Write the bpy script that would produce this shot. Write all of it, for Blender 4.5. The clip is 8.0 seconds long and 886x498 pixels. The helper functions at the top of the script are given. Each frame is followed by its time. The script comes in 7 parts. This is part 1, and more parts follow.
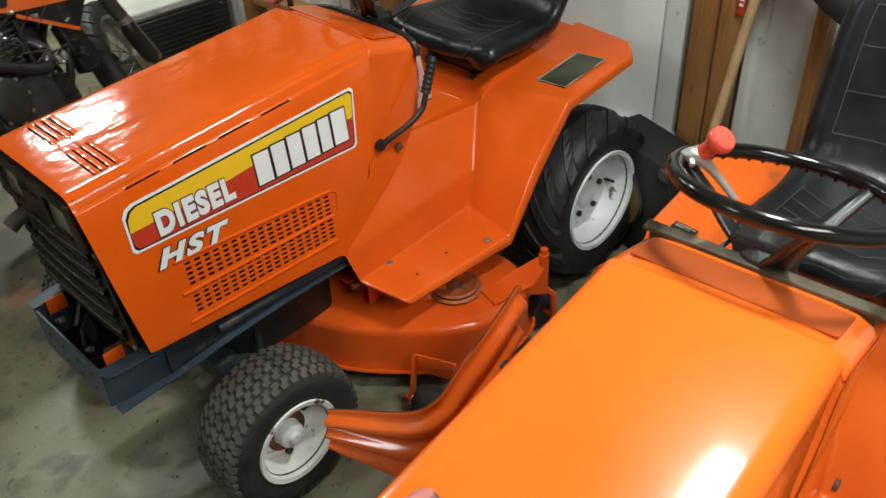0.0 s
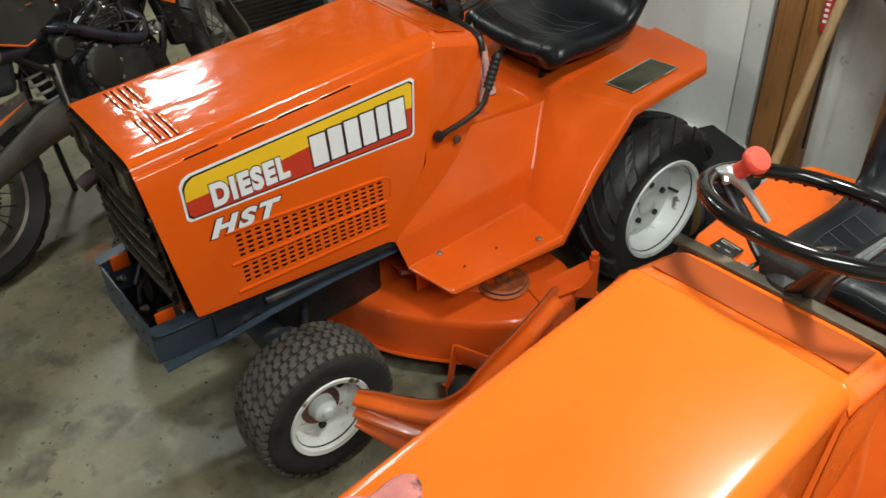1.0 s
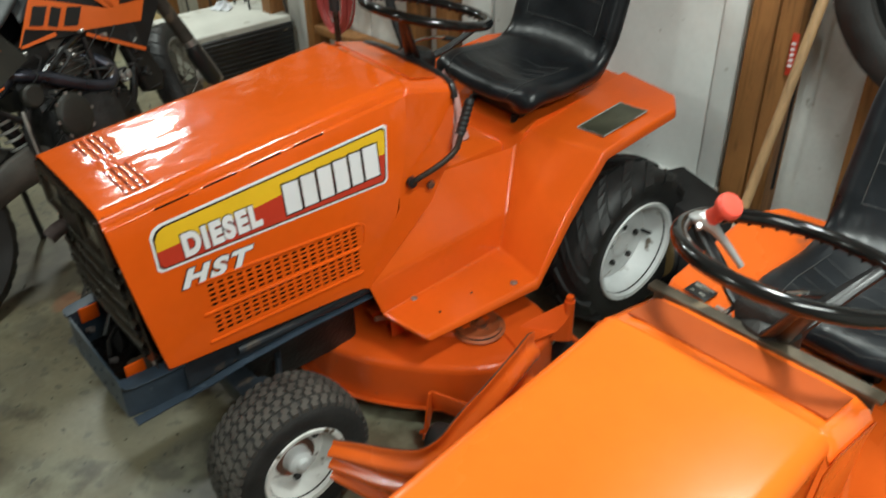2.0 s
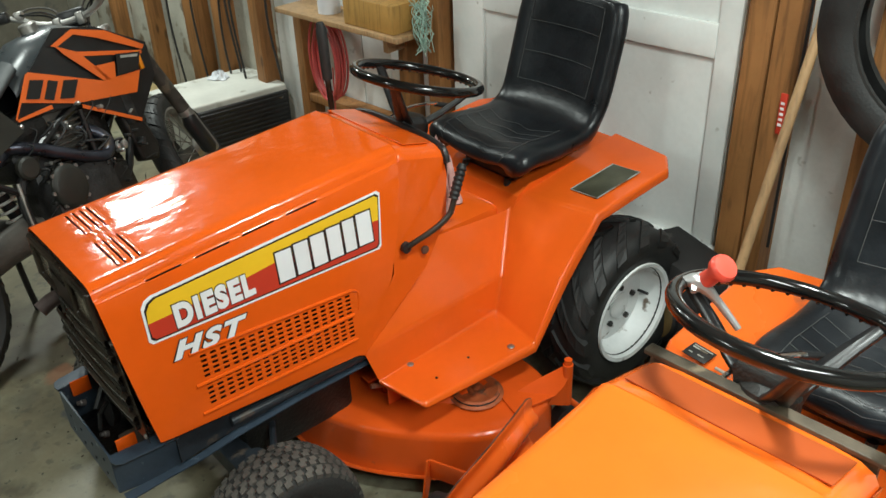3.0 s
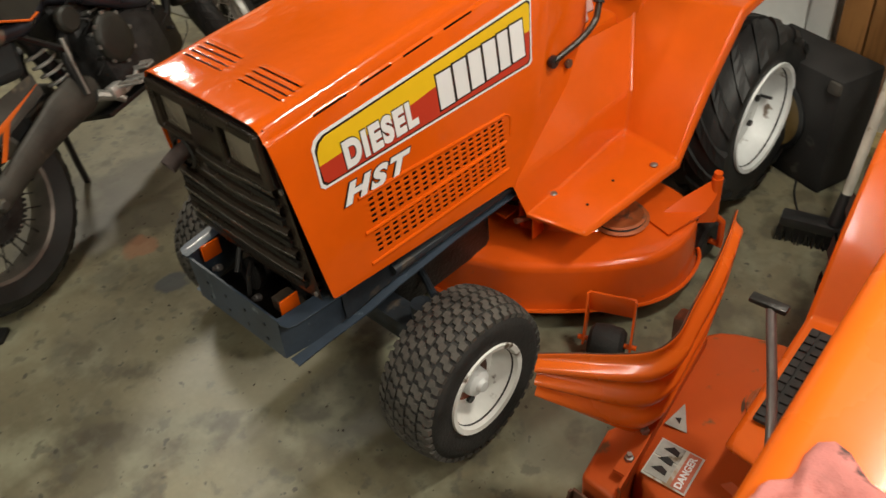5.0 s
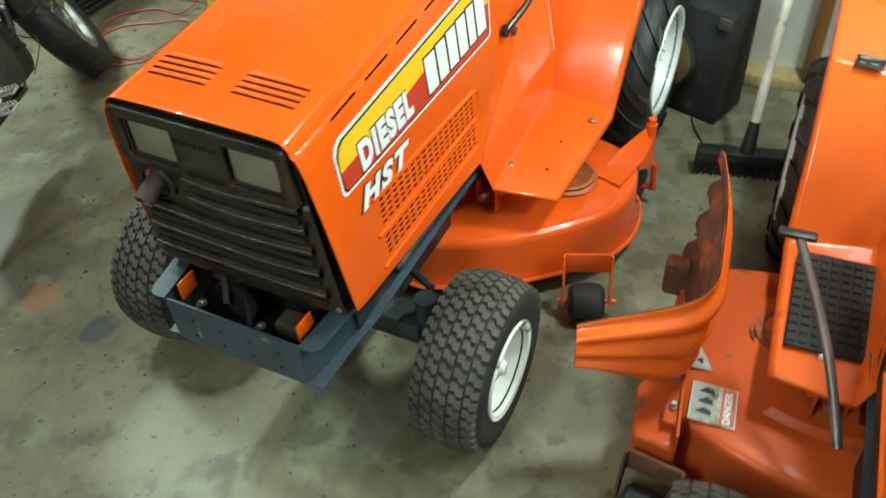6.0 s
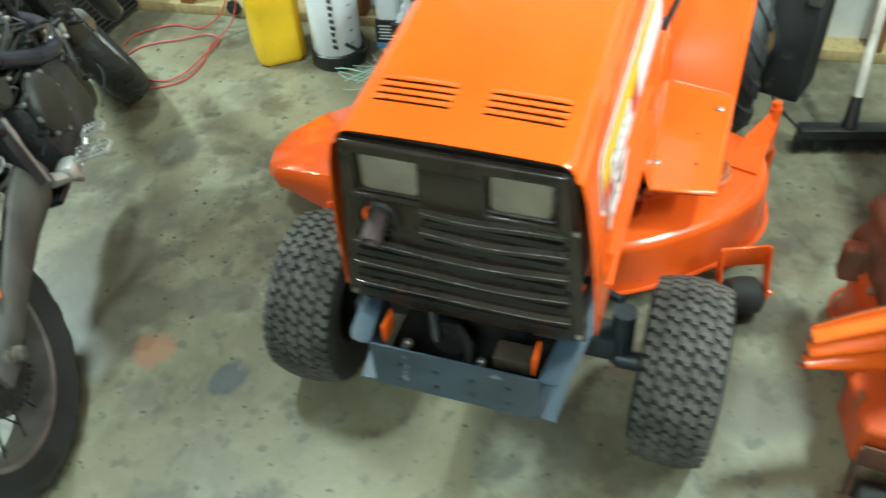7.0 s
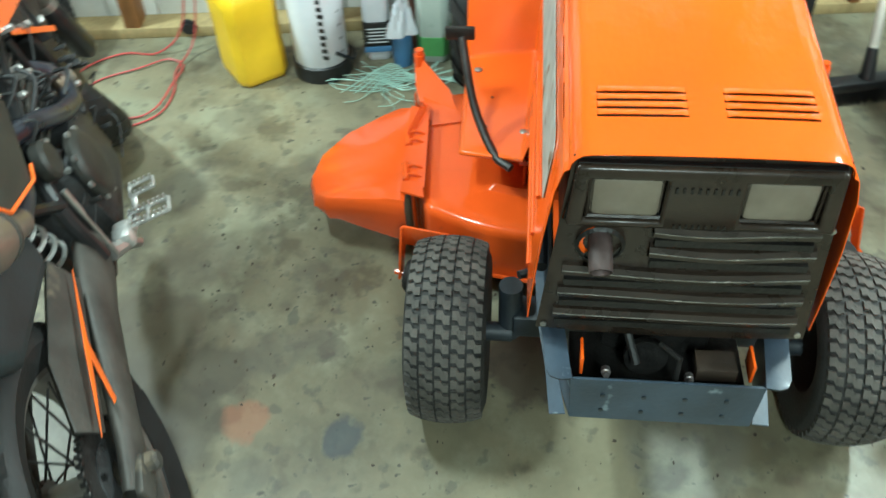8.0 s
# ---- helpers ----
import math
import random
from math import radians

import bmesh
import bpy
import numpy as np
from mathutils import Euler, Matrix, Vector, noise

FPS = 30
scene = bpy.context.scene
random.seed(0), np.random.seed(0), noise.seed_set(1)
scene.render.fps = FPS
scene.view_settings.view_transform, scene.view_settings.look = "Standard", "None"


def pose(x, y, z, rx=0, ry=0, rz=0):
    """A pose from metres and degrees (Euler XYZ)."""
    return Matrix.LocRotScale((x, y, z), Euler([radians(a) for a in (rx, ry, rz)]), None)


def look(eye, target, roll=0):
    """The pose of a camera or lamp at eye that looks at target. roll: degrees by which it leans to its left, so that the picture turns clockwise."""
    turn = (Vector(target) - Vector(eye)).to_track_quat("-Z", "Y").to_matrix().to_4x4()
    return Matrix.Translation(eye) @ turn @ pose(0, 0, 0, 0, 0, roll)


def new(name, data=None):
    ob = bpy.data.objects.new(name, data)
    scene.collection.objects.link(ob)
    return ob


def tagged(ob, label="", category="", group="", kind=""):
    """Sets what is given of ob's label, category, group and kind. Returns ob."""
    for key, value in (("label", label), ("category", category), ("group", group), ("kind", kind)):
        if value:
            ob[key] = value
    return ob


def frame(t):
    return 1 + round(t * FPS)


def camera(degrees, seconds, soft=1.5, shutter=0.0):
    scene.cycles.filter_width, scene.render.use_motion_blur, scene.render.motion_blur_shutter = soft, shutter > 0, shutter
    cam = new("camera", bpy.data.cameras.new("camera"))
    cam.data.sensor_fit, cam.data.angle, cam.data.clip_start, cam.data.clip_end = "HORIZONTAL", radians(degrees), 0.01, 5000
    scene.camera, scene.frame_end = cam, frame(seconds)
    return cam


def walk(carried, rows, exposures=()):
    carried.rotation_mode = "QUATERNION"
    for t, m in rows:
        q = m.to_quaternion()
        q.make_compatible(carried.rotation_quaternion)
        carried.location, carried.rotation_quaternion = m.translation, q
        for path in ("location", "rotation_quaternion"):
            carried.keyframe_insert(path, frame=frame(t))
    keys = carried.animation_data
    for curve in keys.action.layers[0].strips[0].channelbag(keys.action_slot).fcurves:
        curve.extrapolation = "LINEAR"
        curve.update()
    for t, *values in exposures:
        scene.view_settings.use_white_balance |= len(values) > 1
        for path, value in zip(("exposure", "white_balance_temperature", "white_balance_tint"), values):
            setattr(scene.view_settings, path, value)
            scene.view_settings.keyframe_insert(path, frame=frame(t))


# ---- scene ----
cam = camera(54.1, 8.0, soft=1.5, shutter=0.5)
PATH = [
    (0, (-0.514, -1.813, 1.878), (0.614, -0.668, 0.688), -2.6),
    (0.5, (-0.424, -1.908, 1.89), (0.599, -0.665, 0.703), -1.3),
    (1, (-0.445, -1.904, 1.9), (0.523, -0.632, 0.697), -1.7),
    (1.5, (-0.446, -1.899, 1.902), (0.479, -0.601, 0.694), -2.2),
    (2, (-0.434, -1.888, 1.908), (0.614, -0.615, 0.778), -1.2),
    (2.2, (-0.438, -1.884, 1.916), (0.652, -0.611, 0.825), -0.6),
    (3.3, (-0.407, -1.883, 1.9), (0.697, -0.55, 0.899), -2.5),
    (3.5, (-0.418, -1.865, 1.886), (0.699, -0.543, 0.884), -2.8),
    (4, (-0.547, -1.745, 1.834), (0.509, -0.444, 0.742), -3.7),
    (4.5, (-0.7, -1.565, 1.767), (0.275, -0.328, 0.534), -6.1),
    (4.7, (-0.7, -1.507, 1.755), (0.291, -0.31, 0.495), -5.9),
    (5.8, (-0.82, -1.07, 1.756), (0.419, -0.278, 0.401), -4.5),
    (6, (-0.907, -0.972, 1.764), (0.375, -0.276, 0.395), -3.6),
    (6.5, (-1.067, -0.693, 1.782), (0.274, -0.179, 0.39), -3.3),
    (7, (-1.012, -0.362, 1.752), (0.328, 0.148, 0.358), -3.8),
    (7.5, (-1.01, -0.004, 1.736), (0.337, 0.446, 0.328), -3.2),
    (8, (-0.975, 0.267, 1.732), (0.407, 0.446, 0.298), -3.0),
]
EXPOSURES = [(0.0, 0.0, 6300, 7), (2.0, 0.04, 6180, 5), (2.2, 0.08, 6120, 4), (3.5, 0.25, 6180, 5), (4.0, 0.02, 6950, 15), (4.5, -0.04, 7250, 15), (5.8, 0.66, 6300, 0), (6.0, 0.81, 5900, -9), (6.6, 1.22, 5700, -15), (7.0, 1.34, 5500, -11), (7.4, 1.44, 5450, -9), (8.0, 1.44, 5450, -9)]
walk(cam, [(t, look(eye, target, roll)) for t, eye, target, roll in PATH], EXPOSURES)

# ---- light ----
world = bpy.data.worlds.new("garage_air")
world.use_nodes = True
world.node_tree.nodes["Background"].inputs[0].default_value = (0.55, 0.6, 0.62, 1)
world.node_tree.nodes["Background"].inputs[1].default_value = 0.02
scene.world = world
LAMP_COLOR = (0.97, 1.0, 0.92)
# first two lamps follow hood reflections; the last three are added fill
#          x,    y,    along, length, width, watts
LAMPS = [(0.97, -1.30, 0, 0.34, 0.18, 28), (0.97, 2.96, 0, 0.40, 0.15, 46),
         (0.45, 1.25, 0, 0.34, 0.13, 15), (-2.1, -0.1, 0, 1.2, 0.24, 34), (0.15, -2.35, 0, 1.2, 0.28, 44)]
CEILING = 2.55
for lx, ly, turn, ll, lw, watts in LAMPS:
    data = bpy.data.lights.new("shop_or_fill_light", "AREA")
    data.shape, data.size, data.size_y, data.energy, data.color = "RECTANGLE", ll, lw, watts, LAMP_COLOR
    lamp = new("shop_or_fill_light", data)
    lamp.matrix_world = pose(lx, ly, CEILING - 0.115, 0, 0, turn)


# ---- materials ----
def material(name, color, rough=0.5, metal=0.0, vary=0.12, scale=6.0, fine=80.0, bump=0.05, coat=0.0, spots=None, hue=0.0):
    """A surface with broad and fine variation of colour, gloss and relief. spots: (colour, scale, threshold) of wear."""
    m = bpy.data.materials.new(name)
    m.use_nodes = True
    nt = m.node_tree
    n, l = nt.nodes, nt.links
    b = n["Principled BSDF"]
    tc = n.new("ShaderNodeTexCoord")
    info = n.new("ShaderNodeObjectInfo")
    shift = n.new("ShaderNodeVectorMath")
    shift.operation = "ADD"
    mul = n.new("ShaderNodeMath")
    mul.operation = "MULTIPLY"
    mul.inputs[1].default_value = 37.0
    l.new(info.outputs["Random"], mul.inputs[0])
    l.new(tc.outputs["Object"], shift.inputs[0])
    l.new(mul.outputs[0], shift.inputs[1])
    broad = n.new("ShaderNodeTexNoise")
    broad.inputs["Scale"].default_value, broad.inputs["Detail"].default_value = scale, 5
    small = n.new("ShaderNodeTexNoise")
    small.inputs["Scale"].default_value, small.inputs["Detail"].default_value = fine, 3
    for t in (broad, small):
        l.new(shift.outputs[0], t.inputs["Vector"])
    mix = n.new("ShaderNodeMix")
    mix.data_type = "RGBA"
    lo = [max(0, c * (1 - vary * 1.6)) for c in color]
    hi = [min(1, c * (1 + vary)) for c in color]
    mix.inputs["A"].default_value, mix.inputs["B"].default_value = (*lo, 1), (*hi, 1)
    add = n.new("ShaderNodeMath")
    add.operation = "MULTIPLY_ADD"
    add.inputs[1].default_value, add.inputs[2].default_value = 0.35, -0.17
    l.new(small.outputs["Fac"], add.inputs[0])
    ramp = n.new("ShaderNodeMapRange")
    ramp.inputs["From Min"].default_value, ramp.inputs["From Max"].default_value = 0.3, 0.7
    l.new(broad.outputs["Fac"], ramp.inputs["Value"])
    both = n.new("ShaderNodeMath")
    both.operation = "ADD"
    both.use_clamp = True
    l.new(ramp.outputs["Result"], both.inputs[0])
    l.new(add.outputs[0], both.inputs[1])
    l.new(both.outputs[0], mix.inputs["Factor"])
    out = mix.outputs["Result"]
    if spots:
        scol, sscale, lim = spots
        sn = n.new("ShaderNodeTexNoise")
        sn.inputs["Scale"].default_value, sn.inputs["Detail"].default_value = sscale, 6
        l.new(shift.outputs[0], sn.inputs["Vector"])
        sr = n.new("ShaderNodeMapRange")
        sr.inputs["From Min"].default_value, sr.inputs["From Max"].default_value = lim, lim + 0.07
        l.new(sn.outputs["Fac"], sr.inputs["Value"])
        sm = n.new("ShaderNodeMix")
        sm.data_type = "RGBA"
        l.new(sr.outputs["Result"], sm.inputs["Factor"])
        l.new(out, sm.inputs["A"])
        sm.inputs["B"].default_value = (*scol, 1)
        out = sm.outputs["Result"]
    l.new(out, b.inputs["Base Color"])
    rr = n.new("ShaderNodeMapRange")
    rr.inputs["To Min"].default_value, rr.inputs["To Max"].default_value = max(0.03, rough - 0.1), min(1, rough + 0.12)
    l.new(broad.outputs["Fac"], rr.inputs["Value"])
    l.new(rr.outputs["Result"], b.inputs["Roughness"])
    b.inputs["Metallic"].default_value = metal
    b.inputs["Coat Weight"].default_value = coat
    b.inputs["Coat Roughness"].default_value = 0.08
    if bump:
        bp = n.new("ShaderNodeBump")
        bp.inputs["Strength"].default_value, bp.inputs["Distance"].default_value = bump, 0.01
        l.new(small.outputs["Fac"], bp.inputs["Height"])
        l.new(bp.outputs["Normal"], b.inputs["Normal"])
    return m


def brushed_paint(name, color, rough, ripple, ripple_scale, dirt=None):
    """Brush-painted sheet metal: glossy, with shallow ripples that break up reflections."""
    m = material(name, color, rough, 0, 0.07, 3.0, 40, 0.0, 0.3, dirt)
    m.node_tree.nodes["Principled BSDF"].inputs["Specular IOR Level"].default_value = 0.32
    nt = m.node_tree
    n, l = nt.nodes, nt.links
    tc = n.new("ShaderNodeTexCoord")
    mp = n.new("ShaderNodeMapping")
    mp.inputs["Scale"].default_value = (0.8, 1.5, 1.0)
    wv = n.new("ShaderNodeTexNoise")
    wv.inputs["Scale"].default_value, wv.inputs["Detail"].default_value = ripple_scale, 2.5
    l.new(tc.outputs["Object"], mp.inputs["Vector"])
    l.new(mp.outputs["Vector"], wv.inputs["Vector"])
    bp = n.new("ShaderNodeBump")
    bp.inputs["Strength"].default_value, bp.inputs["Distance"].default_value = ripple, 0.02
    l.new(wv.outputs["Fac"], bp.inputs["Height"])
    l.new(bp.outputs["Normal"], n["Principled BSDF"].inputs["Normal"])
    l.new(bp.outputs["Normal"], n["Principled BSDF"].inputs["Coat Normal"])
    return m


ORANGE = brushed_paint("orange_tractor_paint", (0.77, 0.109, 0.007), 0.13, 0.12, 15.0)
ORANGE_SHEET = brushed_paint("orange_sheet_paint", (0.75, 0.110, 0.009), 0.2, 0.04, 5.0)
ORANGE_OLD = brushed_paint("faded_orange_paint", (0.84, 0.147, 0.013), 0.25, 0.04, 5.0, ((0.55, 0.16, 0.05), 9, 0.70))
ORANGE_DECK = brushed_paint("orange_deck_paint", (0.70, 0.092, 0.010), 0.20, 0.06, 12.0, ((0.35, 0.08, 0.03), 14, 0.70))
ORANGE_WORN = brushed_paint("worn_orange_deck_paint", (0.52, 0.085, 0.018), 0.36, 0.10, 10.0, ((0.20, 0.09, 0.045), 19, 0.645))
ORANGE_PANEL = brushed_paint("dull_orange_panel_paint", (0.37, 0.070, 0.015), 0.45, 0.06, 8.0, ((0.26, 0.07, 0.03), 14, 0.68))
ORANGE_BODY = brushed_paint("older_orange_body_paint", (0.74, 0.124, 0.013), 0.26, 0.05, 5.0, ((0.45, 0.10, 0.03), 9, 0.70))
RUST_ORANGE = material("rust_stained_orange_steel", (0.36, 0.085, 0.025), 0.5, 0, 0.3, 16, 80, 0.1, 0, ((0.10, 0.045, 0.025), 14, 0.55))
old_ = ORANGE_OLD.node_tree.nodes["Principled BSDF"]
old_.inputs["Specular IOR Level"].default_value, old_.inputs["Coat Weight"].default_value, old_.inputs["Coat Roughness"].default_value = 0.15, 0.55, 0.10
for paint_ in (ORANGE_PANEL, ORANGE_WORN):
    dull_ = paint_.node_tree.nodes["Principled BSDF"]
    dull_.inputs["Specular IOR Level"].default_value, dull_.inputs["Coat Weight"].default_value = 0.18, 0.08
RUSTY = material("rusty_brown_steel", (0.12, 0.052, 0.03), 0.7, 0, 0.35, 14, 90, 0.2, spots=((0.32, 0.075, 0.03), 7, 0.58))
BLACK_PAINT = material("satin_black_paint", (0.026, 0.0185, 0.0135), 0.28, 0, 0.3, 12, 70, 0.06, 0.1)
BLACK_PLASTIC = material("black_plastic", (0.014, 0.014, 0.015), 0.38, 0, 0.3, 10, 160, 0.05)
BLACK_GLOSS = material("glossy_black_plastic", (0.006, 0.006, 0.006), 0.15, 0, 0.3, 10, 60, 0.02, 0.3)
for m_ in (BLACK_PAINT, BLACK_GLOSS):
    m_.node_tree.nodes["Principled BSDF"].inputs["Specular IOR Level"].default_value = 0.3
VINYL = material("black_vinyl", (0.010, 0.0115, 0.014), 0.31, 0, 0.3, 9, 42, 0.12)
VINYL.node_tree.nodes["Principled BSDF"].inputs["Specular IOR Level"].default_value = 0.34
STITCH = material("grey_stitching", (0.055, 0.055, 0.055), 0.7)
RUBBER = material("dusty_black_rubber", (0.020, 0.019, 0.018), 0.72, 0, 0.35, 12, 120, 0.2)
RUBBER_DARK = material("black_rubber", (0.013, 0.013, 0.013), 0.55, 0, 0.3, 10, 120, 0.12)
TREAD = material("worn_grey_tread", (0.068, 0.062, 0.054), 0.78, 0, 0.35, 14, 160, 0.25)
BLUE_GREY = material("blue_grey_frame_paint", (0.036, 0.053, 0.078), 0.48, 0, 0.25, 9, 80, 0.08, 0.1, ((0.16, 0.2, 0.23), 24, 0.66))
DARK_FRAME = material("dark_blue_frame", (0.017, 0.022, 0.029), 0.5, 0, 0.3, 9, 80, 0.1, 0, ((0.08, 0.06, 0.045), 12, 0.62))
WHITE_RIM = material("white_rim_paint", (0.70, 0.72, 0.72), 0.4, 0, 0.10, 8, 60, 0.06, 0.1, ((0.16, 0.13, 0.10), 17, 0.64))
WHITE_RIM_OLD = material("chipped_white_rim_paint", (0.80, 0.80, 0.77), 0.5, 0, 0.10, 10, 60, 0.1, 0, ((0.12, 0.08, 0.05), 22, 0.61))
LENS = material("frosted_lamp_glass", (0.17, 0.145, 0.11), 0.22, 0, 0.12, 16, 60, 0.05, 0.5)
STEEL = material("worn_steel", (0.42, 0.41, 0.39), 0.36, 0.9, 0.2, 14, 80, 0.08)
BRIGHT_STEEL = material("bright_plated_steel", (0.50, 0.50, 0.50), 0.34, 0.75, 0.12, 20, 90, 0.05)
CHROME = material("chrome", (0.75, 0.75, 0.75), 0.1, 1.0, 0.05, 10, 40, 0.0)
DARK_STEEL = material("dark_oily_steel", (0.055, 0.052, 0.05), 0.42, 0.7, 0.35, 14, 90, 0.15)
PEDAL_STEEL = material("dull_brown_grey_steel", (0.17, 0.15, 0.145), 0.4, 0.6, 0.25, 14, 90, 0.1)
# black for greasy machinery and for gaps filled in as shade
GREASE_OR_SHADE = material("greasy_or_shaded_black", (0.010, 0.009, 0.008), 0.5, 0.1, 0.4, 18, 90, 0.3)
EXHAUST = material("burnt_exhaust_pipe", (0.075, 0.052, 0.048), 0.6, 0.3, 0.25, 18, 90, 0.15)
YELLOW_DECAL = material("yellow_decal", (0.80, 0.50, 0.02), 0.3, 0, 0.05)
RED_DECAL = material("red_decal", (0.52, 0.045, 0.022), 0.3, 0, 0.06)
WHITE_DECAL = material("white_decal", (0.78, 0.80, 0.82), 0.35, 0, 0.04)
BLACK_DECAL = material("black_decal", (0.012, 0.012, 0.012), 0.35, 0, 0.1)
GREY_DECAL = material("worn_grey_decal", (0.35, 0.35, 0.32), 0.5, 0, 0.2, 20, 90, 0.05, 0, ((0.12, 0.09, 0.05), 16, 0.58))
BROWN_BLOCK = material("greasy_brown_block", (0.055, 0.038, 0.026), 0.6, 0, 0.3, 14, 80, 0.1)
PLATE = material("dull_olive_plate", (0.075, 0.075, 0.05), 0.35, 0.2, 0.25, 12, 60, 0.05)
RED_KNOB = material("red_knob_plastic", (0.72, 0.085, 0.055), 0.3, 0, 0.12, 8, 60, 0.03)


# ---- mesh helpers ----
def part(name, bm, mat, parent=None, label="", smooth=35, thick=0.0, bevel=0.0):
    """Links a bmesh as one mesh object under a thing or a part."""
    me = bpy.data.meshes.new(name)
    bmesh.ops.recalc_face_normals(bm, faces=bm.faces[:])
    bm.to_mesh(me)
    bm.free()
    me.materials.append(mat)
    if smooth:
        me.shade_smooth()
        me.set_sharp_from_angle(angle=radians(smooth))
    ob = new(name, me)
    if parent:
        ob.parent = parent
    if label:
        ob["label"] = label
    if bevel:
        s = ob.modifiers.new("edges", "BEVEL")
        s.width, s.segments, s.limit_method, s.angle_limit = bevel, 3, "ANGLE", radians(18 if thick else 40)
    if thick:
        s = ob.modifiers.new("thickness", "SOLIDIFY")
        s.thickness, s.offset = thick, -1
        q = ob.modifiers.new("normals", "WEIGHTED_NORMAL")
        q.keep_sharp = not bevel
    return ob


def thing(name, label, category, m=None, group=""):
    ob = new(name)
    ob.empty_display_size = 0.1
    if m is not None:
        ob.matrix_world = m
    return tagged(ob, label, category, group)


def box(bm, c, s, m=None, edge=0.0):
    """A box of size s round c, with bevelled edges."""
    r = bmesh.ops.create_cube(bm, size=1, matrix=Matrix.Translation(c) @ Matrix.Diagonal((*s, 1)))
    vs = r["verts"]
    if edge:
        es = list({e for v in vs for e in v.link_edges})
        q = bmesh.ops.bevel(bm, geom=es, offset=edge, segments=2, affect="EDGES", profile=0.5)
        vs = list({v for f in q["faces"] for v in f.verts} | {v for v in vs if v.is_valid})
    if m is not None:
        bmesh.ops.transform(bm, matrix=m, verts=vs)
    return bm


def ring_frame(way):
    way = Vector(way).normalized()
    up = Vector((0, 0, 1)) if abs(way.z) < 0.95 else Vector((1, 0, 0))
    a = way.cross(up).normalized()
    return a, a.cross(way).normalized()


def tube(bm, pts, r, seg=10, caps=True, closed=False):
    """A round bar along points; r is one radius or one for each point."""
    pts = [Vector(p) for p in pts]
    rs = r if isinstance(r, (list, tuple)) else [r] * len(pts)
    rings, a0 = [], None
    for i, p in enumerate(pts):
        if closed:
            way = pts[(i + 1) % len(pts)] - pts[i - 1]
        else:
            way = pts[min(i + 1, len(pts) - 1)] - pts[max(i - 1, 0)]
        if way.length < 1e-9:
            way = Vector((0, 0, 1))
        a, b = ring_frame(way)
        if a0 is not None:
            w = way.normalized()
            a = (a0 - w * a0.dot(w)).normalized()
            b = w.cross(a) * -1
            b = a.cross(w)
        a0 = a
        rings.append([bm.verts.new(p + (a * math.cos(k * math.tau / seg) + b * math.sin(k * math.tau / seg)) * rs[i]) for k in range(seg)])
    n = len(rings)
    for i in range(n if closed else n - 1):
        u, v = rings[i], rings[(i + 1) % n]
        for k in range(seg):
            bm.faces.new((u[k], u[(k + 1) % seg], v[(k + 1) % seg], v[k]))
    if caps and not closed:
        bm.faces.new(rings[0][::-1])
        bm.faces.new(rings[-1])
    return bm


def arc(pts, steps=6):
    """A smooth line through points (Catmull-Rom)."""
    p = [Vector(q) for q in pts]
    p = [p[0] * 2 - p[1]] + p + [p[-1] * 2 - p[-2]]
    out = []
    for i in range(1, len(p) - 2):
        for k in range(steps):
            t = k / steps
            a, b, c, d = p[i - 1], p[i], p[i + 1], p[i + 2]
            out.append(0.5 * (2 * b + (c - a) * t + (2 * a - 5 * b + 4 * c - d) * t * t + (3 * b - a - 3 * c + d) * t ** 3))
    return out + [p[-2]]


def lathe(bm, profile, seg=40, m=None, closed=False):
    """Turns (radius, height) pairs round z. closed: the profile is a loop."""
    rings = []
    for r, h in profile:
        rings.append([bm.verts.new((r * math.cos(k * math.tau / seg), r * math.sin(k * math.tau / seg), h)) for k in range(seg)])
    n = len(rings)
    for i in range(n if closed else n - 1):
        u, v = rings[i], rings[(i + 1) % n]
        for k in range(seg):
            bm.faces.new((u[k], u[(k + 1) % seg], v[(k + 1) % seg], v[k]))
    if m is not None:
        bmesh.ops.transform(bm, matrix=m, verts=[v for q in rings for v in q])
    bmesh.ops.remove_doubles(bm, verts=[v for q, (r, h) in zip(rings, profile) if r < 1e-4 for v in q], dist=1e-6)
    return bm


def prism(bm, outline, low, high, axis="z", m=None):
    """A polygon pulled from low to high along an axis; outline holds the two other coordinates in order."""
    def at(p, h):
        return {"x": (h, p[0], p[1]), "y": (p[0], h, p[1]), "z": (p[0], p[1], h)}[axis]
    a = [bm.verts.new(at(p, low)) for p in outline]
    b = [bm.verts.new(at(p, high)) for p in outline]
    bm.faces.new(a[::-1])
    bm.faces.new(b)
    for i in range(len(a)):
        j = (i + 1) % len(a)
        bm.faces.new((a[i], a[j], b[j], b[i]))
    if m is not None:
        bmesh.ops.transform(bm, matrix=m, verts=a + b)
    return bm


def sheet(verts, faces):
    bm = bmesh.new()
    v = [bm.verts.new(p) for p in verts]
    for f in faces:
        bm.faces.new([v[i] for i in f])
    return bm


def grid(rows):
    """A sheet through rows of points."""
    bm = bmesh.new()
    v = [[bm.verts.new(p) for p in r] for r in rows]
    for i in range(len(v) - 1):
        for k in range(len(v[i]) - 1):
            bm.faces.new((v[i][k], v[i][k + 1], v[i + 1][k + 1], v[i + 1][k]))
    return bm


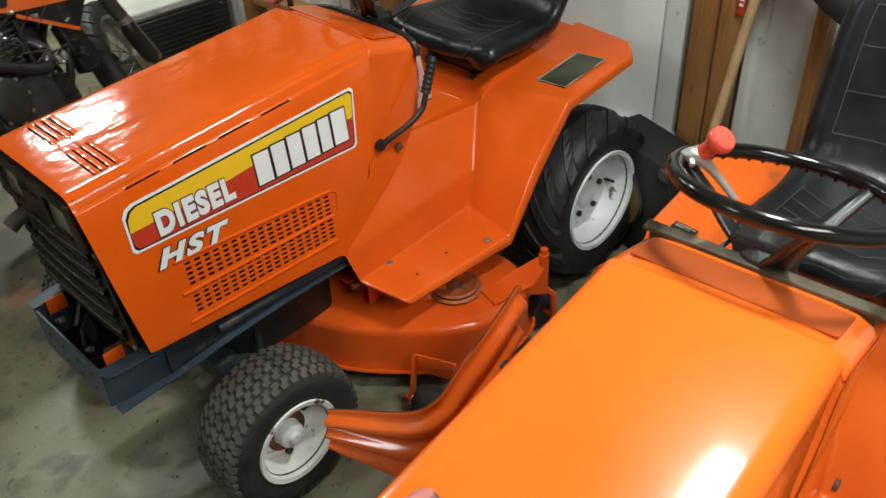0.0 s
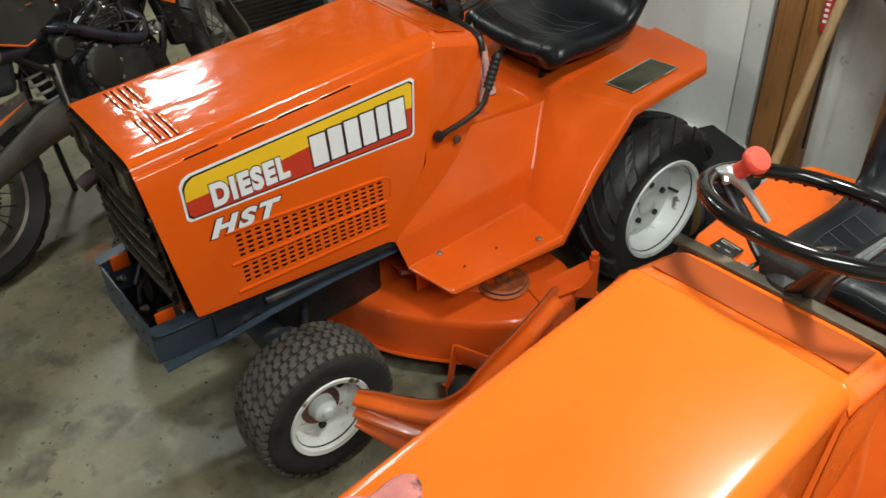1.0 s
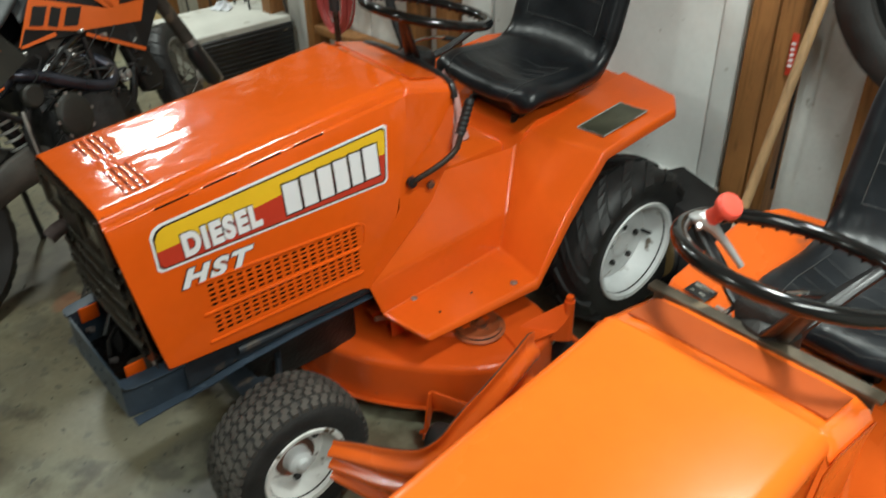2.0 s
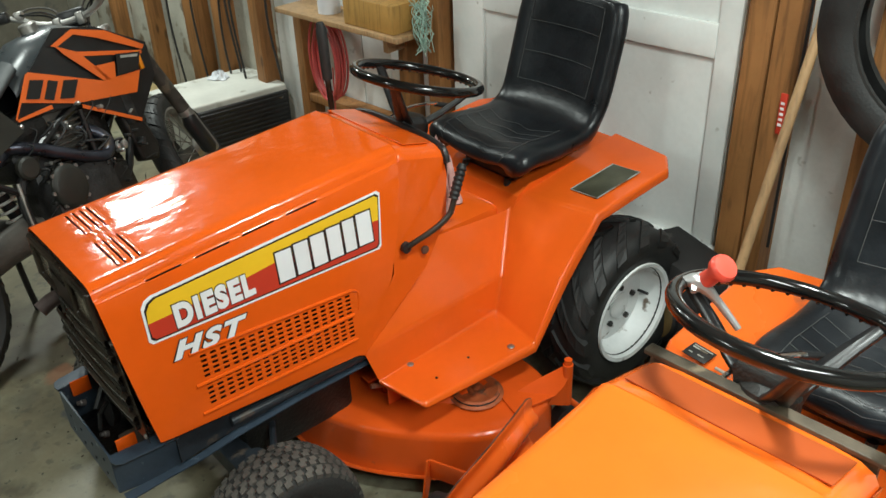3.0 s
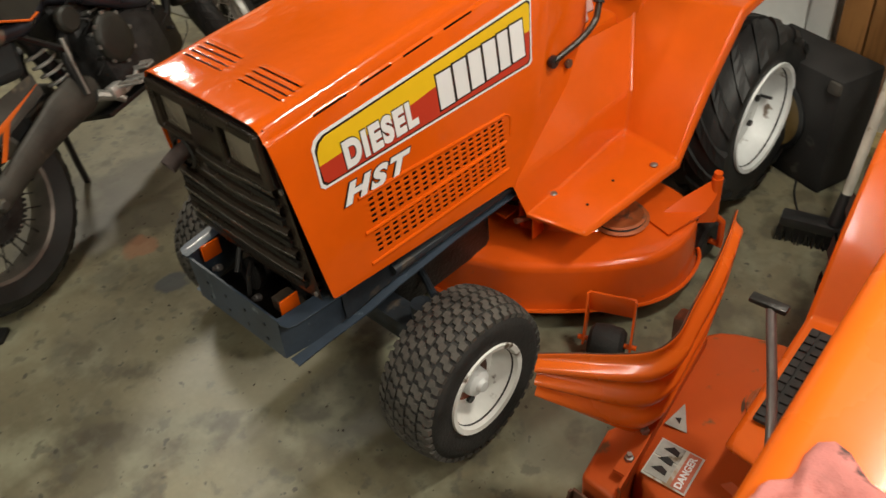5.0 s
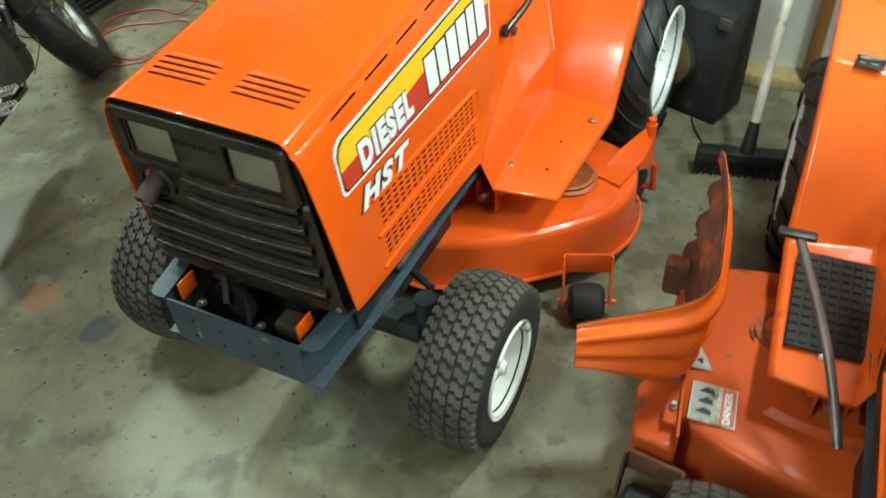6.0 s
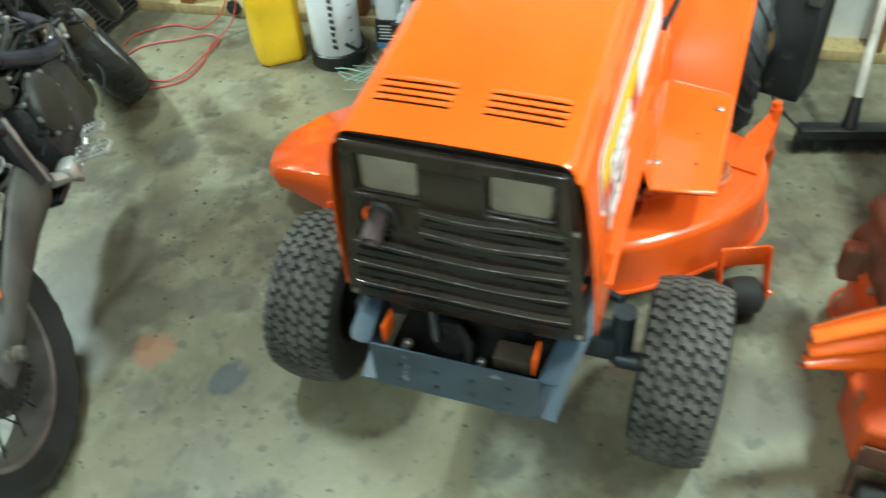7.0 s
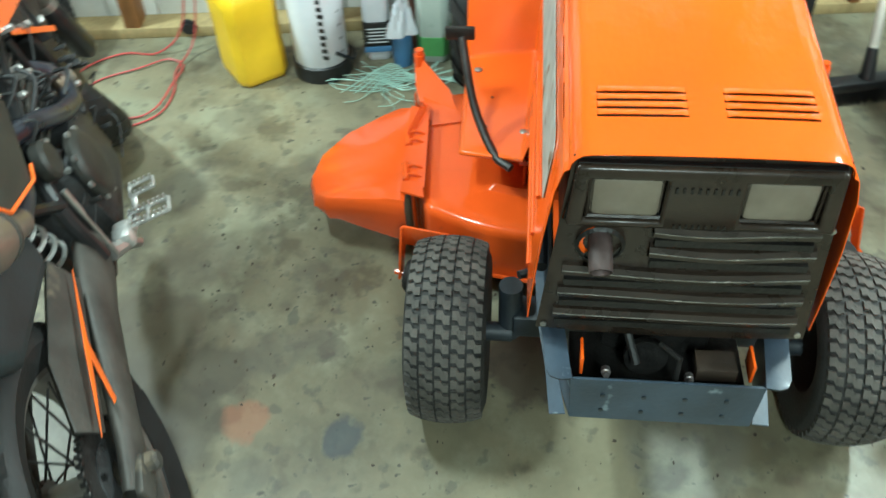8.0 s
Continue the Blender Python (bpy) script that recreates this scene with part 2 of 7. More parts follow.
def letters(text, size, mat, m, parent, label, thick=0.0006, shear=0.0, bold=0.0, name="lettering", space=1.0, wide=1.0):
    """Built-in lettering as a mesh part."""
    cu = bpy.data.curves.new("text_line", "FONT")
    cu.body, cu.size, cu.extrude, cu.shear, cu.offset, cu.space_character = text, size, thick, shear, bold, space
    cu.align_x, cu.align_y = "CENTER", "CENTER"
    tmp = bpy.data.objects.new("text_line", cu)
    scene.collection.objects.link(tmp)
    bpy.context.view_layer.update()
    me = bpy.data.meshes.new_from_object(tmp)
    bpy.data.objects.remove(tmp)
    me.transform(m @ Matrix.Diagonal((wide, 1, 1, 1)))
    me.name = name
    me.materials.clear()
    me.materials.append(mat)
    ob = new(name, me)
    ob.parent = parent
    ob["label"] = label
    return ob


def lerp(a, b, t):
    return a + (b - a) * t


# ---- tyres and wheels ----
def tyre_profile(R, half, rim):
    """(radius, height) loop of a low-pressure tyre."""
    pts = []
    for k in range(13):
        a = math.pi * (k / 12) - math.pi / 2
        s, c = math.sin(a), math.cos(a)
        pts.append((rim + (R - rim) * max(0.0, c) ** 0.42, half * math.copysign(abs(s) ** 0.62, s)))
    pts[0], pts[-1] = (rim, -half * 0.86), (rim, half * 0.86)
    return pts + [(rim - 0.012, half * 0.80), (rim - 0.012, -half * 0.80)]


def crown(R, half, w):
    return R - 0.012 * (abs(w) / half) ** 2.2 * 1.6


def turf_tread(R, half, count, rows):
    """Zigzag turf blocks round the crown."""
    bm = bmesh.new()
    step = math.tau / count
    wide = 2 * half * 0.92 / rows
    shape = [(-0.44, -0.40), (-0.05, -0.40), (0.10, -0.06), (0.44, -0.06), (0.44, 0.56), (0.05, 0.56), (-0.10, 0.22), (-0.44, 0.22)]
    for i in range(count):
        for j in range(rows):
            w0 = (j + 0.5 - rows / 2) * wide
            off = 0.0
            a0 = (i + off + 0.03 * math.sin(7 * j + i)) * step
            low, top = [], []
            for q, (u, v) in enumerate(shape):
                w = w0 + u * wide * 0.97
                a = a0 + (v - 0.1) * step * 1.0
                r = crown(R, half, w)
                low.append(bm.verts.new(((r - 0.010) * math.cos(a), (r - 0.010) * math.sin(a), w)))
                top.append(bm.verts.new(((r + 0.001) * math.cos(a), (r + 0.001) * math.sin(a), w)))
            bm.faces.new((top[0], top[1], top[6], top[7]))
            bm.faces.new((top[1], top[2], top[5], top[6]))
            bm.faces.new((top[2], top[3], top[4], top[5]))
            for q in range(8):
                z = (q + 1) % 8
                bm.faces.new((low[q], low[z], top[z], top[q]))
    return bm


def lug_tread(R, half, count):
    """Slanting lugs of a tractor tyre, in two staggered rows."""
    bm = bmesh.new()
    step = math.tau / count
    for i in range(count):
        for side in (-1, 1):
            a0 = (i + (0.5 if side > 0 else 0)) * step
            rings = []
            for k in range(6):
                w = side * half * (0.02 + 0.2 * k)
                a = a0 + step * 0.24 * k
                r = crown(R, half, w) - (0.014 if k == 5 else 0.002 * max(0, k - 2))
                t = step * (0.15 + 0.012 * k)
                rings.append([bm.verts.new((rr * math.cos(aa), rr * math.sin(aa), w)) for rr, aa in
                              ((r - 0.014, a - t * 1.3), (r + 0.0035, a - t), (r + 0.0035, a + t), (r - 0.014, a + t * 1.3))])
            for u, v in zip(rings, rings[1:]):
                for q in range(3):
                    bm.faces.new((u[q], u[q + 1], v[q + 1], v[q]))
            bm.faces.new(rings[0])
            bm.faces.new(rings[-1])
    return bm


def wheel(name, parent, m, R, half, rim, kind, rim_mat, label):
    """A wheel under its vehicle; its axle is the local z, which points outwards."""
    hub = part(name, lathe(bmesh.new(), [(rim, half * 0.84), (rim + 0.008, half * 0.9), (rim + 0.006, half * 0.96), (rim - 0.006, half * 0.93), (rim - 0.014, half * 0.7),
               (rim - 0.022, half * 0.3), (rim * 0.80, half * 0.16), (rim * 0.5, half * 0.26), (rim * 0.40, half * 0.30), (0.0, half * 0.30)], 40), rim_mat, parent, label)
    hub.matrix_local = m
    part("tyre", lathe(bmesh.new(), tyre_profile(R - 0.006, half, rim), 56, closed=True), RUBBER_DARK if kind == "lug" else RUBBER, hub, "black rubber tyre with turf tread" if kind == "turf" else "black rubber tyre with slanting lugs")
    if kind == "turf":
        tagged(part("tread", turf_tread(R, half, 44, 5), TREAD, hub, "worn grey zigzag tread blocks", smooth=0), kind="stuff")
        part("hub_cap", lathe(bmesh.new(), [(0.036, half * 0.28), (0.036, half * 0.52), (0.033, half * 0.62), (0.018, half * 0.68), (0.014, half * 0.8), (0.0, half * 0.82)], 20), WHITE_RIM, hub, "off-white grease cap")
        part("bearing_hole", lathe(bmesh.new(), [(0.058, half * 0.275), (0.058, half * 0.31), (0.038, half * 0.31), (0.038, half * 0.275)], 24, closed=True), RUSTY, hub, "rusty hub recess")
        for k in range(3):
            a = k * math.tau / 3 + 0.5
            part("rim_hole", lathe(bmesh.new(), [(0.0, half * 0.20), (0.011, half * 0.20), (0.011, half * 0.31), (0.0, half * 0.31)], 12, pose(0.075 * math.cos(a), 0.075 * math.sin(a), 0)), GREASE_OR_SHADE, hub, "dark hole in the rim")
    else:
        tagged(part("tread", lug_tread(R, half, 15), RUBBER_DARK, hub, "black slanting lugs", smooth=0), kind="stuff")
        for k in range(5):
            a = k * math.tau / 5 + 0.3
            part("wheel_bolt", lathe(bmesh.new(), [(0.0, half * 0.27), (0.010, half * 0.27), (0.010, half * 0.40), (0.0, half * 0.40)], 6, pose(0.068 * math.cos(a), 0.068 * math.sin(a), 0)), DARK_STEEL, hub)
        part("hub_plate", lathe(bmesh.new(), [(0.045, half * 0.28), (0.045, half * 0.36), (0.030, half * 0.40), (0.0, half * 0.40)], 24), WHITE_RIM, hub)
        part("valve", tube(bmesh.new(), [(0.118, 0, half * 0.2), (0.122, 0, half * 0.55)], 0.005, 8), BLACK_PLASTIC, hub)
    return hub


# ---- garden tractor: x runs from the nose to the back, its left side is -y ----
FLARE = [0.045]


def hood_top(x):
    return 0.927 + 0.066 * x / 0.835


def hood_sheet():
    """The hood, with its louvre slots and punched side panel as real openings."""
    slots_top = [0.0815 + 0.0175 * k for k in range(4)]
    slots_side = [(0.118, 0.205), (0.240, 0.328), (0.362, 0.450), (0.484, 0.572)]
    cols = [0.190 + 0.0258 * k for k in range(17)]
    xs = {0.0, 0.02, 0.045, 0.17, 0.64, 0.70, 0.76, 0.835}
    for c in slots_top:
        xs |= {round(c, 4), round(c + 0.0062, 4)}
    for a, b in slots_side:
        xs |= {a, b}
    for c in cols:
        xs |= {round(c, 4), round(c + 0.0155, 4)}
    xs = sorted(xs)
    xs = [x for i, x in enumerate(xs) if i == 0 or x - xs[i - 1] > 0.0008]
    top = [0.0, 0.027, 0.06, 0.10, 0.13, 0.162, 0.172]
    rows = [("top", y) for y in top]
    rows += [("bend", a) for a in (22, 45, 68, 90)]
    rows += [("down", 0.004), ("down", 0.0085), ("down", 0.05), ("down", 0.16)]
    lines = []
    for band in (0.0, 0.53):
        for k in range(5):
            lines += [band + 0.094 * k, band + 0.094 * k + 0.052]
    rows += [("perf", q) for q in lines] + [("perf", 1.02), ("low", 0.5), ("low", 1.0)]

    def place(kind, q, x):
        zt = hood_top(x)
        if kind == "top":
            return 0.2 * q / 0.2, zt + 0.003 * (1 - (q / 0.172) ** 2)
        if kind == "bend":
            a = radians(q)
            return 0.172 + 0.030 * math.sin(a), zt - 0.030 * (1 - math.cos(a))
        p_hi, p_lo = 0.684 - 0.048 * x, 0.530 - 0.018 * x
        low = 0.4975 - 0.064 * x
        if kind == "down":
            z = zt - 0.030 - q
        elif kind == "perf":
            z = lerp(p_hi, p_lo, q)
        else:
            z = lerp(lerp(p_hi, p_lo, 1.02), low, q)
        t = (zt - 0.03 - z) / 0.43
        return 0.202 + FLARE[0] * max(0.0, t) ** 0.45, z

    bm = bmesh.new()
    for side in (-1, 1):
        hood_half(bm, side, rows, xs, place, slots_top, slots_side, cols, lines)
    bmesh.ops.remove_doubles(bm, verts=[v for v in bm.verts if abs(v.co.y) < 1e-6], dist=1e-5)
    return bm


def hood_half(bm, side, rows, xs, place, slots_top, slots_side, cols, lines):
    table = []
    for kind, q in rows:
        line = []
        for i, x in enumerate(xs):
            y, z = place(kind, q, x)
            xx = x
            drop = max(0.0, (hood_top(x) - z))
            front = 0.050 * min(1, drop / 0.43) ** 1.3
            back = 0.835 - 0.05 * min(1, drop / 0.30) - 0.125 * max(0.0, (drop - 0.30) / 0.22)
            if x < 0.06:
                xx = front + x * (0.06 - front) / 0.06
            if x > 0.62:
                xx = lerp(0.62, back, (x - 0.62) / 0.215)
            line.append(bm.verts.new((xx, side * y, z)))
        table.append(line)
    for r in range(len(rows) - 1):
        for i in range(len(xs) - 1):
            x0, (kind, q) = xs[i], rows[r]
            mid = (xs[i] + xs[i + 1]) / 2
            if kind == "top" and 0.027 <= q < 0.162 and any(c < mid < c + 0.0062 for c in slots_top):
                continue
            if kind == "down" and q == 0.004 and any(a < mid < b for a, b in slots_side):
                continue
            if kind == "perf" and q in lines[::2] and any(c < mid < c + 0.0155 for c in cols):
                continue
            f = (table[r][i], table[r][i + 1], table[r + 1][i + 1], table[r + 1][i])
            bm.faces.new(f if side < 0 else f[::-1])


def side_y(x, z):
    t = (hood_top(x) - 0.03 - z) / 0.43
    return 0.202 + FLARE[0] * max(0.0, t) ** 0.45


def badge(parent, side):
    """The striped name plate on a hood side: yellow over red, black and white borders, lettering."""
    def ring(grow):
        base = [(0.098, 0.835), (0.108, 0.850), (0.125, 0.858), (0.735, 0.897), (0.744, 0.890), (0.727, 0.765), (0.718, 0.757), (0.104, 0.764), (0.096, 0.772)]
        cx, cz = 0.42, 0.815
        return [(x + grow * (1 if x > cx else -1), z + grow * (1 if z > cz else -1)) for x, z in base]

    def slab(name, pts, lift, mat, up, label):
        bm = bmesh.new()
        a = [bm.verts.new((x, side * (side_y(x, z) + lift), z)) for x, z in pts]
        b = [bm.verts.new((x, side * (side_y(x, z) + lift + 0.0012), z)) for x, z in pts]
        bm.faces.new(b)
        for i in range(len(a)):
            bm.faces.new((a[i], a[(i + 1) % len(a)], b[(i + 1) % len(a)], b[i]))
        return part(name, bm, mat, up, label, smooth=0)

    plate = slab("badge", ring(0.010), 0.0006, WHITE_DECAL if side < 0 else GREY_DECAL, parent, "white-bordered yellow and red name decal" if side < 0 else "pale name decal")
    if side > 0:
        return
    slab("badge_outline", ring(0.004), 0.0014, BLACK_DECAL, plate, "black outline")
    hi = ring(0.0)
    mid = [(0.094, 0.806), (0.30, 0.816), (0.45, 0.832), (0.52, 0.836), (0.736, 0.830)]
    slab("yellow_stripe", [mid[0]] + hi[0:5] + mid[::-1][:-1], 0.0022, YELLOW_DECAL, plate, "yellow stripe")
    slab("red_stripe", mid + [hi[5], hi[6], hi[7], hi[8]], 0.0022, RED_DECAL, plate, "dark red stripe")

    def upright(x, z, lift, tilt, lean=0.0):
        """A frame on the hood side whose x runs along the panel, seen from outside."""
        d = Vector((side_tan * 1.0, 0, math.tan(radians(tilt)))).normalized()
        n = Vector((0, side, 0.1)).normalized()
        up = n.cross(d).normalized()
        n = d.cross(up)
        m = Matrix((d, up, n)).transposed().to_4x4()
        m.translation = (x, side * (side_y(x, z) + lift), z)
        return m

    side_tan = 1.0 if side < 0 else -1.0
    tilt = 2.6 * side_tan
    letters("DIESEL", 0.076, BLACK_DECAL, upright(0.256, 0.797, 0.0033, 1.0 * side_tan), plate, "black letter outlines", bold=0.0068, space=1.18, wide=0.79)
    letters("DIESEL", 0.076, WHITE_DECAL, upright(0.256, 0.797, 0.0042, 1.0 * side_tan), plate, "white block lettering", bold=0.0046, space=1.18, wide=0.79)
    # the maker's name is kept as six plain blocks
    x0 = 0.428
    for k, wide in enumerate((0.044, 0.040, 0.040, 0.040, 0.034, 0.044)):
        h = 0.080 + 0.0015 * k
        zc = 0.812 + 0.0022 * k
        for grow, lift, mat, nm in ((0.004, 0.0029, BLACK_DECAL, "block_outline"), (0.0, 0.0037, WHITE_DECAL, "white_block")):
            pts = [(x0 - grow, zc - h / 2 - grow), (x0 + wide + grow, zc - h / 2 - grow), (x0 + wide + grow, zc + h / 2 + grow), (x0 - grow, zc + h / 2 + grow)]
            slab(nm, pts, lift, mat, plate, "")
        x0 += wide + 0.0085
    letters("HST", 0.060, BLACK_DECAL, upright(0.215, 0.709, 0.0020, -2.0 * side_tan), plate, "black letter outlines", shear=0.35, bold=0.0050, space=1.25, wide=1.40)
    letters("HST", 0.060, WHITE_DECAL, upright(0.215, 0.709, 0.0032, -2.0 * side_tan), plate, "white slanted lettering", shear=0.35, bold=0.0030, space=1.25, wide=1.40)


def rib(bm, a, b, r):
    """A pressed bead along a line."""
    tube(bm, [a, b], r, 8)


DASH_GRIME = material("grimy_brown_dash_steel", (0.085, 0.065, 0.042), 0.55, 0.1, 0.4, 14, 80, 0.12, 0, ((0.17, 0.13, 0.08), 18, 0.56))
# pale metal for the highlights drawn on the grille slats
EDGE_GLINT = material("painted_edge_glint", (0.34, 0.33, 0.31), 0.22, 0.7, 0.3, 30, 120, 0.05)


def grille(parent):
    """Black front panel with lamps, slats and the exhaust stub."""
    def gx(z):
        return 0.011 + 0.021 * max(0.0, (0.92 - z) / 0.43) ** 1.2

    def half(z):
        return 0.196 + 0.038 * (0.915 - z) / 0.40

    zs = [0.919, 0.908, 0.890, 0.80, 0.792, 0.640, 0.505, 0.497]
    rows = []
    for z in zs:
        w = half(z)
        bow = 0.006 if z < 0.79 else 0.0
        rows.append([(gx(z) - bow * (1 - k * k), w * k, z - bow * (1 - k * k) * (0.5 if z < 0.6 else 0)) for k in (-1, -0.93, -0.8, -0.4, 0, 0.4, 0.8, 0.93, 1)])
    g = part("grille", grid(rows), BLACK_PAINT, parent, "black-painted grille panel", thick=0.0015)
    bm = bmesh.new()
    ring = [(gx(0.905) - 0.006, -0.186, 0.906), (gx(0.905) - 0.004, 0.186, 0.906), (gx(0.80) - 0.004, 0.200, 0.797), (gx(0.80) - 0.004, 0.075, 0.792),
            (gx(0.80) - 0.004, 0.055, 0.806), (gx(0.80) - 0.004, -0.055, 0.806), (gx(0.80) - 0.004, -0.075, 0.792), (gx(0.80) - 0.004, -0.200, 0.797)]
    tube(bm, ring, 0.009, 8, closed=True)
    bz = part("lamp_bezel", bm, BLACK_GLOSS, g, "glossy black lamp surround")
    cols_, rows_ = (-0.191, -0.168, -0.056, 0.056, 0.168, 0.191), (0.911, 0.887, 0.800, 0.787)
    vs_ = [(gx(z) - 0.013, y * (1 + 0.05 * (0.914 - z) / 0.12), z) for z in rows_ for y in cols_]
    fs_ = [(6 * i + j, 6 * i + j + 1, 6 * i + j + 7, 6 * i + j + 6) for i in range(3) for j in range(5) if not (i == 1 and j in (1, 3))]
    plate_ = part("bezel_plate", sheet(vs_, fs_), BLACK_PAINT, bz, "black moulded lamp surround", smooth=50, thick=0.017)
    plate_.modifiers["thickness"].offset = 0
    round_ = plate_.modifiers.new("edges", "BEVEL")
    round_.width, round_.segments, round_.limit_method, round_.angle_limit = 0.007, 3, "ANGLE", radians(40)
    for s in (-1, 1):
        bm = bmesh.new()
        box(bm, (gx(0.845) - 0.002, s * 0.113, 0.843), (0.020, 0.106, 0.082), edge=0.012)
        part("headlight", bm, LENS, g, "frosted rectangular headlight glass")
        bm = bmesh.new()
        tube(bm, [(gx(0.845) - 0.008, s * 0.112 - 0.058, 0.804), (gx(0.845) - 0.008, s * 0.112 + 0.058, 0.804), (gx(0.845) - 0.008, s * 0.112 + 0.058, 0.882), (gx(0.845) - 0.008, s * 0.112 - 0.058, 0.882)], 0.005, 6, closed=True)
        part("lamp_frame", bm, BLACK_PAINT, g)
    bm = bmesh.new()
    box(bm, (gx(0.85) - 0.008, 0, 0.848), (0.018, 0.094, 0.066), edge=0.004)
    part("lamp_divider", bm, BLACK_PAINT, g)
    bm = bmesh.new()
    for k in range(9):
        box(bm, (gx(0.88) - 0.0215, -0.044 + 0.011 * k, 0.872), (0.004, 0.004, 0.010))
        box(bm, (gx(0.79) - 0.0215, -0.038 + 0.0095 * k, 0.796), (0.004, 0.0035, 0.008))
    tagged(part("vent_slit", bm, GREASE_OR_SHADE, g, "rows of small dark vent slits"), kind="stuff")
    for k, z in enumerate((0.766, 0.716, 0.660, 0.604, 0.548)):
        w = half(z)
        a, b = -w * 0.90, w * (0.30 if k < 2 else 0.90)
        bm = bmesh.new()
        n = 12
        rows = []
        for (dx, dz) in ((0.002, 0.022), (-0.009, 0.020), (-0.014, 0.010), (-0.011, -0.002), (0.002, -0.008)):
            rows.append([(gx(z) + dx - 0.006 * (1 - (lerp(a, b, i / n) / w) ** 2), lerp(a, b, i / n), z + dz + 0.0025 * math.sin(i * 0.55 + k) - 0.003 * math.sin(math.pi * i / n)) for i in range(n + 1)])
        v = grid(rows)
        sl = part("slat", v, BLACK_PAINT, g)
        # thin pale bar drawn as the highlight on the glossy slat
        part("slat_edge", tube(bmesh.new(), [(gx(z) - 0.0142 - 0.006 * (1 - (lerp(a, b, i / n) / w) ** 2), lerp(a, b, i / n), z + 0.0105 + 0.0025 * math.sin(i * 0.55 + k) - 0.003 * math.sin(math.pi * i / n)) for i in range(n + 1)], 0.0011, 5), EDGE_GLINT, sl, "pale bar painted as a glint on the slat")
        part("slot", box(bmesh.new(), (gx(z) - 0.0045, (a + b) / 2, z - 0.0195), (0.014, b - a - 0.01, 0.014)), GREASE_OR_SHADE, g)
    bm = bmesh.new()
    lathe(bm, [(0.034, 0.0), (0.040, 0.004), (0.034, 0.008)], 24, pose(gx(0.74) - 0.006, 0.142, 0.735, 0, -90, 0))
    part("exhaust_hole", bm, GREASE_OR_SHADE, g, "dark ragged exhaust cut-out")
    pts = [(gx(0.74) - 0.0005, 0.142 + r_ * math.cos(a_), 0.735 + r_ * math.sin(a_)) for r_, way in ((0.036, 1), (0.027, -1)) for a_ in (radians(c_) for c_ in range(-50, 71, 20)[::way])]
    part("hole_liner", sheet(pts, [tuple(range(len(pts)))]), ORANGE, g, "orange bracket showing in the cut-out", smooth=0, thick=0.003)
    bm = bmesh.new()
    pts = arc([(gx(0.74) + 0.05, 0.142, 0.742), (gx(0.74) - 0.02, 0.142, 0.738), (gx(0.74) - 0.058, 0.141, 0.722)], 4)
    tube(bm, pts, 0.0195, 18, caps=False)
    part("exhaust_pipe", bm, EXHAUST, g, "brown burnt exhaust stub", thick=0.003)
    for y, z in ((0.19, 0.785), (-0.205, 0.78), (-0.222, 0.510), (0.222, 0.510)):
        part("screw", lathe(bmesh.new(), [(0.006, 0), (0.006, 0.004), (0.0, 0.005)], 8, pose(gx(z) - 0.002, y, z, 0, -90, 0)), STEEL, g)
    return g


def fender(parent, side, mat, half=0.43, rounded=False):
    """Step plate, wheel arch front and fender top on one side: folded sheet metal."""
    o = half - 0.43
    y = lambda v: side * (v + o if v > 0.3 else v * (0.74 if rounded else 1.0))  # noqa: E731
    v = [(0.645, y(0.248), 0.450), (0.668, y(0.272), 0.352), (0.706, y(0.430), 0.345), (1.128, y(0.440), 0.338), (1.151, y(0.246), 0.348),
         (1.183, y(0.234), 0.460), (1.285, y(0.160), 0.628), (1.238, y(0.442), 0.522), (1.378, y(0.445), 0.690), (1.345, y(0.165), 0.672),
         (1.715, y(0.442), 0.722), (1.80, y(0.165), 0.738), (1.785, y(0.385), 0.730), (1.80, y(0.165), 0.665), (0.86, y(0.128), 0.640)]
    f = [(1, 2, 3, 4), (0, 1, 4, 5), (0, 5, 6, 14), (4, 3, 7, 5), (5, 7, 8, 9, 6), (9, 8, 10, 12, 11)]
    bm = sheet(v, f)
    lip = [2, 3, 7, 8, 10, 12, 11]
    vs = list(bm.verts)
    low = [bm.verts.new((p[0] + (0.012 if i in (7, 8) else 0), p[1] + side * 0.004, p[2] - 0.028)) for i, p in ((i, v[i]) for i in lip)]
    for k in range(len(lip) - 1):
        bm.faces.new((vs[lip[k]], vs[lip[k + 1]], low[k + 1], low[k]))
    front = bm.verts.new((0.670, y(0.272), 0.341))
    low[0].co.z += 0.014
    bm.faces.new((vs[1], vs[2], low[0], front))
    ob = part("fender", bm, mat, parent, "folded orange step and fender", smooth=60, thick=0.004, bevel=0.034 if rounded else 0.019)
    ob.modifiers["edges"].segments = 5 if rounded else 4
    return ob


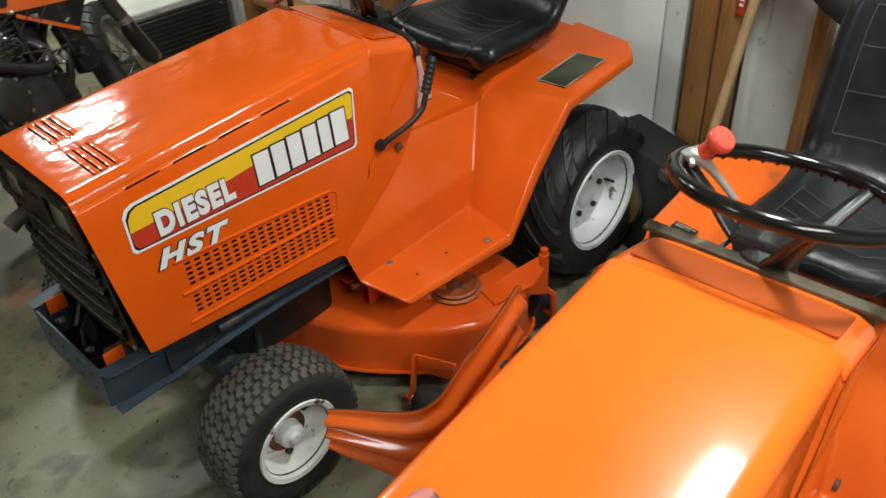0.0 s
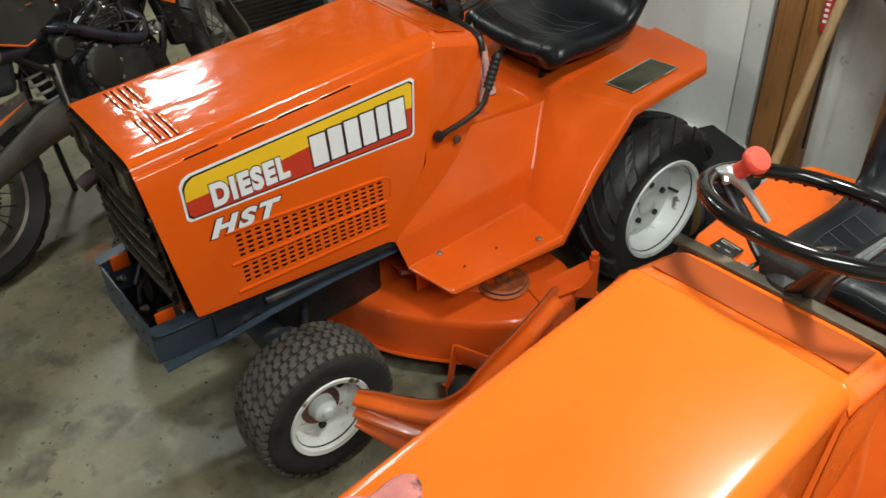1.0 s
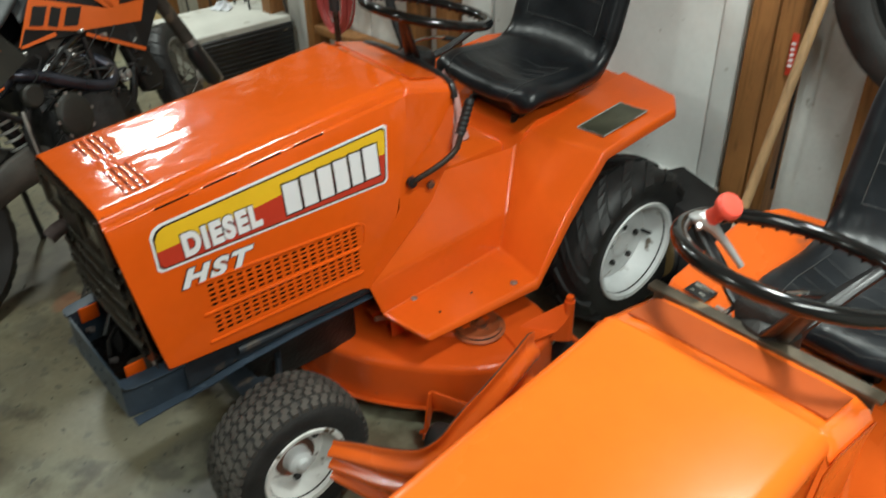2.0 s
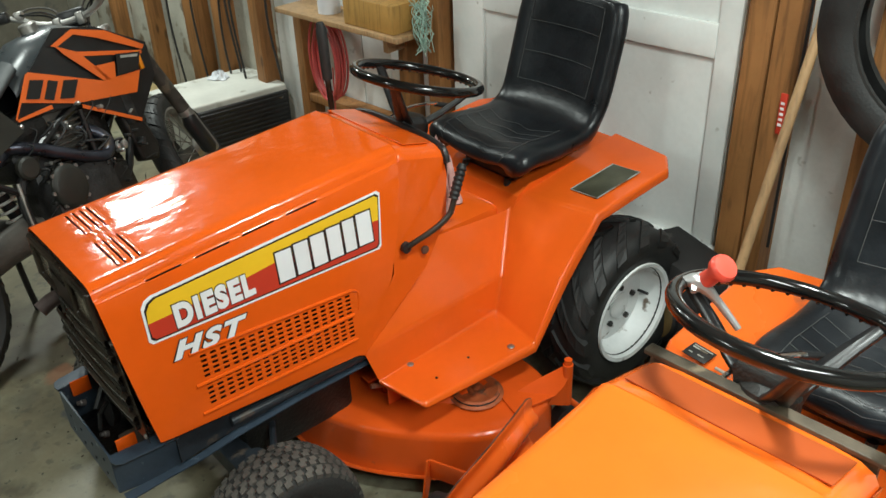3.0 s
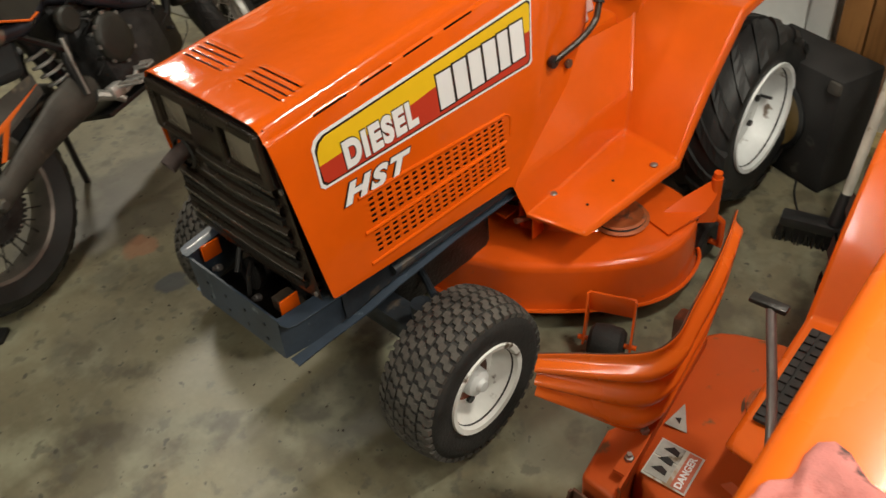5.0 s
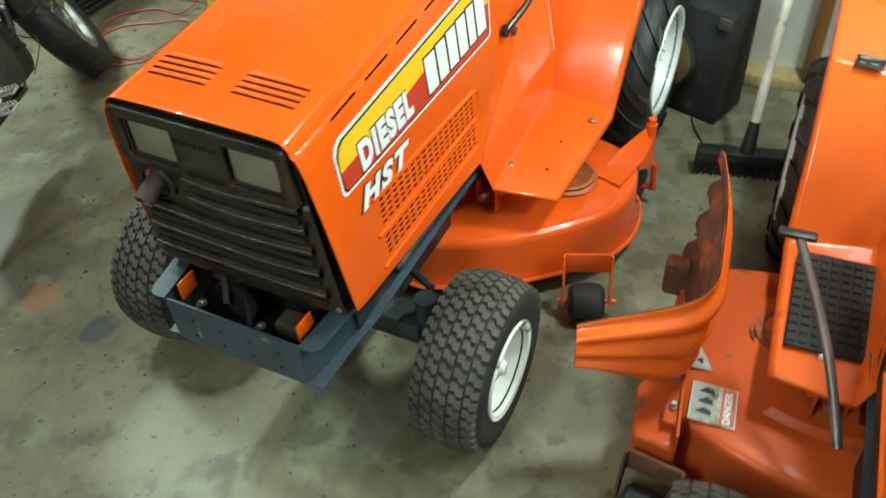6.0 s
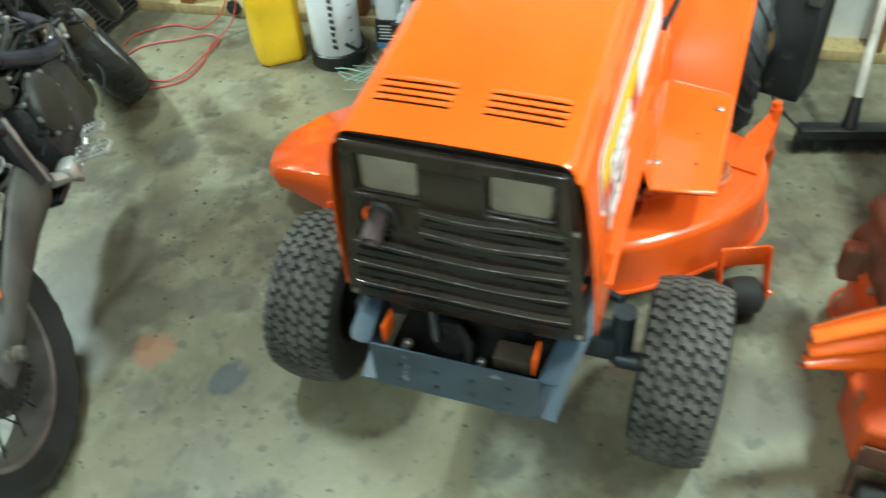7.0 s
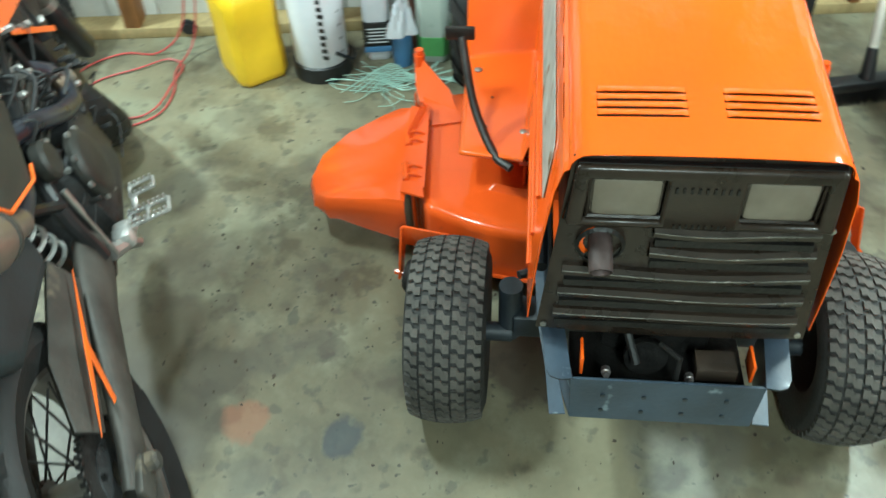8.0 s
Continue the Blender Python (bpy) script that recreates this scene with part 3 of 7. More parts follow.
def seat(parent, x0=1.285, z0=0.738, wide=1.0, shift=0.0):
    """Bucket seat of black vinyl: a dished pan that curves up into the back."""
    prof = [(0.0, 0.012), (-0.012, 0.040), (0.010, 0.070), (0.07, 0.082), (0.15, 0.074), (0.24, 0.072), (0.31, 0.086), (0.358, 0.130), (0.388, 0.20), (0.412, 0.28), (0.435, 0.36), (0.455, 0.43), (0.470, 0.46)]
    rows = []
    n = len(prof)
    line = arc([(a, 0, b) for a, b in prof], 3)
    m = len(line)
    for i, p in enumerate(line):
        t = i / (m - 1)
        w = 0.150 + 0.065 * min(1, t / 0.16) ** 0.6 + 0.030 * math.sin(math.pi * min(1, t * 1.9)) - 0.030 * max(0, (t - 0.80) / 0.20) ** 2 + 0.024 * min(1, max(0, (t - 0.42) / 0.2))
        row = []
        for k in range(17):
            s = k / 8 - 1
            edge = abs(s) ** 5
            lift = (0.032 * abs(s) ** 2.6 - 0.055 * (max(0, abs(s) - 0.74) / 0.26) ** 2) if t < 0.5 else 0.0
            fwd = (0.070 * abs(s) ** 3 - 0.075 * (max(0, abs(s) - 0.74) / 0.26) ** 2) if t >= 0.45 else 0.0
            yy = shift + wide * w * math.copysign(abs(s) ** 0.95, s)
            row.append((x0 + p.x - fwd * min(1, (t - 0.4) * 4), yy, z0 + p.z + lift * min(1, (0.55 - t) * 6 if t > 0.4 else 1)))
        rows.append(row)
    s = part("seat", grid(rows), VINYL, parent, "black vinyl bucket seat", smooth=80, thick=0.064)
    sub = s.modifiers.new("round", "SUBSURF")
    sub.levels = sub.render_levels = 1
    bm = bmesh.new()

    def at(t, sy):
        i = t * (m - 1)
        a = int(i)
        b = min(m - 1, a + 1)
        k = round((sy + 1) * 8)
        return Vector(rows[a][k]).lerp(Vector(rows[b][k]), i - a)
    up = Vector((-0.003, 0, 0.004))
    for k in range(6):
        t0 = 0.12 + 0.05 * k
        tube(bm, [at(t0 + 0.03, -0.625) + up, at(t0, -0.25) + up, at(t0 + 0.015, 0) + up, at(t0, 0.25) + up, at(t0 + 0.03, 0.625) + up], 0.0007, 5)
    for sy in (-0.625, 0.625):
        tube(bm, [at(t, sy) + up for t in (0.06, 0.12, 0.2, 0.28, 0.36, 0.42)], 0.0010, 5)
        tube(bm, [at(t, sy) + Vector((-0.006, 0, 0.002)) for t in (0.62, 0.7, 0.78, 0.86, 0.92)], 0.0010, 5)
    for t in (0.62, 0.72, 0.82, 0.92):
        tube(bm, [at(t, sy) + Vector((-0.006, 0, 0.002)) for sy in (-0.625, -0.25, 0, 0.25, 0.625)], 0.0010, 5)
    part("stitching", bm, STITCH, s, "grey stitched seams")
    bm = bmesh.new()
    box(bm, (x0 + 0.22, 0, z0 - 0.035), (0.30, 0.24, 0.055), edge=0.01)
    for y in (-0.1, 0.1):
        tube(bm, [(x0 + 0.06, y, z0 - 0.04), (x0 + 0.05, y, z0 - 0.10)], 0.012, 8)
        tube(bm, [(x0 + 0.34, y, z0 - 0.04), (x0 + 0.35, y, z0 - 0.09)], 0.018, 8)
    part("seat_mount", bm, BLACK_PLASTIC, parent, "black seat bracket and springs")
    return s


def steering(parent, x=1.075, z=1.075, knob=False):
    tilt = pose(x, 0, z, 0, 15, 0)
    bm = bmesh.new()
    R = 0.192 if knob else 0.182
    ring = [(R * math.cos(a), R * math.sin(a), 0) for a in (k * math.tau / 40 for k in range(40))]
    tube(bm, ring, 0.0145, 12, closed=True)
    bmesh.ops.transform(bm, matrix=tilt, verts=bm.verts[:])
    w = part("steering_wheel", bm, BLACK_GLOSS, parent, "glossy black steering wheel rim")
    bm = bmesh.new()
    for k in range(44):
        a = k * math.tau / 44
        bmesh.ops.create_uvsphere(bm, u_segments=6, v_segments=4, radius=0.0045, matrix=Matrix.Translation(((R - 0.006) * math.cos(a), (R - 0.006) * math.sin(a), -0.012)))
    bmesh.ops.transform(bm, matrix=tilt, verts=bm.verts[:])
    tagged(part("finger_bead", bm, BLACK_GLOSS, w), kind="stuff")
    for a in (90, 210, 330):
        bm = bmesh.new()
        c, s = math.cos(radians(a)), math.sin(radians(a))
        rows = []
        for q, (r, h, wd) in enumerate(((0.03, -0.130, 0.024), (0.08, -0.092, 0.020), (0.13, -0.046, 0.016), (R - 0.010, -0.004, 0.013))):
            rows.append([(r * c - s * k * wd, r * s + c * k * wd, h + (0.006 if k == 0 else 0)) for k in (-1, -0.4, 0, 0.4, 1)])
        g = grid(rows)
        bmesh.ops.transform(g, matrix=tilt, verts=g.verts[:])
        part("spoke", g, BLACK_PLASTIC, w, thick=0.009)
    bm = bmesh.new()
    lathe(bm, [(0.0, -0.105), (0.036, -0.108), (0.052, -0.122), (0.056, -0.150), (0.044, -0.19), (0.040, -0.26)], 20, tilt)
    if knob:
        lathe(bm, [(0.0, -0.088), (0.074, -0.090), (0.078, -0.097), (0.056, -0.17), (0.036, -0.27)], 4, tilt @ pose(0.02, 0.005, 0, 0, 0, 45))
    part("steering_column", bm, GREASE_OR_SHADE if knob else BLACK_PLASTIC, parent, "black steering column boot")
    if knob:
        kx = tilt @ Vector((-0.012, 0.160, 0.010))
        lean = Matrix.Translation(kx) @ pose(0, 0, 0, 38, -6, 0)
        bm = bmesh.new()
        lathe(bm, [(0.0, 0.004), (0.015, 0.004), (0.0155, 0.012), (0.0145, 0.030), (0.0150, 0.042), (0.0190, 0.047), (0.0235, 0.050), (0.0250, 0.056), (0.0245, 0.062), (0.0215, 0.067), (0.012, 0.0695), (0.0, 0.070)], 24, lean)
        part("spinner_knob", bm, RED_KNOB, w, "red plastic spinner knob")
        bm = bmesh.new()
        tube(bm, arc([kx + Vector((-0.022, 0.026, 0.004)), kx + Vector((-0.012, 0.012, 0.004)), kx + Vector((-0.004, -0.008, -0.004)), kx + Vector((0.004, -0.040, -0.034)), kx + Vector((0.006, -0.075, -0.066))], 3), [0.006, 0.009, 0.012, 0.015, 0.016, 0.015, 0.013, 0.010, 0.008, 0.0075, 0.007, 0.0065, 0.006], 10)
        tube(bm, [kx + Vector((-0.022, 0.004, 0.0)), kx + Vector((-0.030, -0.002, -0.004))], 0.006, 6)
        tube(bm, [kx, kx + Vector((0.0, -0.004, 0.008))], 0.017, 16)
        part("knob_clamp", bm, BRIGHT_STEEL, w, "chrome knob clamp")
    return w


DECK = [(0.535, -0.12), (0.535, 0.20), (0.56, 0.36), (0.615, 0.49), (0.66, 0.530), (0.85, 0.570), (1.03, 0.595), (1.12, 0.53), (1.17, 0.30), (1.19, 0.0), (1.18, -0.30),
        (1.16, -0.46), (1.10, -0.545), (0.98, -0.573), (0.88, -0.556), (0.80, -0.505), (0.70, -0.405), (0.60, -0.27)]


def deck_outline(inset, steps=4):
    cx, cy = 0.87, 0.0
    pts = arc([(x, y, 0) for x, y in DECK + DECK[:1]], steps)[:-1]
    out = []
    for p in pts:
        d = Vector((p.x - cx, p.y - cy, 0))
        out.append(Vector((cx, cy, 0)) + d * (1 - inset / d.length))
    return out


def mower_deck(parent, mat, dirty):
    """Pressed steel deck with skirt, lip, pulley covers and gauge wheels."""
    rings = []
    for inset, z in ((-0.004, 0.058), (0.002, 0.066), (0.005, 0.10), (0.006, 0.188), (0.009, 0.202), (0.016, 0.211), (0.028, 0.216), (0.06, 0.219), (0.17, 0.222), (0.19, 0.238), (0.30, 0.244)):
        rings.append([(p.x, p.y, z) for p in deck_outline(inset)])
    bm = grid([r + r[:1] for r in rings])
    bmesh.ops.remove_doubles(bm, verts=bm.verts[:], dist=1e-5)
    bm.verts.ensure_lookup_table()
    hub = bm.verts.new((0.87, 0, 0.246))
    rim = [e for e in bm.edges if e.is_boundary and all(v.co.z > 0.24 for v in e.verts)]
    for e in rim:
        bm.faces.new((*e.verts, hub))
    d = part("mower_deck", bm, mat, parent, "orange pressed-steel mower deck", smooth=40, thick=0.003)
    bm = bmesh.new()
    r0 = [(p.x, p.y, 0.066) for p in deck_outline(-0.012)]
    tube(bm, r0, 0.006, 6, closed=True)
    part("deck_lip", bm, mat, d, "rolled lower edge")
    for x, y in ((0.935, -0.385), (0.93, 0.33)):
        bm = bmesh.new()
        lathe(bm, [(0.080, 0.0), (0.083, 0.004), (0.074, 0.008), (0.068, 0.010), (0.074, 0.016), (0.066, 0.019), (0.050, 0.012), (0.026, 0.012), (0.024, 0.020), (0.013, 0.022), (0.012, 0.034), (0.0, 0.035)], 28, pose(x, y, 0.226))
        part("pulley", bm, RUST_ORANGE, d, "rust-stained orange blade pulley")
        bm = bmesh.new()
        ring = [(x + 0.068 * math.cos(a), y + 0.068 * math.sin(a), 0.237) for a in (k * math.tau / 28 for k in range(28))]
        tube(bm, ring, 0.006, 6, closed=True)
        part("drive_belt", bm, RUBBER_DARK, d)
    bm = bmesh.new()
    tube(bm, [(0.87, -0.37, 0.254), (0.72, 0.0, 0.262), (0.86, 0.31, 0.254)], 0.006, 6)
    tube(bm, [(1.0, -0.37, 0.254), (0.98, 0.0, 0.262), (1.0, 0.31, 0.254)], 0.006, 6)
    part("drive_belt", bm, RUBBER_DARK, d, "black rubber belt")
    bm = bmesh.new()
    for y in (-0.2, 0.2):
        box(bm, (0.74, y, 0.30), (0.028, 0.006, 0.13), edge=0.002)
        box(bm, (0.72, y * 0.8, 0.275), (0.05, 0.035, 0.008), edge=0.002)
    tube(bm, [(0.74, -0.22, 0.34), (0.74, 0.22, 0.34)], 0.010, 8)
    part("deck_hanger", bm, mat, d, "deck lift brackets")
    for y in (-0.262, 0.262):
        q = math.copysign(1, y)
        part("lift_rod", tube(bmesh.new(), [(0.66, y - q * 0.02, 0.318), (0.80, y, 0.285), (0.97, y + q * 0.03, 0.262)], 0.008, 8), RUSTY, d, "rusty lift rod")
        part("lift_rod", tube(bmesh.new(), [(0.70, y - q * 0.05, 0.345), (1.02, y - q * 0.01, 0.275)], 0.006, 8), DARK_STEEL, d)
        bm = bmesh.new()
        box(bm, (0.722, y + q * 0.004, 0.285), (0.045, 0.005, 0.085), pose(0, 0, 0), 0.002)
        box(bm, (0.742, y - q * 0.012, 0.325), (0.006, 0.036, 0.04), pose(0, 0, 0), 0.002)
        tube(bm, [(0.722, y - q * 0.015, 0.300), (0.722, y + q * 0.020, 0.300)], 0.010, 8)
        part("lift_bracket", bm, mat, d, "small folded orange bracket")
    # raised rib on the deck and arms to the rear gauge posts
    for s, px, py in ((-1, 1.150, -0.553), (1, 1.175, 0.585)):
        bm = bmesh.new()
        prism(bm, [(1.00, s * 0.36), (px + 0.004, py - s * 0.012), (px + 0.004, py + s * 0.012), (0.955, s * 0.53)], 0.222, 0.228)
        # a folded plate climbs from the deck to the post
        lo_, hi_ = [(1.015, s * 0.46, 0.221), (1.085, py - s * 0.005, 0.214)], [(px - 0.012, py - s * 0.012, 0.305), (px - 0.002, py + s * 0.014, 0.285)]
        mid_ = [(1.085, s * 0.49, 0.256), (1.12, py + s * 0.008, 0.246)]
        thick_ = Vector((0.002, 0, -0.008))
        quads = [[Vector(p_) for p_ in lo_], [Vector(p_) for p_ in mid_], [Vector(p_) for p_ in hi_]]
        top_ = [[bm.verts.new(p_) for p_ in row] for row in quads]
        bot_ = [[bm.verts.new(p_ + thick_) for p_ in row] for row in quads]
        for a_ in range(2):
            bm.faces.new((top_[a_][0], top_[a_][1], top_[a_ + 1][1], top_[a_ + 1][0]))
            bm.faces.new((bot_[a_][1], bot_[a_][0], bot_[a_ + 1][0], bot_[a_ + 1][1]))
            for e_ in (0, 1):
                bm.faces.new((top_[a_][e_], top_[a_ + 1][e_], bot_[a_ + 1][e_], bot_[a_][e_]))
        bm.faces.new((top_[2][0], top_[2][1], bot_[2][1], bot_[2][0]))
        # its outer edge is turned down to the deck
        skirt_ = [bm.verts.new(p_) for p_ in ((1.075, py - s * 0.005, 0.20), (1.13, py + s * 0.010, 0.175), (px, py + s * 0.014, 0.205))]
        bm.faces.new((top_[0][1], top_[1][1], skirt_[1], skirt_[0]))
        bm.faces.new((top_[1][1], top_[2][1], skirt_[2], skirt_[1]))
        if dirty and s > 0:
            bm.free()
            part("pivot_bracket", box(bmesh.new(), (1.02, 0.60, 0.25), (0.05, 0.06, 0.10), pose(0, 0, 0), 0.012), RUSTY, d, "rusty brown pivot bracket")
            continue
        part("gauge_arm", bm, mat, d, "orange gauge-wheel arm")
        bm = bmesh.new()
        tube(bm, [(px, py, 0.17), (px, py, 0.315)], 0.016, 14)
        tube(bm, [(px, py, 0.315), (px, py, 0.332)], 0.012, 12)
        tube(bm, [(px, py + s * 0.0, 0.19), (px + 0.03, py + s * 0.02, 0.15), (px + 0.035, py + s * 0.02, 0.06)], 0.010, 8)
        tube(bm, [(px + 0.035, py + s * 0.03, 0.062), (px + 0.035, py - s * 0.05, 0.062)], 0.009, 8)
        part("gauge_post", bm, mat, d, "orange gauge-wheel post")
        bm = bmesh.new()
        lathe(bm, [(0.014, -0.024), (0.05, -0.026), (0.060, -0.018), (0.060, 0.018), (0.05, 0.026), (0.014, 0.024)], 24, pose(px + 0.035, py - s * 0.035, 0.061, 90, 0, 0))
        part("gauge_wheel", bm, RUBBER_DARK, d, "small black gauge wheel")
    for bx, by, turn in ((0.700, -0.530, 22), (0.528, 0.540, -9) if dirty else (0.575, 0.510, -12)):
        m = pose(bx, by, 0, 0, 0, turn)
        bm = bmesh.new()
        box(bm, (0, 0, 0.158), (0.008, 0.125, 0.065), m, 0.003)
        for y in (-0.062, 0.062):
            prism(bm, [(-0.004, 0.19), (-0.012, 0.19), (-0.055, 0.045), (-0.03, 0.045), (0.004, 0.12)], y - 0.003, y + 0.003, "y", m)
        tube(bm, [m @ Vector((-0.042, -0.078, 0.058)), m @ Vector((-0.042, 0.078, 0.058))], 0.007, 8)
        part("gauge_bracket", bm, RUSTY if dirty else mat, d, "rusty orange gauge-wheel bracket")
        bm = bmesh.new()
        lathe(bm, [(0.010, -0.045), (0.038, -0.046), (0.048, -0.036), (0.052, 0.0), (0.048, 0.036), (0.038, 0.046), (0.010, 0.045)], 24, m @ pose(-0.042, 0, 0.054, 90, 0, 0))
        part("gauge_wheel", bm, RUBBER, d, "small black rubber gauge wheel")
    return d


def chute_down(deck, mat):
    """Discharge guard folded down on the right of the deck, with two spring hinges."""
    a, b = Vector((0.657, 0.572, 0.213)), Vector((1.045, 0.598, 0.215))
    corner = [(0.650, 0.574, 0.208), (0.672, 0.690, 0.200), (0.690, 0.785, 0.184), (0.722, 0.826, 0.168), (0.800, 0.852, 0.156), (0.900, 0.842, 0.152), (1.000, 0.785, 0.154), (1.085, 0.690, 0.160), (1.105, 0.640, 0.172), (1.06, 0.603, 0.207)]
    rim = [Vector(p).lerp(Vector(q), k / 4) for p, q in zip(corner, corner[1:]) for k in range(4)] + [Vector(corner[-1])]
    n = len(rim) - 1
    rows = []
    for i, q in enumerate(rim):
        t = i / n
        h = a.lerp(b, min(1, max(0, (t - 0.08) / 0.80)))
        row = []
        for k in range(8):
            s = k / 7
            p = h.lerp(q, s)
            p.z += 0.010 * math.sin(math.pi * s) * math.sin(math.pi * min(1, t * 1.2 + 0.12)) + 0.0030 * math.sin(t * 34) * max(0.0, math.sin(math.pi * s)) * s
            row.append(tuple(p))
        out = Vector((q.x - 0.9, q.y - 0.62, 0)).normalized()
        row.append((q.x + out.x * 0.006, q.y + out.y * 0.006, q.z - 0.010))
        low = 0.062 + 0.056 * min(1.0, t / 0.26)
        row.append((q.x + out.x * 0.010, q.y + out.y * 0.010, max(low + 0.010, q.z - 0.040)))
        row.append((q.x + out.x * 0.004 + (0.010 if t < 0.2 else 0), q.y + out.y * 0.004, low if t < 0.9 else q.z - 0.045))
        rows.append(row)
    g = part("discharge_guard", grid(rows), mat, deck, "orange discharge guard, folded down", smooth=28, thick=0.004)
    bm = bmesh.new()
    prism(bm, [(a.x, a.y - 0.05), (b.x - 0.02, b.y - 0.055), (b.x, b.y), (a.x + 0.02, a.y + 0.012)], 0.222, 0.228)
    prism(bm, [(a.x + 0.01, a.y - 0.052), (b.x - 0.02, b.y - 0.057), (b.x - 0.02, b.y - 0.053), (a.x + 0.01, a.y - 0.048)], 0.222, 0.252)
    part("hinge_plate", bm, mat, g, "orange hinge plate")
    bm = bmesh.new()
    c0, c1 = a.lerp(b, 0.62) + Vector((0, 0, 0.022)), a.lerp(b, 0.98) + Vector((0, -0.04, 0.03))
    pts = [c0.lerp(c1, k / 96) + Vector((0.008 * math.cos(k * 0.78), 0.006 * math.sin(k * 0.78), 0.008 * math.sin(k * 0.78))) for k in range(97)]
    tube(bm, pts, 0.0016, 5)
    part("hinge_spring", bm, mat, g, "orange-painted coil spring")
    for t in (0.25, 0.62):
        c = a.lerp(b, t)
        bm = bmesh.new()
        tube(bm, [c + Vector((-0.035, -0.004, 0.014)), c + Vector((0.035, 0.006, 0.014))], 0.009, 10)
        for sx in (-0.018, 0.018):
            tube(bm, arc([c + Vector((sx, 0.0, 0.016)), c + Vector((sx, -0.02, 0.024)), c + Vector((sx, -0.042, 0.012))], 3), 0.004, 6)
        part("hinge", bm, mat, g)
    return g


def chute_up(deck, mat):
    """Discharge guard tipped up on edge: a tall dirty inner face and a ribbed front wing."""
    plan = arc([(0.632, 0.752, 0), (0.652, 0.690, 0), (0.676, 0.620, 0), (0.700, 0.568, 0), (0.738, 0.546, 0), (0.800, 0.550, 0), (0.900, 0.560, 0), (1.000, 0.578, 0), (1.100, 0.603, 0)], 4)
    bend, n = 13, len(plan) - 1

    def sheet_rows(lift):
        rows = []
        for i, p in enumerate(plan):
            way = (plan[min(n, i + 1)] - plan[max(0, i - 1)]).normalized()
            out = Vector((way.y, -way.x, 0))
            if i < bend:
                t = 1 - i / bend
                top, low = lerp(0.520, 0.425, t ** 0.8), lerp(0.236, 0.300, t)
            else:
                t = (i - bend) / (n - bend)
                top, low = 0.520 + 0.070 * math.sin(t * 1.7) - (0.03 * max(0, math.sin(t * 13)) if t > 0.75 else 0), lerp(0.236, 0.252, min(1, 4 * t))
            lean = 0.038 * (1 if i >= bend else (i / bend) ** 2)
            row = []
            for q in range(34):
                u = q / 33
                fold = 0.021 * sum(math.exp(-((u - c) / 0.075) ** 4) for c in (0.20, 0.50, 0.80)) + 0.006 * math.sin(math.pi * u)
                row.append(tuple(p + out * (fold + lift) + Vector((0, -lean * u, lerp(low, top, u)))))
            rows.append(row)
        return rows

    g = part("discharge_guard", grid(sheet_rows(0.0)), RUSTY, deck, "discharge guard tipped up, its back brown with dirt", smooth=60, thick=0.002)
    part("guard_skin", grid(sheet_rows(0.004)), ORANGE_BODY, g, "orange-painted corrugated face", smooth=60, thick=0.002)
    bm = bmesh.new()
    prism(bm, [(0.60, 0.515), (1.04, 0.558), (1.05, 0.59), (0.60, 0.545)], 0.224, 0.232)
    prism(bm, [(0.56, 0.506), (1.03, 0.552), (1.03, 0.558), (0.56, 0.512)], 0.20, 0.246)
    part("hinge_plate", bm, mat, g)
    part("chute_throat", prism(bmesh.new(), [(0.552, 0.505), (0.745, 0.530), (0.735, 0.600), (0.70, 0.618), (0.565, 0.600)], 0.085, 0.205), mat, g, "worn orange discharge throat", bevel=0.012)
    for x, y in ((0.64, 0.532), (0.72, 0.540), (0.86, 0.554), (0.94, 0.563)):
        part("bolt", lathe(bmesh.new(), [(0.010, 0), (0.010, 0.008), (0.006, 0.010), (0.006, 0.018), (0.0, 0.018)], 6, pose(x, y, 0.232)), STEEL, g)
    return g


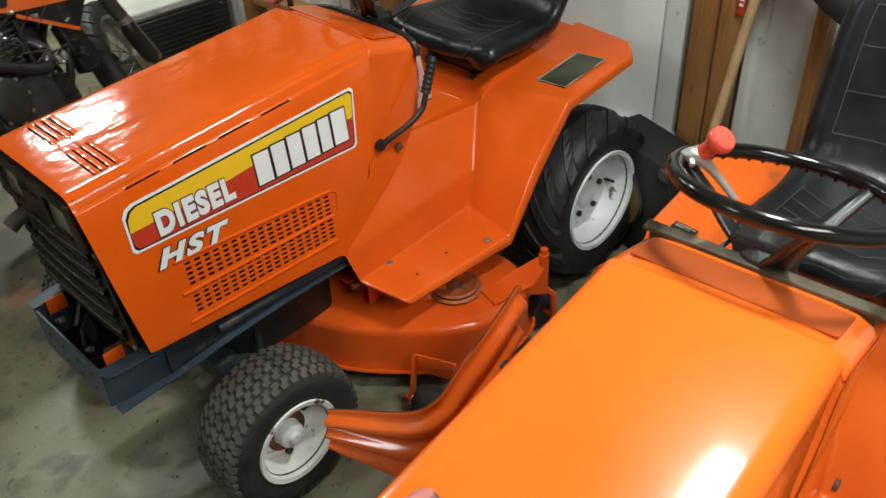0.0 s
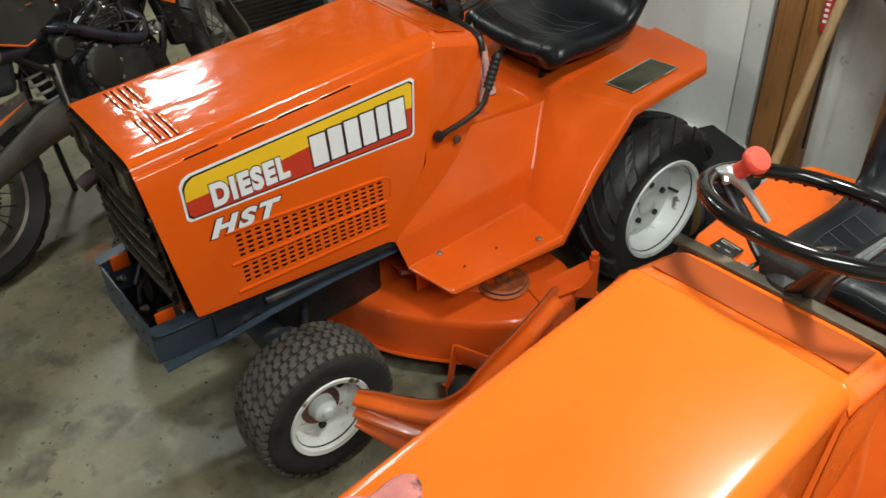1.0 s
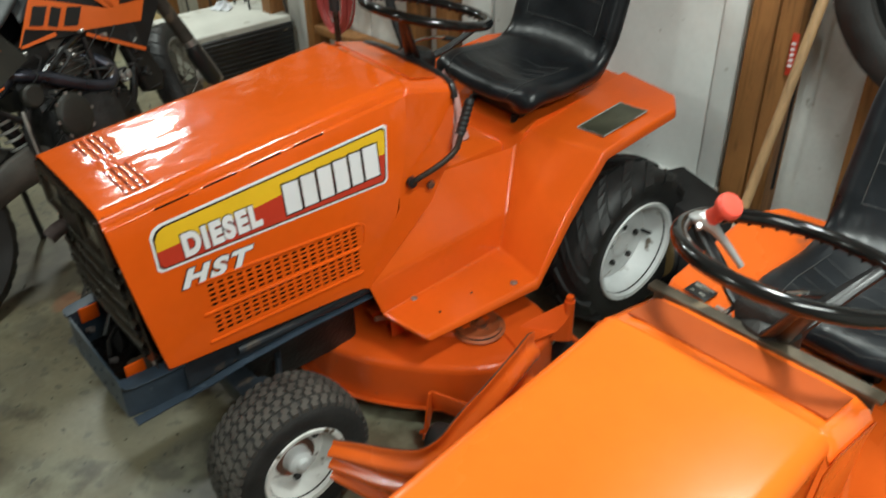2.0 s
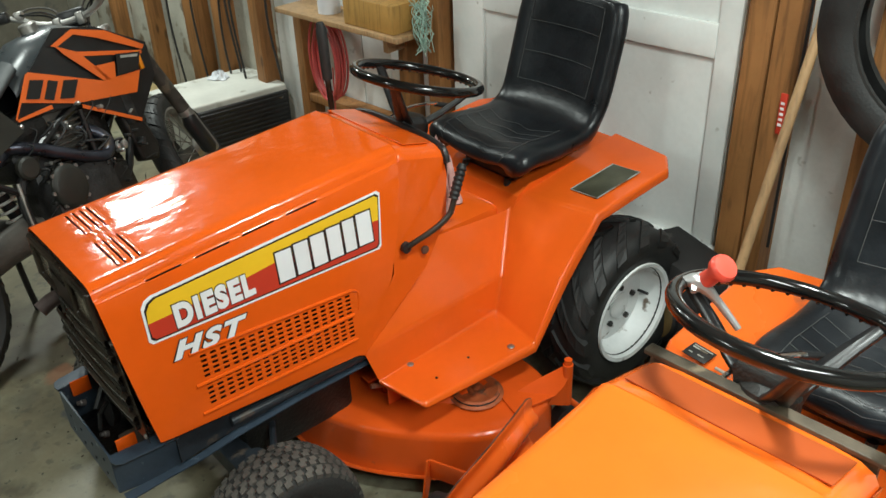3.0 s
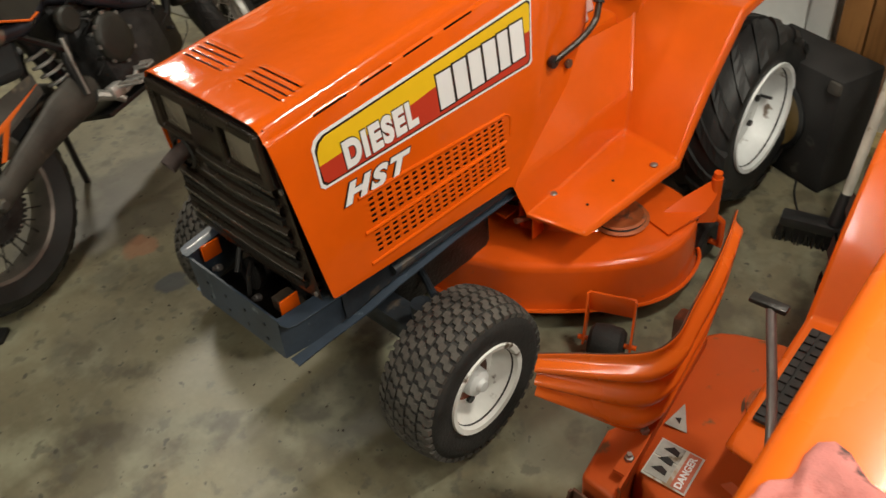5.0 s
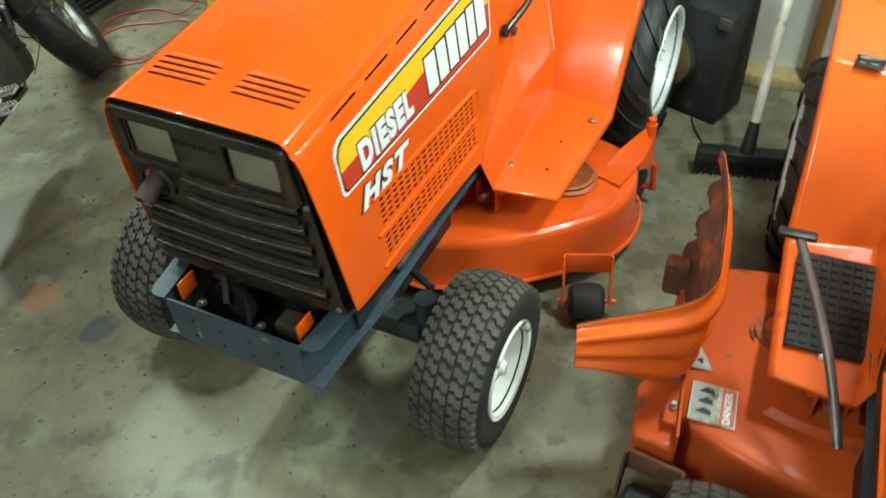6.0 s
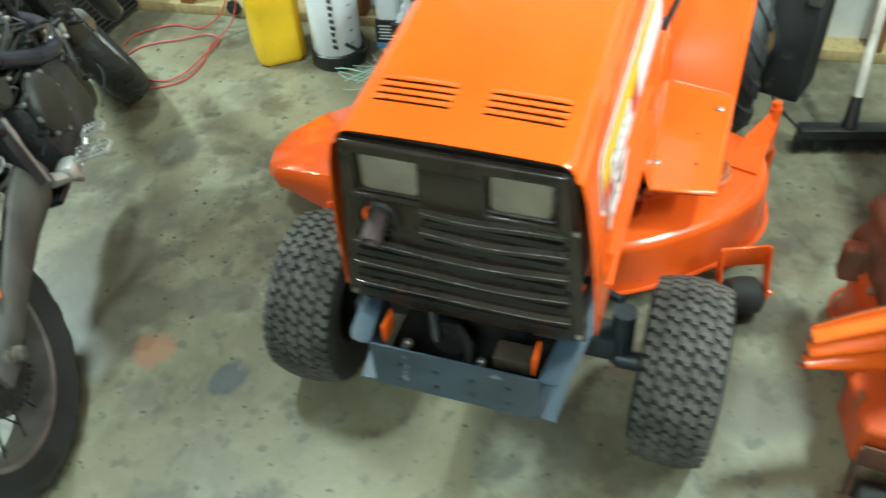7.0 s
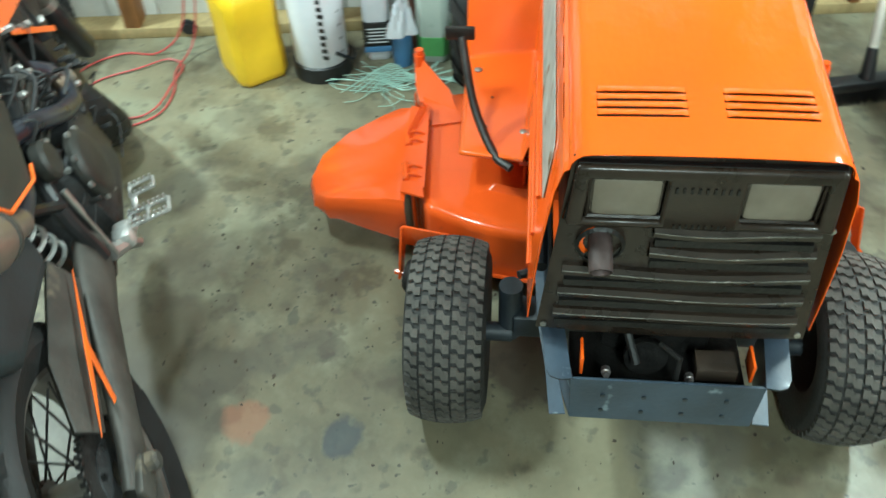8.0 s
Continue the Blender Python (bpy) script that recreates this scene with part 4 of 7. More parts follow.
def frame_front(parent, narrow):
    """Blue-grey front bracket, frame rails, axle and dark engine mass."""
    b = part("front_bracket", prism(bmesh.new(), [(-0.165, 0.335), (0.165, 0.335), (0.17, 0.455), (-0.17, 0.455)], -0.052, -0.047, "x"), BLUE_GREY, parent, "blue-grey steel front bracket with bolt holes", smooth=0)
    in_ = 0.045 if narrow else 0.0
    for s in (-1, 1):
        bm = bmesh.new()
        v = [(-0.05, s * 0.166, 0.335), (-0.05, s * 0.17, 0.455), (0.02, s * 0.188, 0.462), (0.10, s * 0.20, 0.455), (0.12, s * 0.20, 0.362), (0.02, s * 0.184, 0.343)]
        bm = sheet(v, [(0, 1, 2, 5), (2, 3, 4, 5)])
        part("bracket_side", bm, BLUE_GREY, b, "blue-grey side plate", thick=0.005)
        bm = sheet([(-0.054, s * 0.168, 0.456), (0.10, s * 0.185, 0.462), (0.10, s * 0.228, 0.461), (-0.035, s * 0.214, 0.455), (-0.050, s * 0.206, 0.455), (-0.056, s * 0.190, 0.455)], [(0, 1, 2, 3, 4, 5)])
        part("bracket_flange", bm, BLUE_GREY, b, "bent blue-grey flange", thick=0.005, bevel=0.002)
        bm = bmesh.new()
        v = [(0.10, s * (0.20 - in_), 0.455), (0.10, s * (0.205 - in_), 0.372), (0.20, s * (0.208 - in_), 0.388), (0.44, s * (0.21 - in_), 0.402), (0.80, s * (0.21 - in_), 0.402), (0.80, s * (0.205 - in_), 0.45)]
        part("frame_rail", sheet(v, [(0, 1, 2, 3, 4, 5)]), DARK_FRAME, parent, "dark blue frame rail", thick=0.008)
        v = [(-0.045, s * 0.172, 0.334), (0.05, s * 0.189, 0.349), (0.15, s * 0.206, 0.368), (0.25, s * 0.213, 0.388), (0.44, s * 0.215, 0.400), (0.78, s * 0.215, 0.400)]
        v = [(x_, y_ - s * in_, z_) for x_, y_, z_ in v]
        part("rail_flange", grid([v, [(x_, y_ + s * (0.030 if x_ < 0.04 else 0.022), z_ - 0.003) for x_, y_, z_ in v]]), BLUE_GREY, parent, "folded blue-grey lower flange", smooth=0, thick=0.004)
        if not narrow:
            part("drag_rod", tube(bmesh.new(), [(0.24, s * 0.225, 0.43), (0.66, s * 0.228, 0.425)], 0.013, 10), DARK_FRAME, parent, "dark rod along the frame")
        bm = box(bmesh.new(), (0.000, s * 0.150, 0.456), (0.05, 0.006, 0.046), edge=0.002)
        part("hood_hinge", bm, ORANGE, parent, "orange hood hinge tab")
        for k in range(4):
            for z in (0.365, 0.41):
                if s > 0:
                    part("bolt_hole", lathe(bmesh.new(), [(0.0, 0), (0.0045, 0), (0.0045, 0.002), (0.0, 0.002)], 10, pose(-0.0525, -0.11 + 0.073 * k, z, 0, -90, 0)), DARK_FRAME, b)
    bm = bmesh.new()
    box(bm, (0.262, 0, 0.245), (0.075, 0.56, 0.065), edge=0.012)
    box(bm, (0.262, 0, 0.32), (0.10, 0.20, 0.12), edge=0.015)
    for s in (-1, 1):
        tube(bm, [(0.262, s * 0.285, 0.19), (0.262, s * 0.285, 0.345)], 0.026, 14)
        tube(bm, [(0.248, s * 0.28, 0.205), (0.248, s * 0.345, 0.205)], 0.022, 12)
        tube(bm, [(0.32, s * 0.27, 0.315), (0.40, s * 0.12, 0.30)], 0.010, 8)
    part("front_axle", bm, DARK_FRAME, parent, "dark blue cast front axle")
    bm = bmesh.new()
    prism(bm, [(0.075, 0.45), (0.72, 0.45), (0.80, 0.70), (0.80, hood_top(0.80) - 0.013), (0.075, hood_top(0.075) - 0.013)], -0.190, 0.190, "y")
    box(bm, (0.40, 0, 0.38), (0.60, 0.22, 0.16), edge=0.03)
    # sump is oversized so its dark bulk gives the shade below the engine
    part("sump", box(bmesh.new(), (0.47, 0, 0.315), (0.36, 0.34, 0.23), edge=0.03), GREASE_OR_SHADE, parent, "dark greasy sump, enlarged to fill in underbody shade")
    part("floor_pan", box(bmesh.new(), (0.05, 0, 0.345), (0.18, 0.33, 0.02), edge=0.004), GREASE_OR_SHADE, parent)
    part("cooling_fan", lathe(bmesh.new(), [(0.0, 0), (0.012, 0), (0.016, 0.006), (0.036, 0.010), (0.040, 0.016), (0.040, 0.03), (0.0, 0.03)], 24, pose(0.05, 0.03, 0.425, 0, -80, 0)), GREASE_OR_SHADE, parent)
    part("hose", tube(bmesh.new(), arc([(0.0, 0.05, 0.44), (0.05, 0.07, 0.50), (0.07, 0.02, 0.46)], 4), 0.008, 8), RUBBER_DARK, parent)
    part("engine", bm, GREASE_OR_SHADE, parent, "dark greasy engine under the hood")
    for y_, z_ in ((0.105, 0.432), (-0.045, 0.424)):
        part("hose_fitting", lathe(bmesh.new(), [(0.0, 0), (0.009, 0), (0.009, 0.012), (0.006, 0.014), (0.006, 0.022), (0.0, 0.022)], 8, pose(-0.01, y_, z_, 0, -70, 0)), PEDAL_STEEL, parent, "dull pale fitting")
    part("battery_clamp", tube(bmesh.new(), [(-0.02, -0.02, 0.425), (-0.012, -0.022, 0.475), (0.02, 0.01, 0.475)], 0.006, 8), DARK_STEEL, parent)
    part("cross_beam", box(bmesh.new(), (0.065, 0, 0.482), (0.03, 0.36, 0.030), edge=0.006), BLACK_PAINT, parent, "dark cross beam behind the grille")
    part("battery", box(bmesh.new(), (0.03, -0.100, 0.405), (0.05, 0.075, 0.035), edge=0.004), BROWN_BLOCK, parent, "brown greasy block behind the bracket")


def cowl(parent, mat, worn, strip):
    """Dash housing behind the hood."""
    v = []
    prof = [(0.0, 0.0), (0.13, 0.0), (0.175, -0.004), (0.200, -0.016), (0.210, -0.035)]
    rows = []
    for x, z in ((0.828, 0.980), (0.842, 0.992), (0.86, 0.985), (0.985, 0.955)):
        rows.append([(x, s * y, z + d) for s in (-1, 1) for y, d in (prof[::-1] if s < 0 else prof[1:])])
    c = part("dash_cowl", grid(rows), mat, parent, "orange dash cowl behind the hood", smooth=40, thick=0.004)
    in_ = 0.045 if strip else 0.0
    for s in (-1, 1):
        pts = [(0.800, s * 0.211, 0.947), (0.842, s * 0.211, 0.959), (0.86, s * 0.211, 0.953), (0.985, s * 0.211, 0.922), (1.005, s * 0.20, 0.86), (0.985, s * (0.215 - in_ * 0.4), 0.74), (0.89, s * (0.232 - in_), 0.62), (0.665, s * (0.248 - in_ * 1.3), 0.455), (0.65, s * (0.248 - in_ * 1.3), 0.452), (0.772, s * (0.240 - in_), 0.65), (0.785, s * (0.233 - in_ * 0.6), 0.78)]
        part("cowl_side", sheet(pts, [tuple(range(11))]), mat, c, "orange cowl side panel", thick=0.004)
    bm = bmesh.new()
    prism(bm, [(0.873, -0.176), (0.968, -0.176), (0.968, 0.176), (0.873, 0.176)], 0.0, 0.0025)
    for q in bm.verts:
        q.co.z += 0.985 - (q.co.x - 0.86) * 0.24
    part("cowl_panel", bm, worn, c, "duller flat panel on the cowl", smooth=0)
    if strip:
        bm = box(bmesh.new(), (0.999, 0, 0.958), (0.026, 0.425, 0.010), pose(0, 0, 0), 0.002)
        box(bm, (0.996, 0, 0.90), (0.012, 0.40, 0.10))
        part("dash_trim", bm, DASH_GRIME, c, "flat dull brown dash strip", smooth=0)
        return c
    bm = bmesh.new()
    pts = arc([(0.995, y, z) for y, z in ((-0.215, 0.905), (-0.208, 0.928), (-0.19, 0.943), (-0.10, 0.956), (0.10, 0.956), (0.19, 0.943), (0.208, 0.928), (0.215, 0.905))], 4)
    tube(bm, pts, 0.010, 8)
    box(bm, (1.0, 0, 0.90), (0.012, 0.40, 0.09))
    part("dash_trim", bm, BLACK_PLASTIC, c, "black plastic dash edge")
    return c


def tractor(name, label, m, mat, deck_mat, worn, tipped, group):
    FLARE[0] = -0.012 if tipped else 0.051
    t = thing(name, label, "garden tractor", m, group)
    body = ORANGE_BODY if tipped else ORANGE_SHEET
    part("hood", hood_sheet(), mat, t, "orange brush-painted hood with louvres", smooth=40, thick=0.0025)
    for k in range(4):
        for s in (-1, 1):
            x0 = 0.0872 + 0.0175 * k
            rows = []
            for i in range(13):
                y = lerp(0.029, 0.160, i / 12)
                h = 0.0026 * min(1.0, 4.5 * math.sin(math.pi * i / 12)) * (1 + 0.25 * math.sin(2.1 * i + 3 * k))
                rows.append([(x0 + dx, s * y, hood_top(x0 + dx) + 0.0015 + 0.0015 * (1 - (y / 0.172) ** 2) + h * f) for dx, f in ((-0.0030, 0.9), (0.0, 1.0), (0.004, 0.75), (0.0075, 0.3), (0.0105, 0.0))])
            part("louvre", grid(rows), mat, t, smooth=60)
    grille(t)
    for s in (-1, 1):
        if s > 0 or not tipped:
            badge(t, s)
        bm = bmesh.new()
        for z0, z1 in ((0.598, 0.590), (0.516, 0.512), (0.690, 0.664)):
            rib(bm, (0.165, s * (side_y(0.165, z0) + 0.0005), z0), (0.625, s * (side_y(0.6, z1) + 0.0005), z1), 0.0048)
        tube(bm, arc([(0.625, s * side_y(0.6, 0.664), 0.664), (0.645, s * side_y(0.64, 0.65), 0.648), (0.640, s * side_y(0.6, 0.60), 0.60)], 4), 0.0035, 6)
        part("pressed_rib", bm, mat, t, "pressed bead round the vents")
    frame_front(t, tipped)
    cowl(t, mat, worn, tipped)
    for s in (-1, 1):
        f = fender(t, s, body, 0.365 if tipped and s > 0 else 0.43, tipped)
        if tipped and s > 0:
            m_ = pose(1.372, 0.298, 0.693, 0, -5, -8)
            fp = part("maker_plate", box(bmesh.new(), (0, 0, 0), (0.046, 0.062, 0.003), m_, 0.001), GREASE_OR_SHADE, f, "small scuffed black plate")
            for dx, dy, ln in ((0.016, 0.0, 0.050), (0.009, 0.004, 0.040), (-0.008, -0.010, 0.016), (-0.010, 0.016, 0.010)):
                part("plate_bar", box(bmesh.new(), (dx, dy, 0.002), (0.003, ln, 0.001), m_), GREY_DECAL, fp)
            part("plate_clip", tube(bmesh.new(), [(1.352, 0.245, 0.690), (1.347, 0.205, 0.690)], 0.004, 8), BRIGHT_STEEL, f, "bright steel pin")
        if not tipped:
            bm = bmesh.new()
            pl = [(1.432, 0.288), (1.621, 0.296), (1.633, 0.393), (1.434, 0.391)]
            lo = [bm.verts.new((x, s * y, lerp(0.690, 0.722, (x - 1.378) / 0.357) + (0.44 - y) / 0.275 * lerp(-0.018, 0.013, (x - 1.36) / 0.38) + 0.0050)) for x, y in pl]
            hi = [bm.verts.new(v.co + Vector((0, 0, 0.003))) for v in lo]
            rim_ = [v.co.copy() for v in hi]
            bm.faces.new(hi)
            for k in range(4):
                bm.faces.new((lo[k], lo[(k + 1) % 4], hi[(k + 1) % 4], hi[k]))
            fp = part("fender_plate", bm, PLATE, f, "dull olive plate let into the fender", smooth=0)
            part("plate_border", tube(bmesh.new(), [Vector(v_) for v_ in rim_], 0.0022, 5, closed=True), GREY_DECAL, fp, "pale worn border")
        for x, y in ((0.782, 0.272), (1.06, 0.405)):
            part("step_bolt", lathe(bmesh.new(), [(0.011, 0), (0.011, 0.003), (0.006, 0.006), (0.0, 0.006)], 10, pose(x, s * min(y, 0.34 if tipped else 1), 0.350 - (x - 0.7) * 0.018)), STEEL, f)
        for k, (x, y) in enumerate(((0.86, 0.28), (0.98, 0.275), (0.80, 0.37), (0.93, 0.36), (1.07, 0.28))):
            part("step_hole", lathe(bmesh.new(), [(0.0, 0), (0.004, 0), (0.004, 0.0012), (0.0, 0.0012)], 8, pose(x, s * min(y, 0.34 if tipped else 1), 0.3505 - (x - 0.7) * 0.016)), GREASE_OR_SHADE, f)
    bm = bmesh.new()
    prism(bm, [(1.20, 0.45), (1.315, 0.668), (1.37, 0.696), (1.79, 0.722), (1.79, 0.50)], -0.172, 0.172, "y")
    box(bm, (1.05, 0, 0.55), (0.50, 0.25, 0.17), edge=0.04)
    part("seat_base", bm, body, t, "orange tunnel and seat base")
    bm = bmesh.new()
    box(bm, (1.45, 0, 0.40), (0.5, 0.28, 0.32), edge=0.03)
    tube(bm, [(1.533, -0.30, 0.275), (1.533, 0.30, 0.275)], 0.045, 14)
    box(bm, (0.95, 0, 0.40), (0.6, 0.26, 0.14), edge=0.02)
    part("gearbox", bm, GREASE_OR_SHADE, t, "dark greasy gearbox and axle")
    seat(t, 1.285, 0.738, 0.86 if tipped else 1.0, -0.035 if tipped else 0.0)
    steering(t, knob=tipped)
    if not tipped:
        bm = bmesh.new()
        tube(bm, arc([(0.815, -0.245, 0.718), (0.90, -0.262, 0.748), (0.955, -0.262, 0.772), (0.978, -0.256, 0.80), (1.03, -0.238, 0.885)], 5), 0.0085, 10)
        part("shift_lever", bm, BLACK_PAINT, t, "black bent shift lever")
        part("lever_grip", tube(bmesh.new(), [Vector((0.982, -0.253, 0.81)).lerp(Vector((1.034, -0.236, 0.895)), k / 14) for k in range(15)], [0.0125 if k % 2 else 0.0155 for k in range(14)] + [0.010], 10), RUBBER_DARK, t, "ribbed black lever grip")
        part("lever_boss", lathe(bmesh.new(), [(0.016, 0), (0.016, 0.012), (0.0, 0.014)], 12, pose(0.815, -0.238, 0.718, 90, 0, 0)), BLACK_PLASTIC, t)
    part("cowl_bolt", lathe(bmesh.new(), [(0.012, 0), (0.012, 0.008), (0.0, 0.010)], 8, pose(0.885, -0.234, 0.68, 90, 0, 0)), RUSTY, t)
    bm = bmesh.new()
    tube(bm, arc([(1.0, 0.09, 0.93), (1.07, 0.06, 0.965), (1.12, 0.0, 0.985), (1.15, -0.02, 0.975)], 4), 0.005, 8)
    part("throttle_lever", bm, CHROME, t, "thin chrome lever")
    part("throttle_knob", tube(bmesh.new(), [(1.13, -0.005, 0.982), (1.165, -0.03, 0.972)], 0.008, 10), BLACK_PLASTIC, t)
    if not tipped:
        part("lift_lever", tube(bmesh.new(), [(0.93, 0.235, 0.86), (0.925, 0.24, 1.06)], 0.009, 10), BLACK_PAINT, t, "upright black lift lever")
        part("lift_grip", tube(bmesh.new(), [(0.925, 0.24, 1.05), (0.922, 0.242, 1.20), (0.921, 0.242, 1.22)], [0.015, 0.016, 0.009], 12), RUBBER_DARK, t, "black rubber grip")
    for s in (-1, 1):
        turn = 90 if s < 0 else -90
        wheel("front_wheel", t, pose(0.247, s * 0.418, 0.209, turn, 0, 0), 0.209, 0.088, 0.113, "turf", WHITE_RIM_OLD, "front wheel with chipped white rim")
        wheel("rear_wheel", t, pose(1.533, s * (0.298 if tipped else 0.395), 0.285, turn, 0, 0), 0.285, 0.108, 0.168, "lug", WHITE_RIM, "rear wheel with white rim")
    d = mower_deck(t, deck_mat, tipped)
    (chute_up if tipped else chute_down)(d, deck_mat)
    # pedal on the right step
    bm = bmesh.new()
    if tipped:
        tube(bm, arc([(0.54, 0.232, 0.375), (0.62, 0.262, 0.44), (0.70, 0.300, 0.505), (0.832, 0.375, 0.600)], 5), 0.0095, 12)
        fp = part("foot_pedal", bm, PEDAL_STEEL, t, "bare steel foot pedal")
        part("pedal_plate", box(bmesh.new(), (0.838, 0.382, 0.606), (0.024, 0.072, 0.012), edge=0.004), DARK_STEEL, fp, "dark pedal plate")
        bm = bmesh.new()
        box(bm, (0.932, 0.266, 0.3545), (0.30, 0.166, 0.010), edge=0.003)
        for i in range(11):
            for k in range(7):
                box(bm, (0.802 + 0.026 * i, 0.194 + 0.024 * k, 0.3615), (0.019, 0.017, 0.006))
        part("step_mat", bm, RUBBER, t, "studded black rubber step mat")
    else:
        tube(bm, arc([(0.66, 0.30, 0.33), (0.70, 0.345, 0.345), (0.80, 0.40, 0.42), (0.905, 0.435, 0.545)], 5), 0.011, 10)
        box(bm, (0.912, 0.44, 0.553), (0.014, 0.075, 0.035), edge=0.004)
        part("foot_pedal", bm, DARK_STEEL, t, "bare steel foot pedal")
    return t, d


# ---- the garage ----
def floor_material():
    m = material("stained_concrete", (0.208, 0.187, 0.120), 0.42, 0, 0.2, 1.6, 55, 0.05)
    nt = m.node_tree
    n, l = nt.nodes, nt.links
    b = n["Principled BSDF"]
    src = b.inputs["Base Color"].links[0].from_socket
    tc = n.new("ShaderNodeTexCoord")
    warp = n.new("ShaderNodeTexNoise")
    warp.inputs["Scale"].default_value, warp.inputs["Detail"].default_value = 11, 4
    l.new(tc.outputs["Object"], warp.inputs["Vector"])
    wv = n.new("ShaderNodeVectorMath")
    wv.operation = "MULTIPLY_ADD"
    wv.inputs[1].default_value, wv.inputs[2].default_value = (0.12, 0.12, 0), (-0.06, -0.06, 0)
    l.new(warp.outputs["Color"], wv.inputs[0])
    at = n.new("ShaderNodeVectorMath")
    at.operation = "ADD"
    l.new(tc.outputs["Object"], at.inputs[0])
    l.new(wv.outputs[0], at.inputs[1])

    def stain_or_shade(src, fac_socket, color):
        mx = n.new("ShaderNodeMix")
        mx.data_type = "RGBA"
        l.new(fac_socket, mx.inputs["Factor"])
        l.new(src, mx.inputs["A"])
        mx.inputs["B"].default_value = (*color, 1)
        return mx.outputs["Result"]

    def cloud(scale, lo, hi, most, detail=6.0):
        t = n.new("ShaderNodeTexNoise")
        t.inputs["Scale"].default_value, t.inputs["Detail"].default_value = scale, detail
        l.new(tc.outputs["Object"], t.inputs["Vector"])
        r = n.new("ShaderNodeMapRange")
        r.inputs["From Min"].default_value, r.inputs["From Max"].default_value, r.inputs["To Max"].default_value = lo, hi, most
        l.new(t.outputs["Fac"], r.inputs["Value"])
        return r.outputs["Result"]

    src = stain_or_shade(src, cloud(2.2, 0.48, 0.60, 0.66), (0.085, 0.074, 0.048))
    src = stain_or_shade(src, cloud(4.3, 0.52, 0.66, 0.7), (0.28, 0.28, 0.195))
    src = stain_or_shade(src, cloud(6.0, 0.56, 0.63, 0.66, 8), (0.070, 0.057, 0.036))
    src = stain_or_shade(src, cloud(5.5, 0.56, 0.66, 0.55, 9), (0.075, 0.066, 0.05))
    src = stain_or_shade(src, cloud(17.0, 0.58, 0.65, 0.6, 8), (0.085, 0.078, 0.06))
    src = stain_or_shade(src, cloud(15.0, 0.52, 0.78, 0.5, 9), (0.26, 0.255, 0.18))
    src = stain_or_shade(src, cloud(30.0, 0.665, 0.72, 0.8, 2), (0.05, 0.045, 0.035))
    # spills and patches, each with own place and tint: x, y, radius, strength, colour
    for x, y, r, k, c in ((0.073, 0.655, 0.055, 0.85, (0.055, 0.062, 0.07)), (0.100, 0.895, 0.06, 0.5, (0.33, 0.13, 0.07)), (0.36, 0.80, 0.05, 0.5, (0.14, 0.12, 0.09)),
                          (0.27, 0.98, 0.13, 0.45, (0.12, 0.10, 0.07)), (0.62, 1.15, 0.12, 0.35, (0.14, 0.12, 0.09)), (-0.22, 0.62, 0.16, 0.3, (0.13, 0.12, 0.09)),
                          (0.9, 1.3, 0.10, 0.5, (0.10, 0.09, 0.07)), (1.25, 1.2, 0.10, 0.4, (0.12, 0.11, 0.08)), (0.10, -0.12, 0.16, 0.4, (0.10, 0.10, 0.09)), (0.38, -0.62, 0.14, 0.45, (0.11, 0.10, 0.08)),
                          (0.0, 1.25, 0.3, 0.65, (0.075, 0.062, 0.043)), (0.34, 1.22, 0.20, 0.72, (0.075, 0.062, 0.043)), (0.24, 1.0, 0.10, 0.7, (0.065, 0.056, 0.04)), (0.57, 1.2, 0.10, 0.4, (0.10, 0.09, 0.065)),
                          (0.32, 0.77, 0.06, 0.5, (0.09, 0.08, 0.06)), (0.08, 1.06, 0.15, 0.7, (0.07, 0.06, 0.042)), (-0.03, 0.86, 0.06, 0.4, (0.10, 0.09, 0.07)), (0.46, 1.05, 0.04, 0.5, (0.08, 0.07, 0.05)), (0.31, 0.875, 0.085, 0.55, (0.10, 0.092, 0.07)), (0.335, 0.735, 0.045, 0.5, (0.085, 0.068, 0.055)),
                          # the last two paint the shadow under the tractor's engine into the concrete
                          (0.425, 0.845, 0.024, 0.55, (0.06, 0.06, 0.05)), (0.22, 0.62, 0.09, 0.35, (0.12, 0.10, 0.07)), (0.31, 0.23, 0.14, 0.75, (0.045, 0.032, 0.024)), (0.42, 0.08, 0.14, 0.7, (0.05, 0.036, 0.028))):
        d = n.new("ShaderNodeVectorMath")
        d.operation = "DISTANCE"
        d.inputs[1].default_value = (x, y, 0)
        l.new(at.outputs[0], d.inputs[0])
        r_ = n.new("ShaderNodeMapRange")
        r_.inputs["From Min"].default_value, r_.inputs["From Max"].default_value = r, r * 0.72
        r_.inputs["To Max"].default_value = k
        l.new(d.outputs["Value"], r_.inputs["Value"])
        src = stain_or_shade(src, r_.outputs["Result"], c)
    l.new(src, b.inputs["Base Color"])
    return m


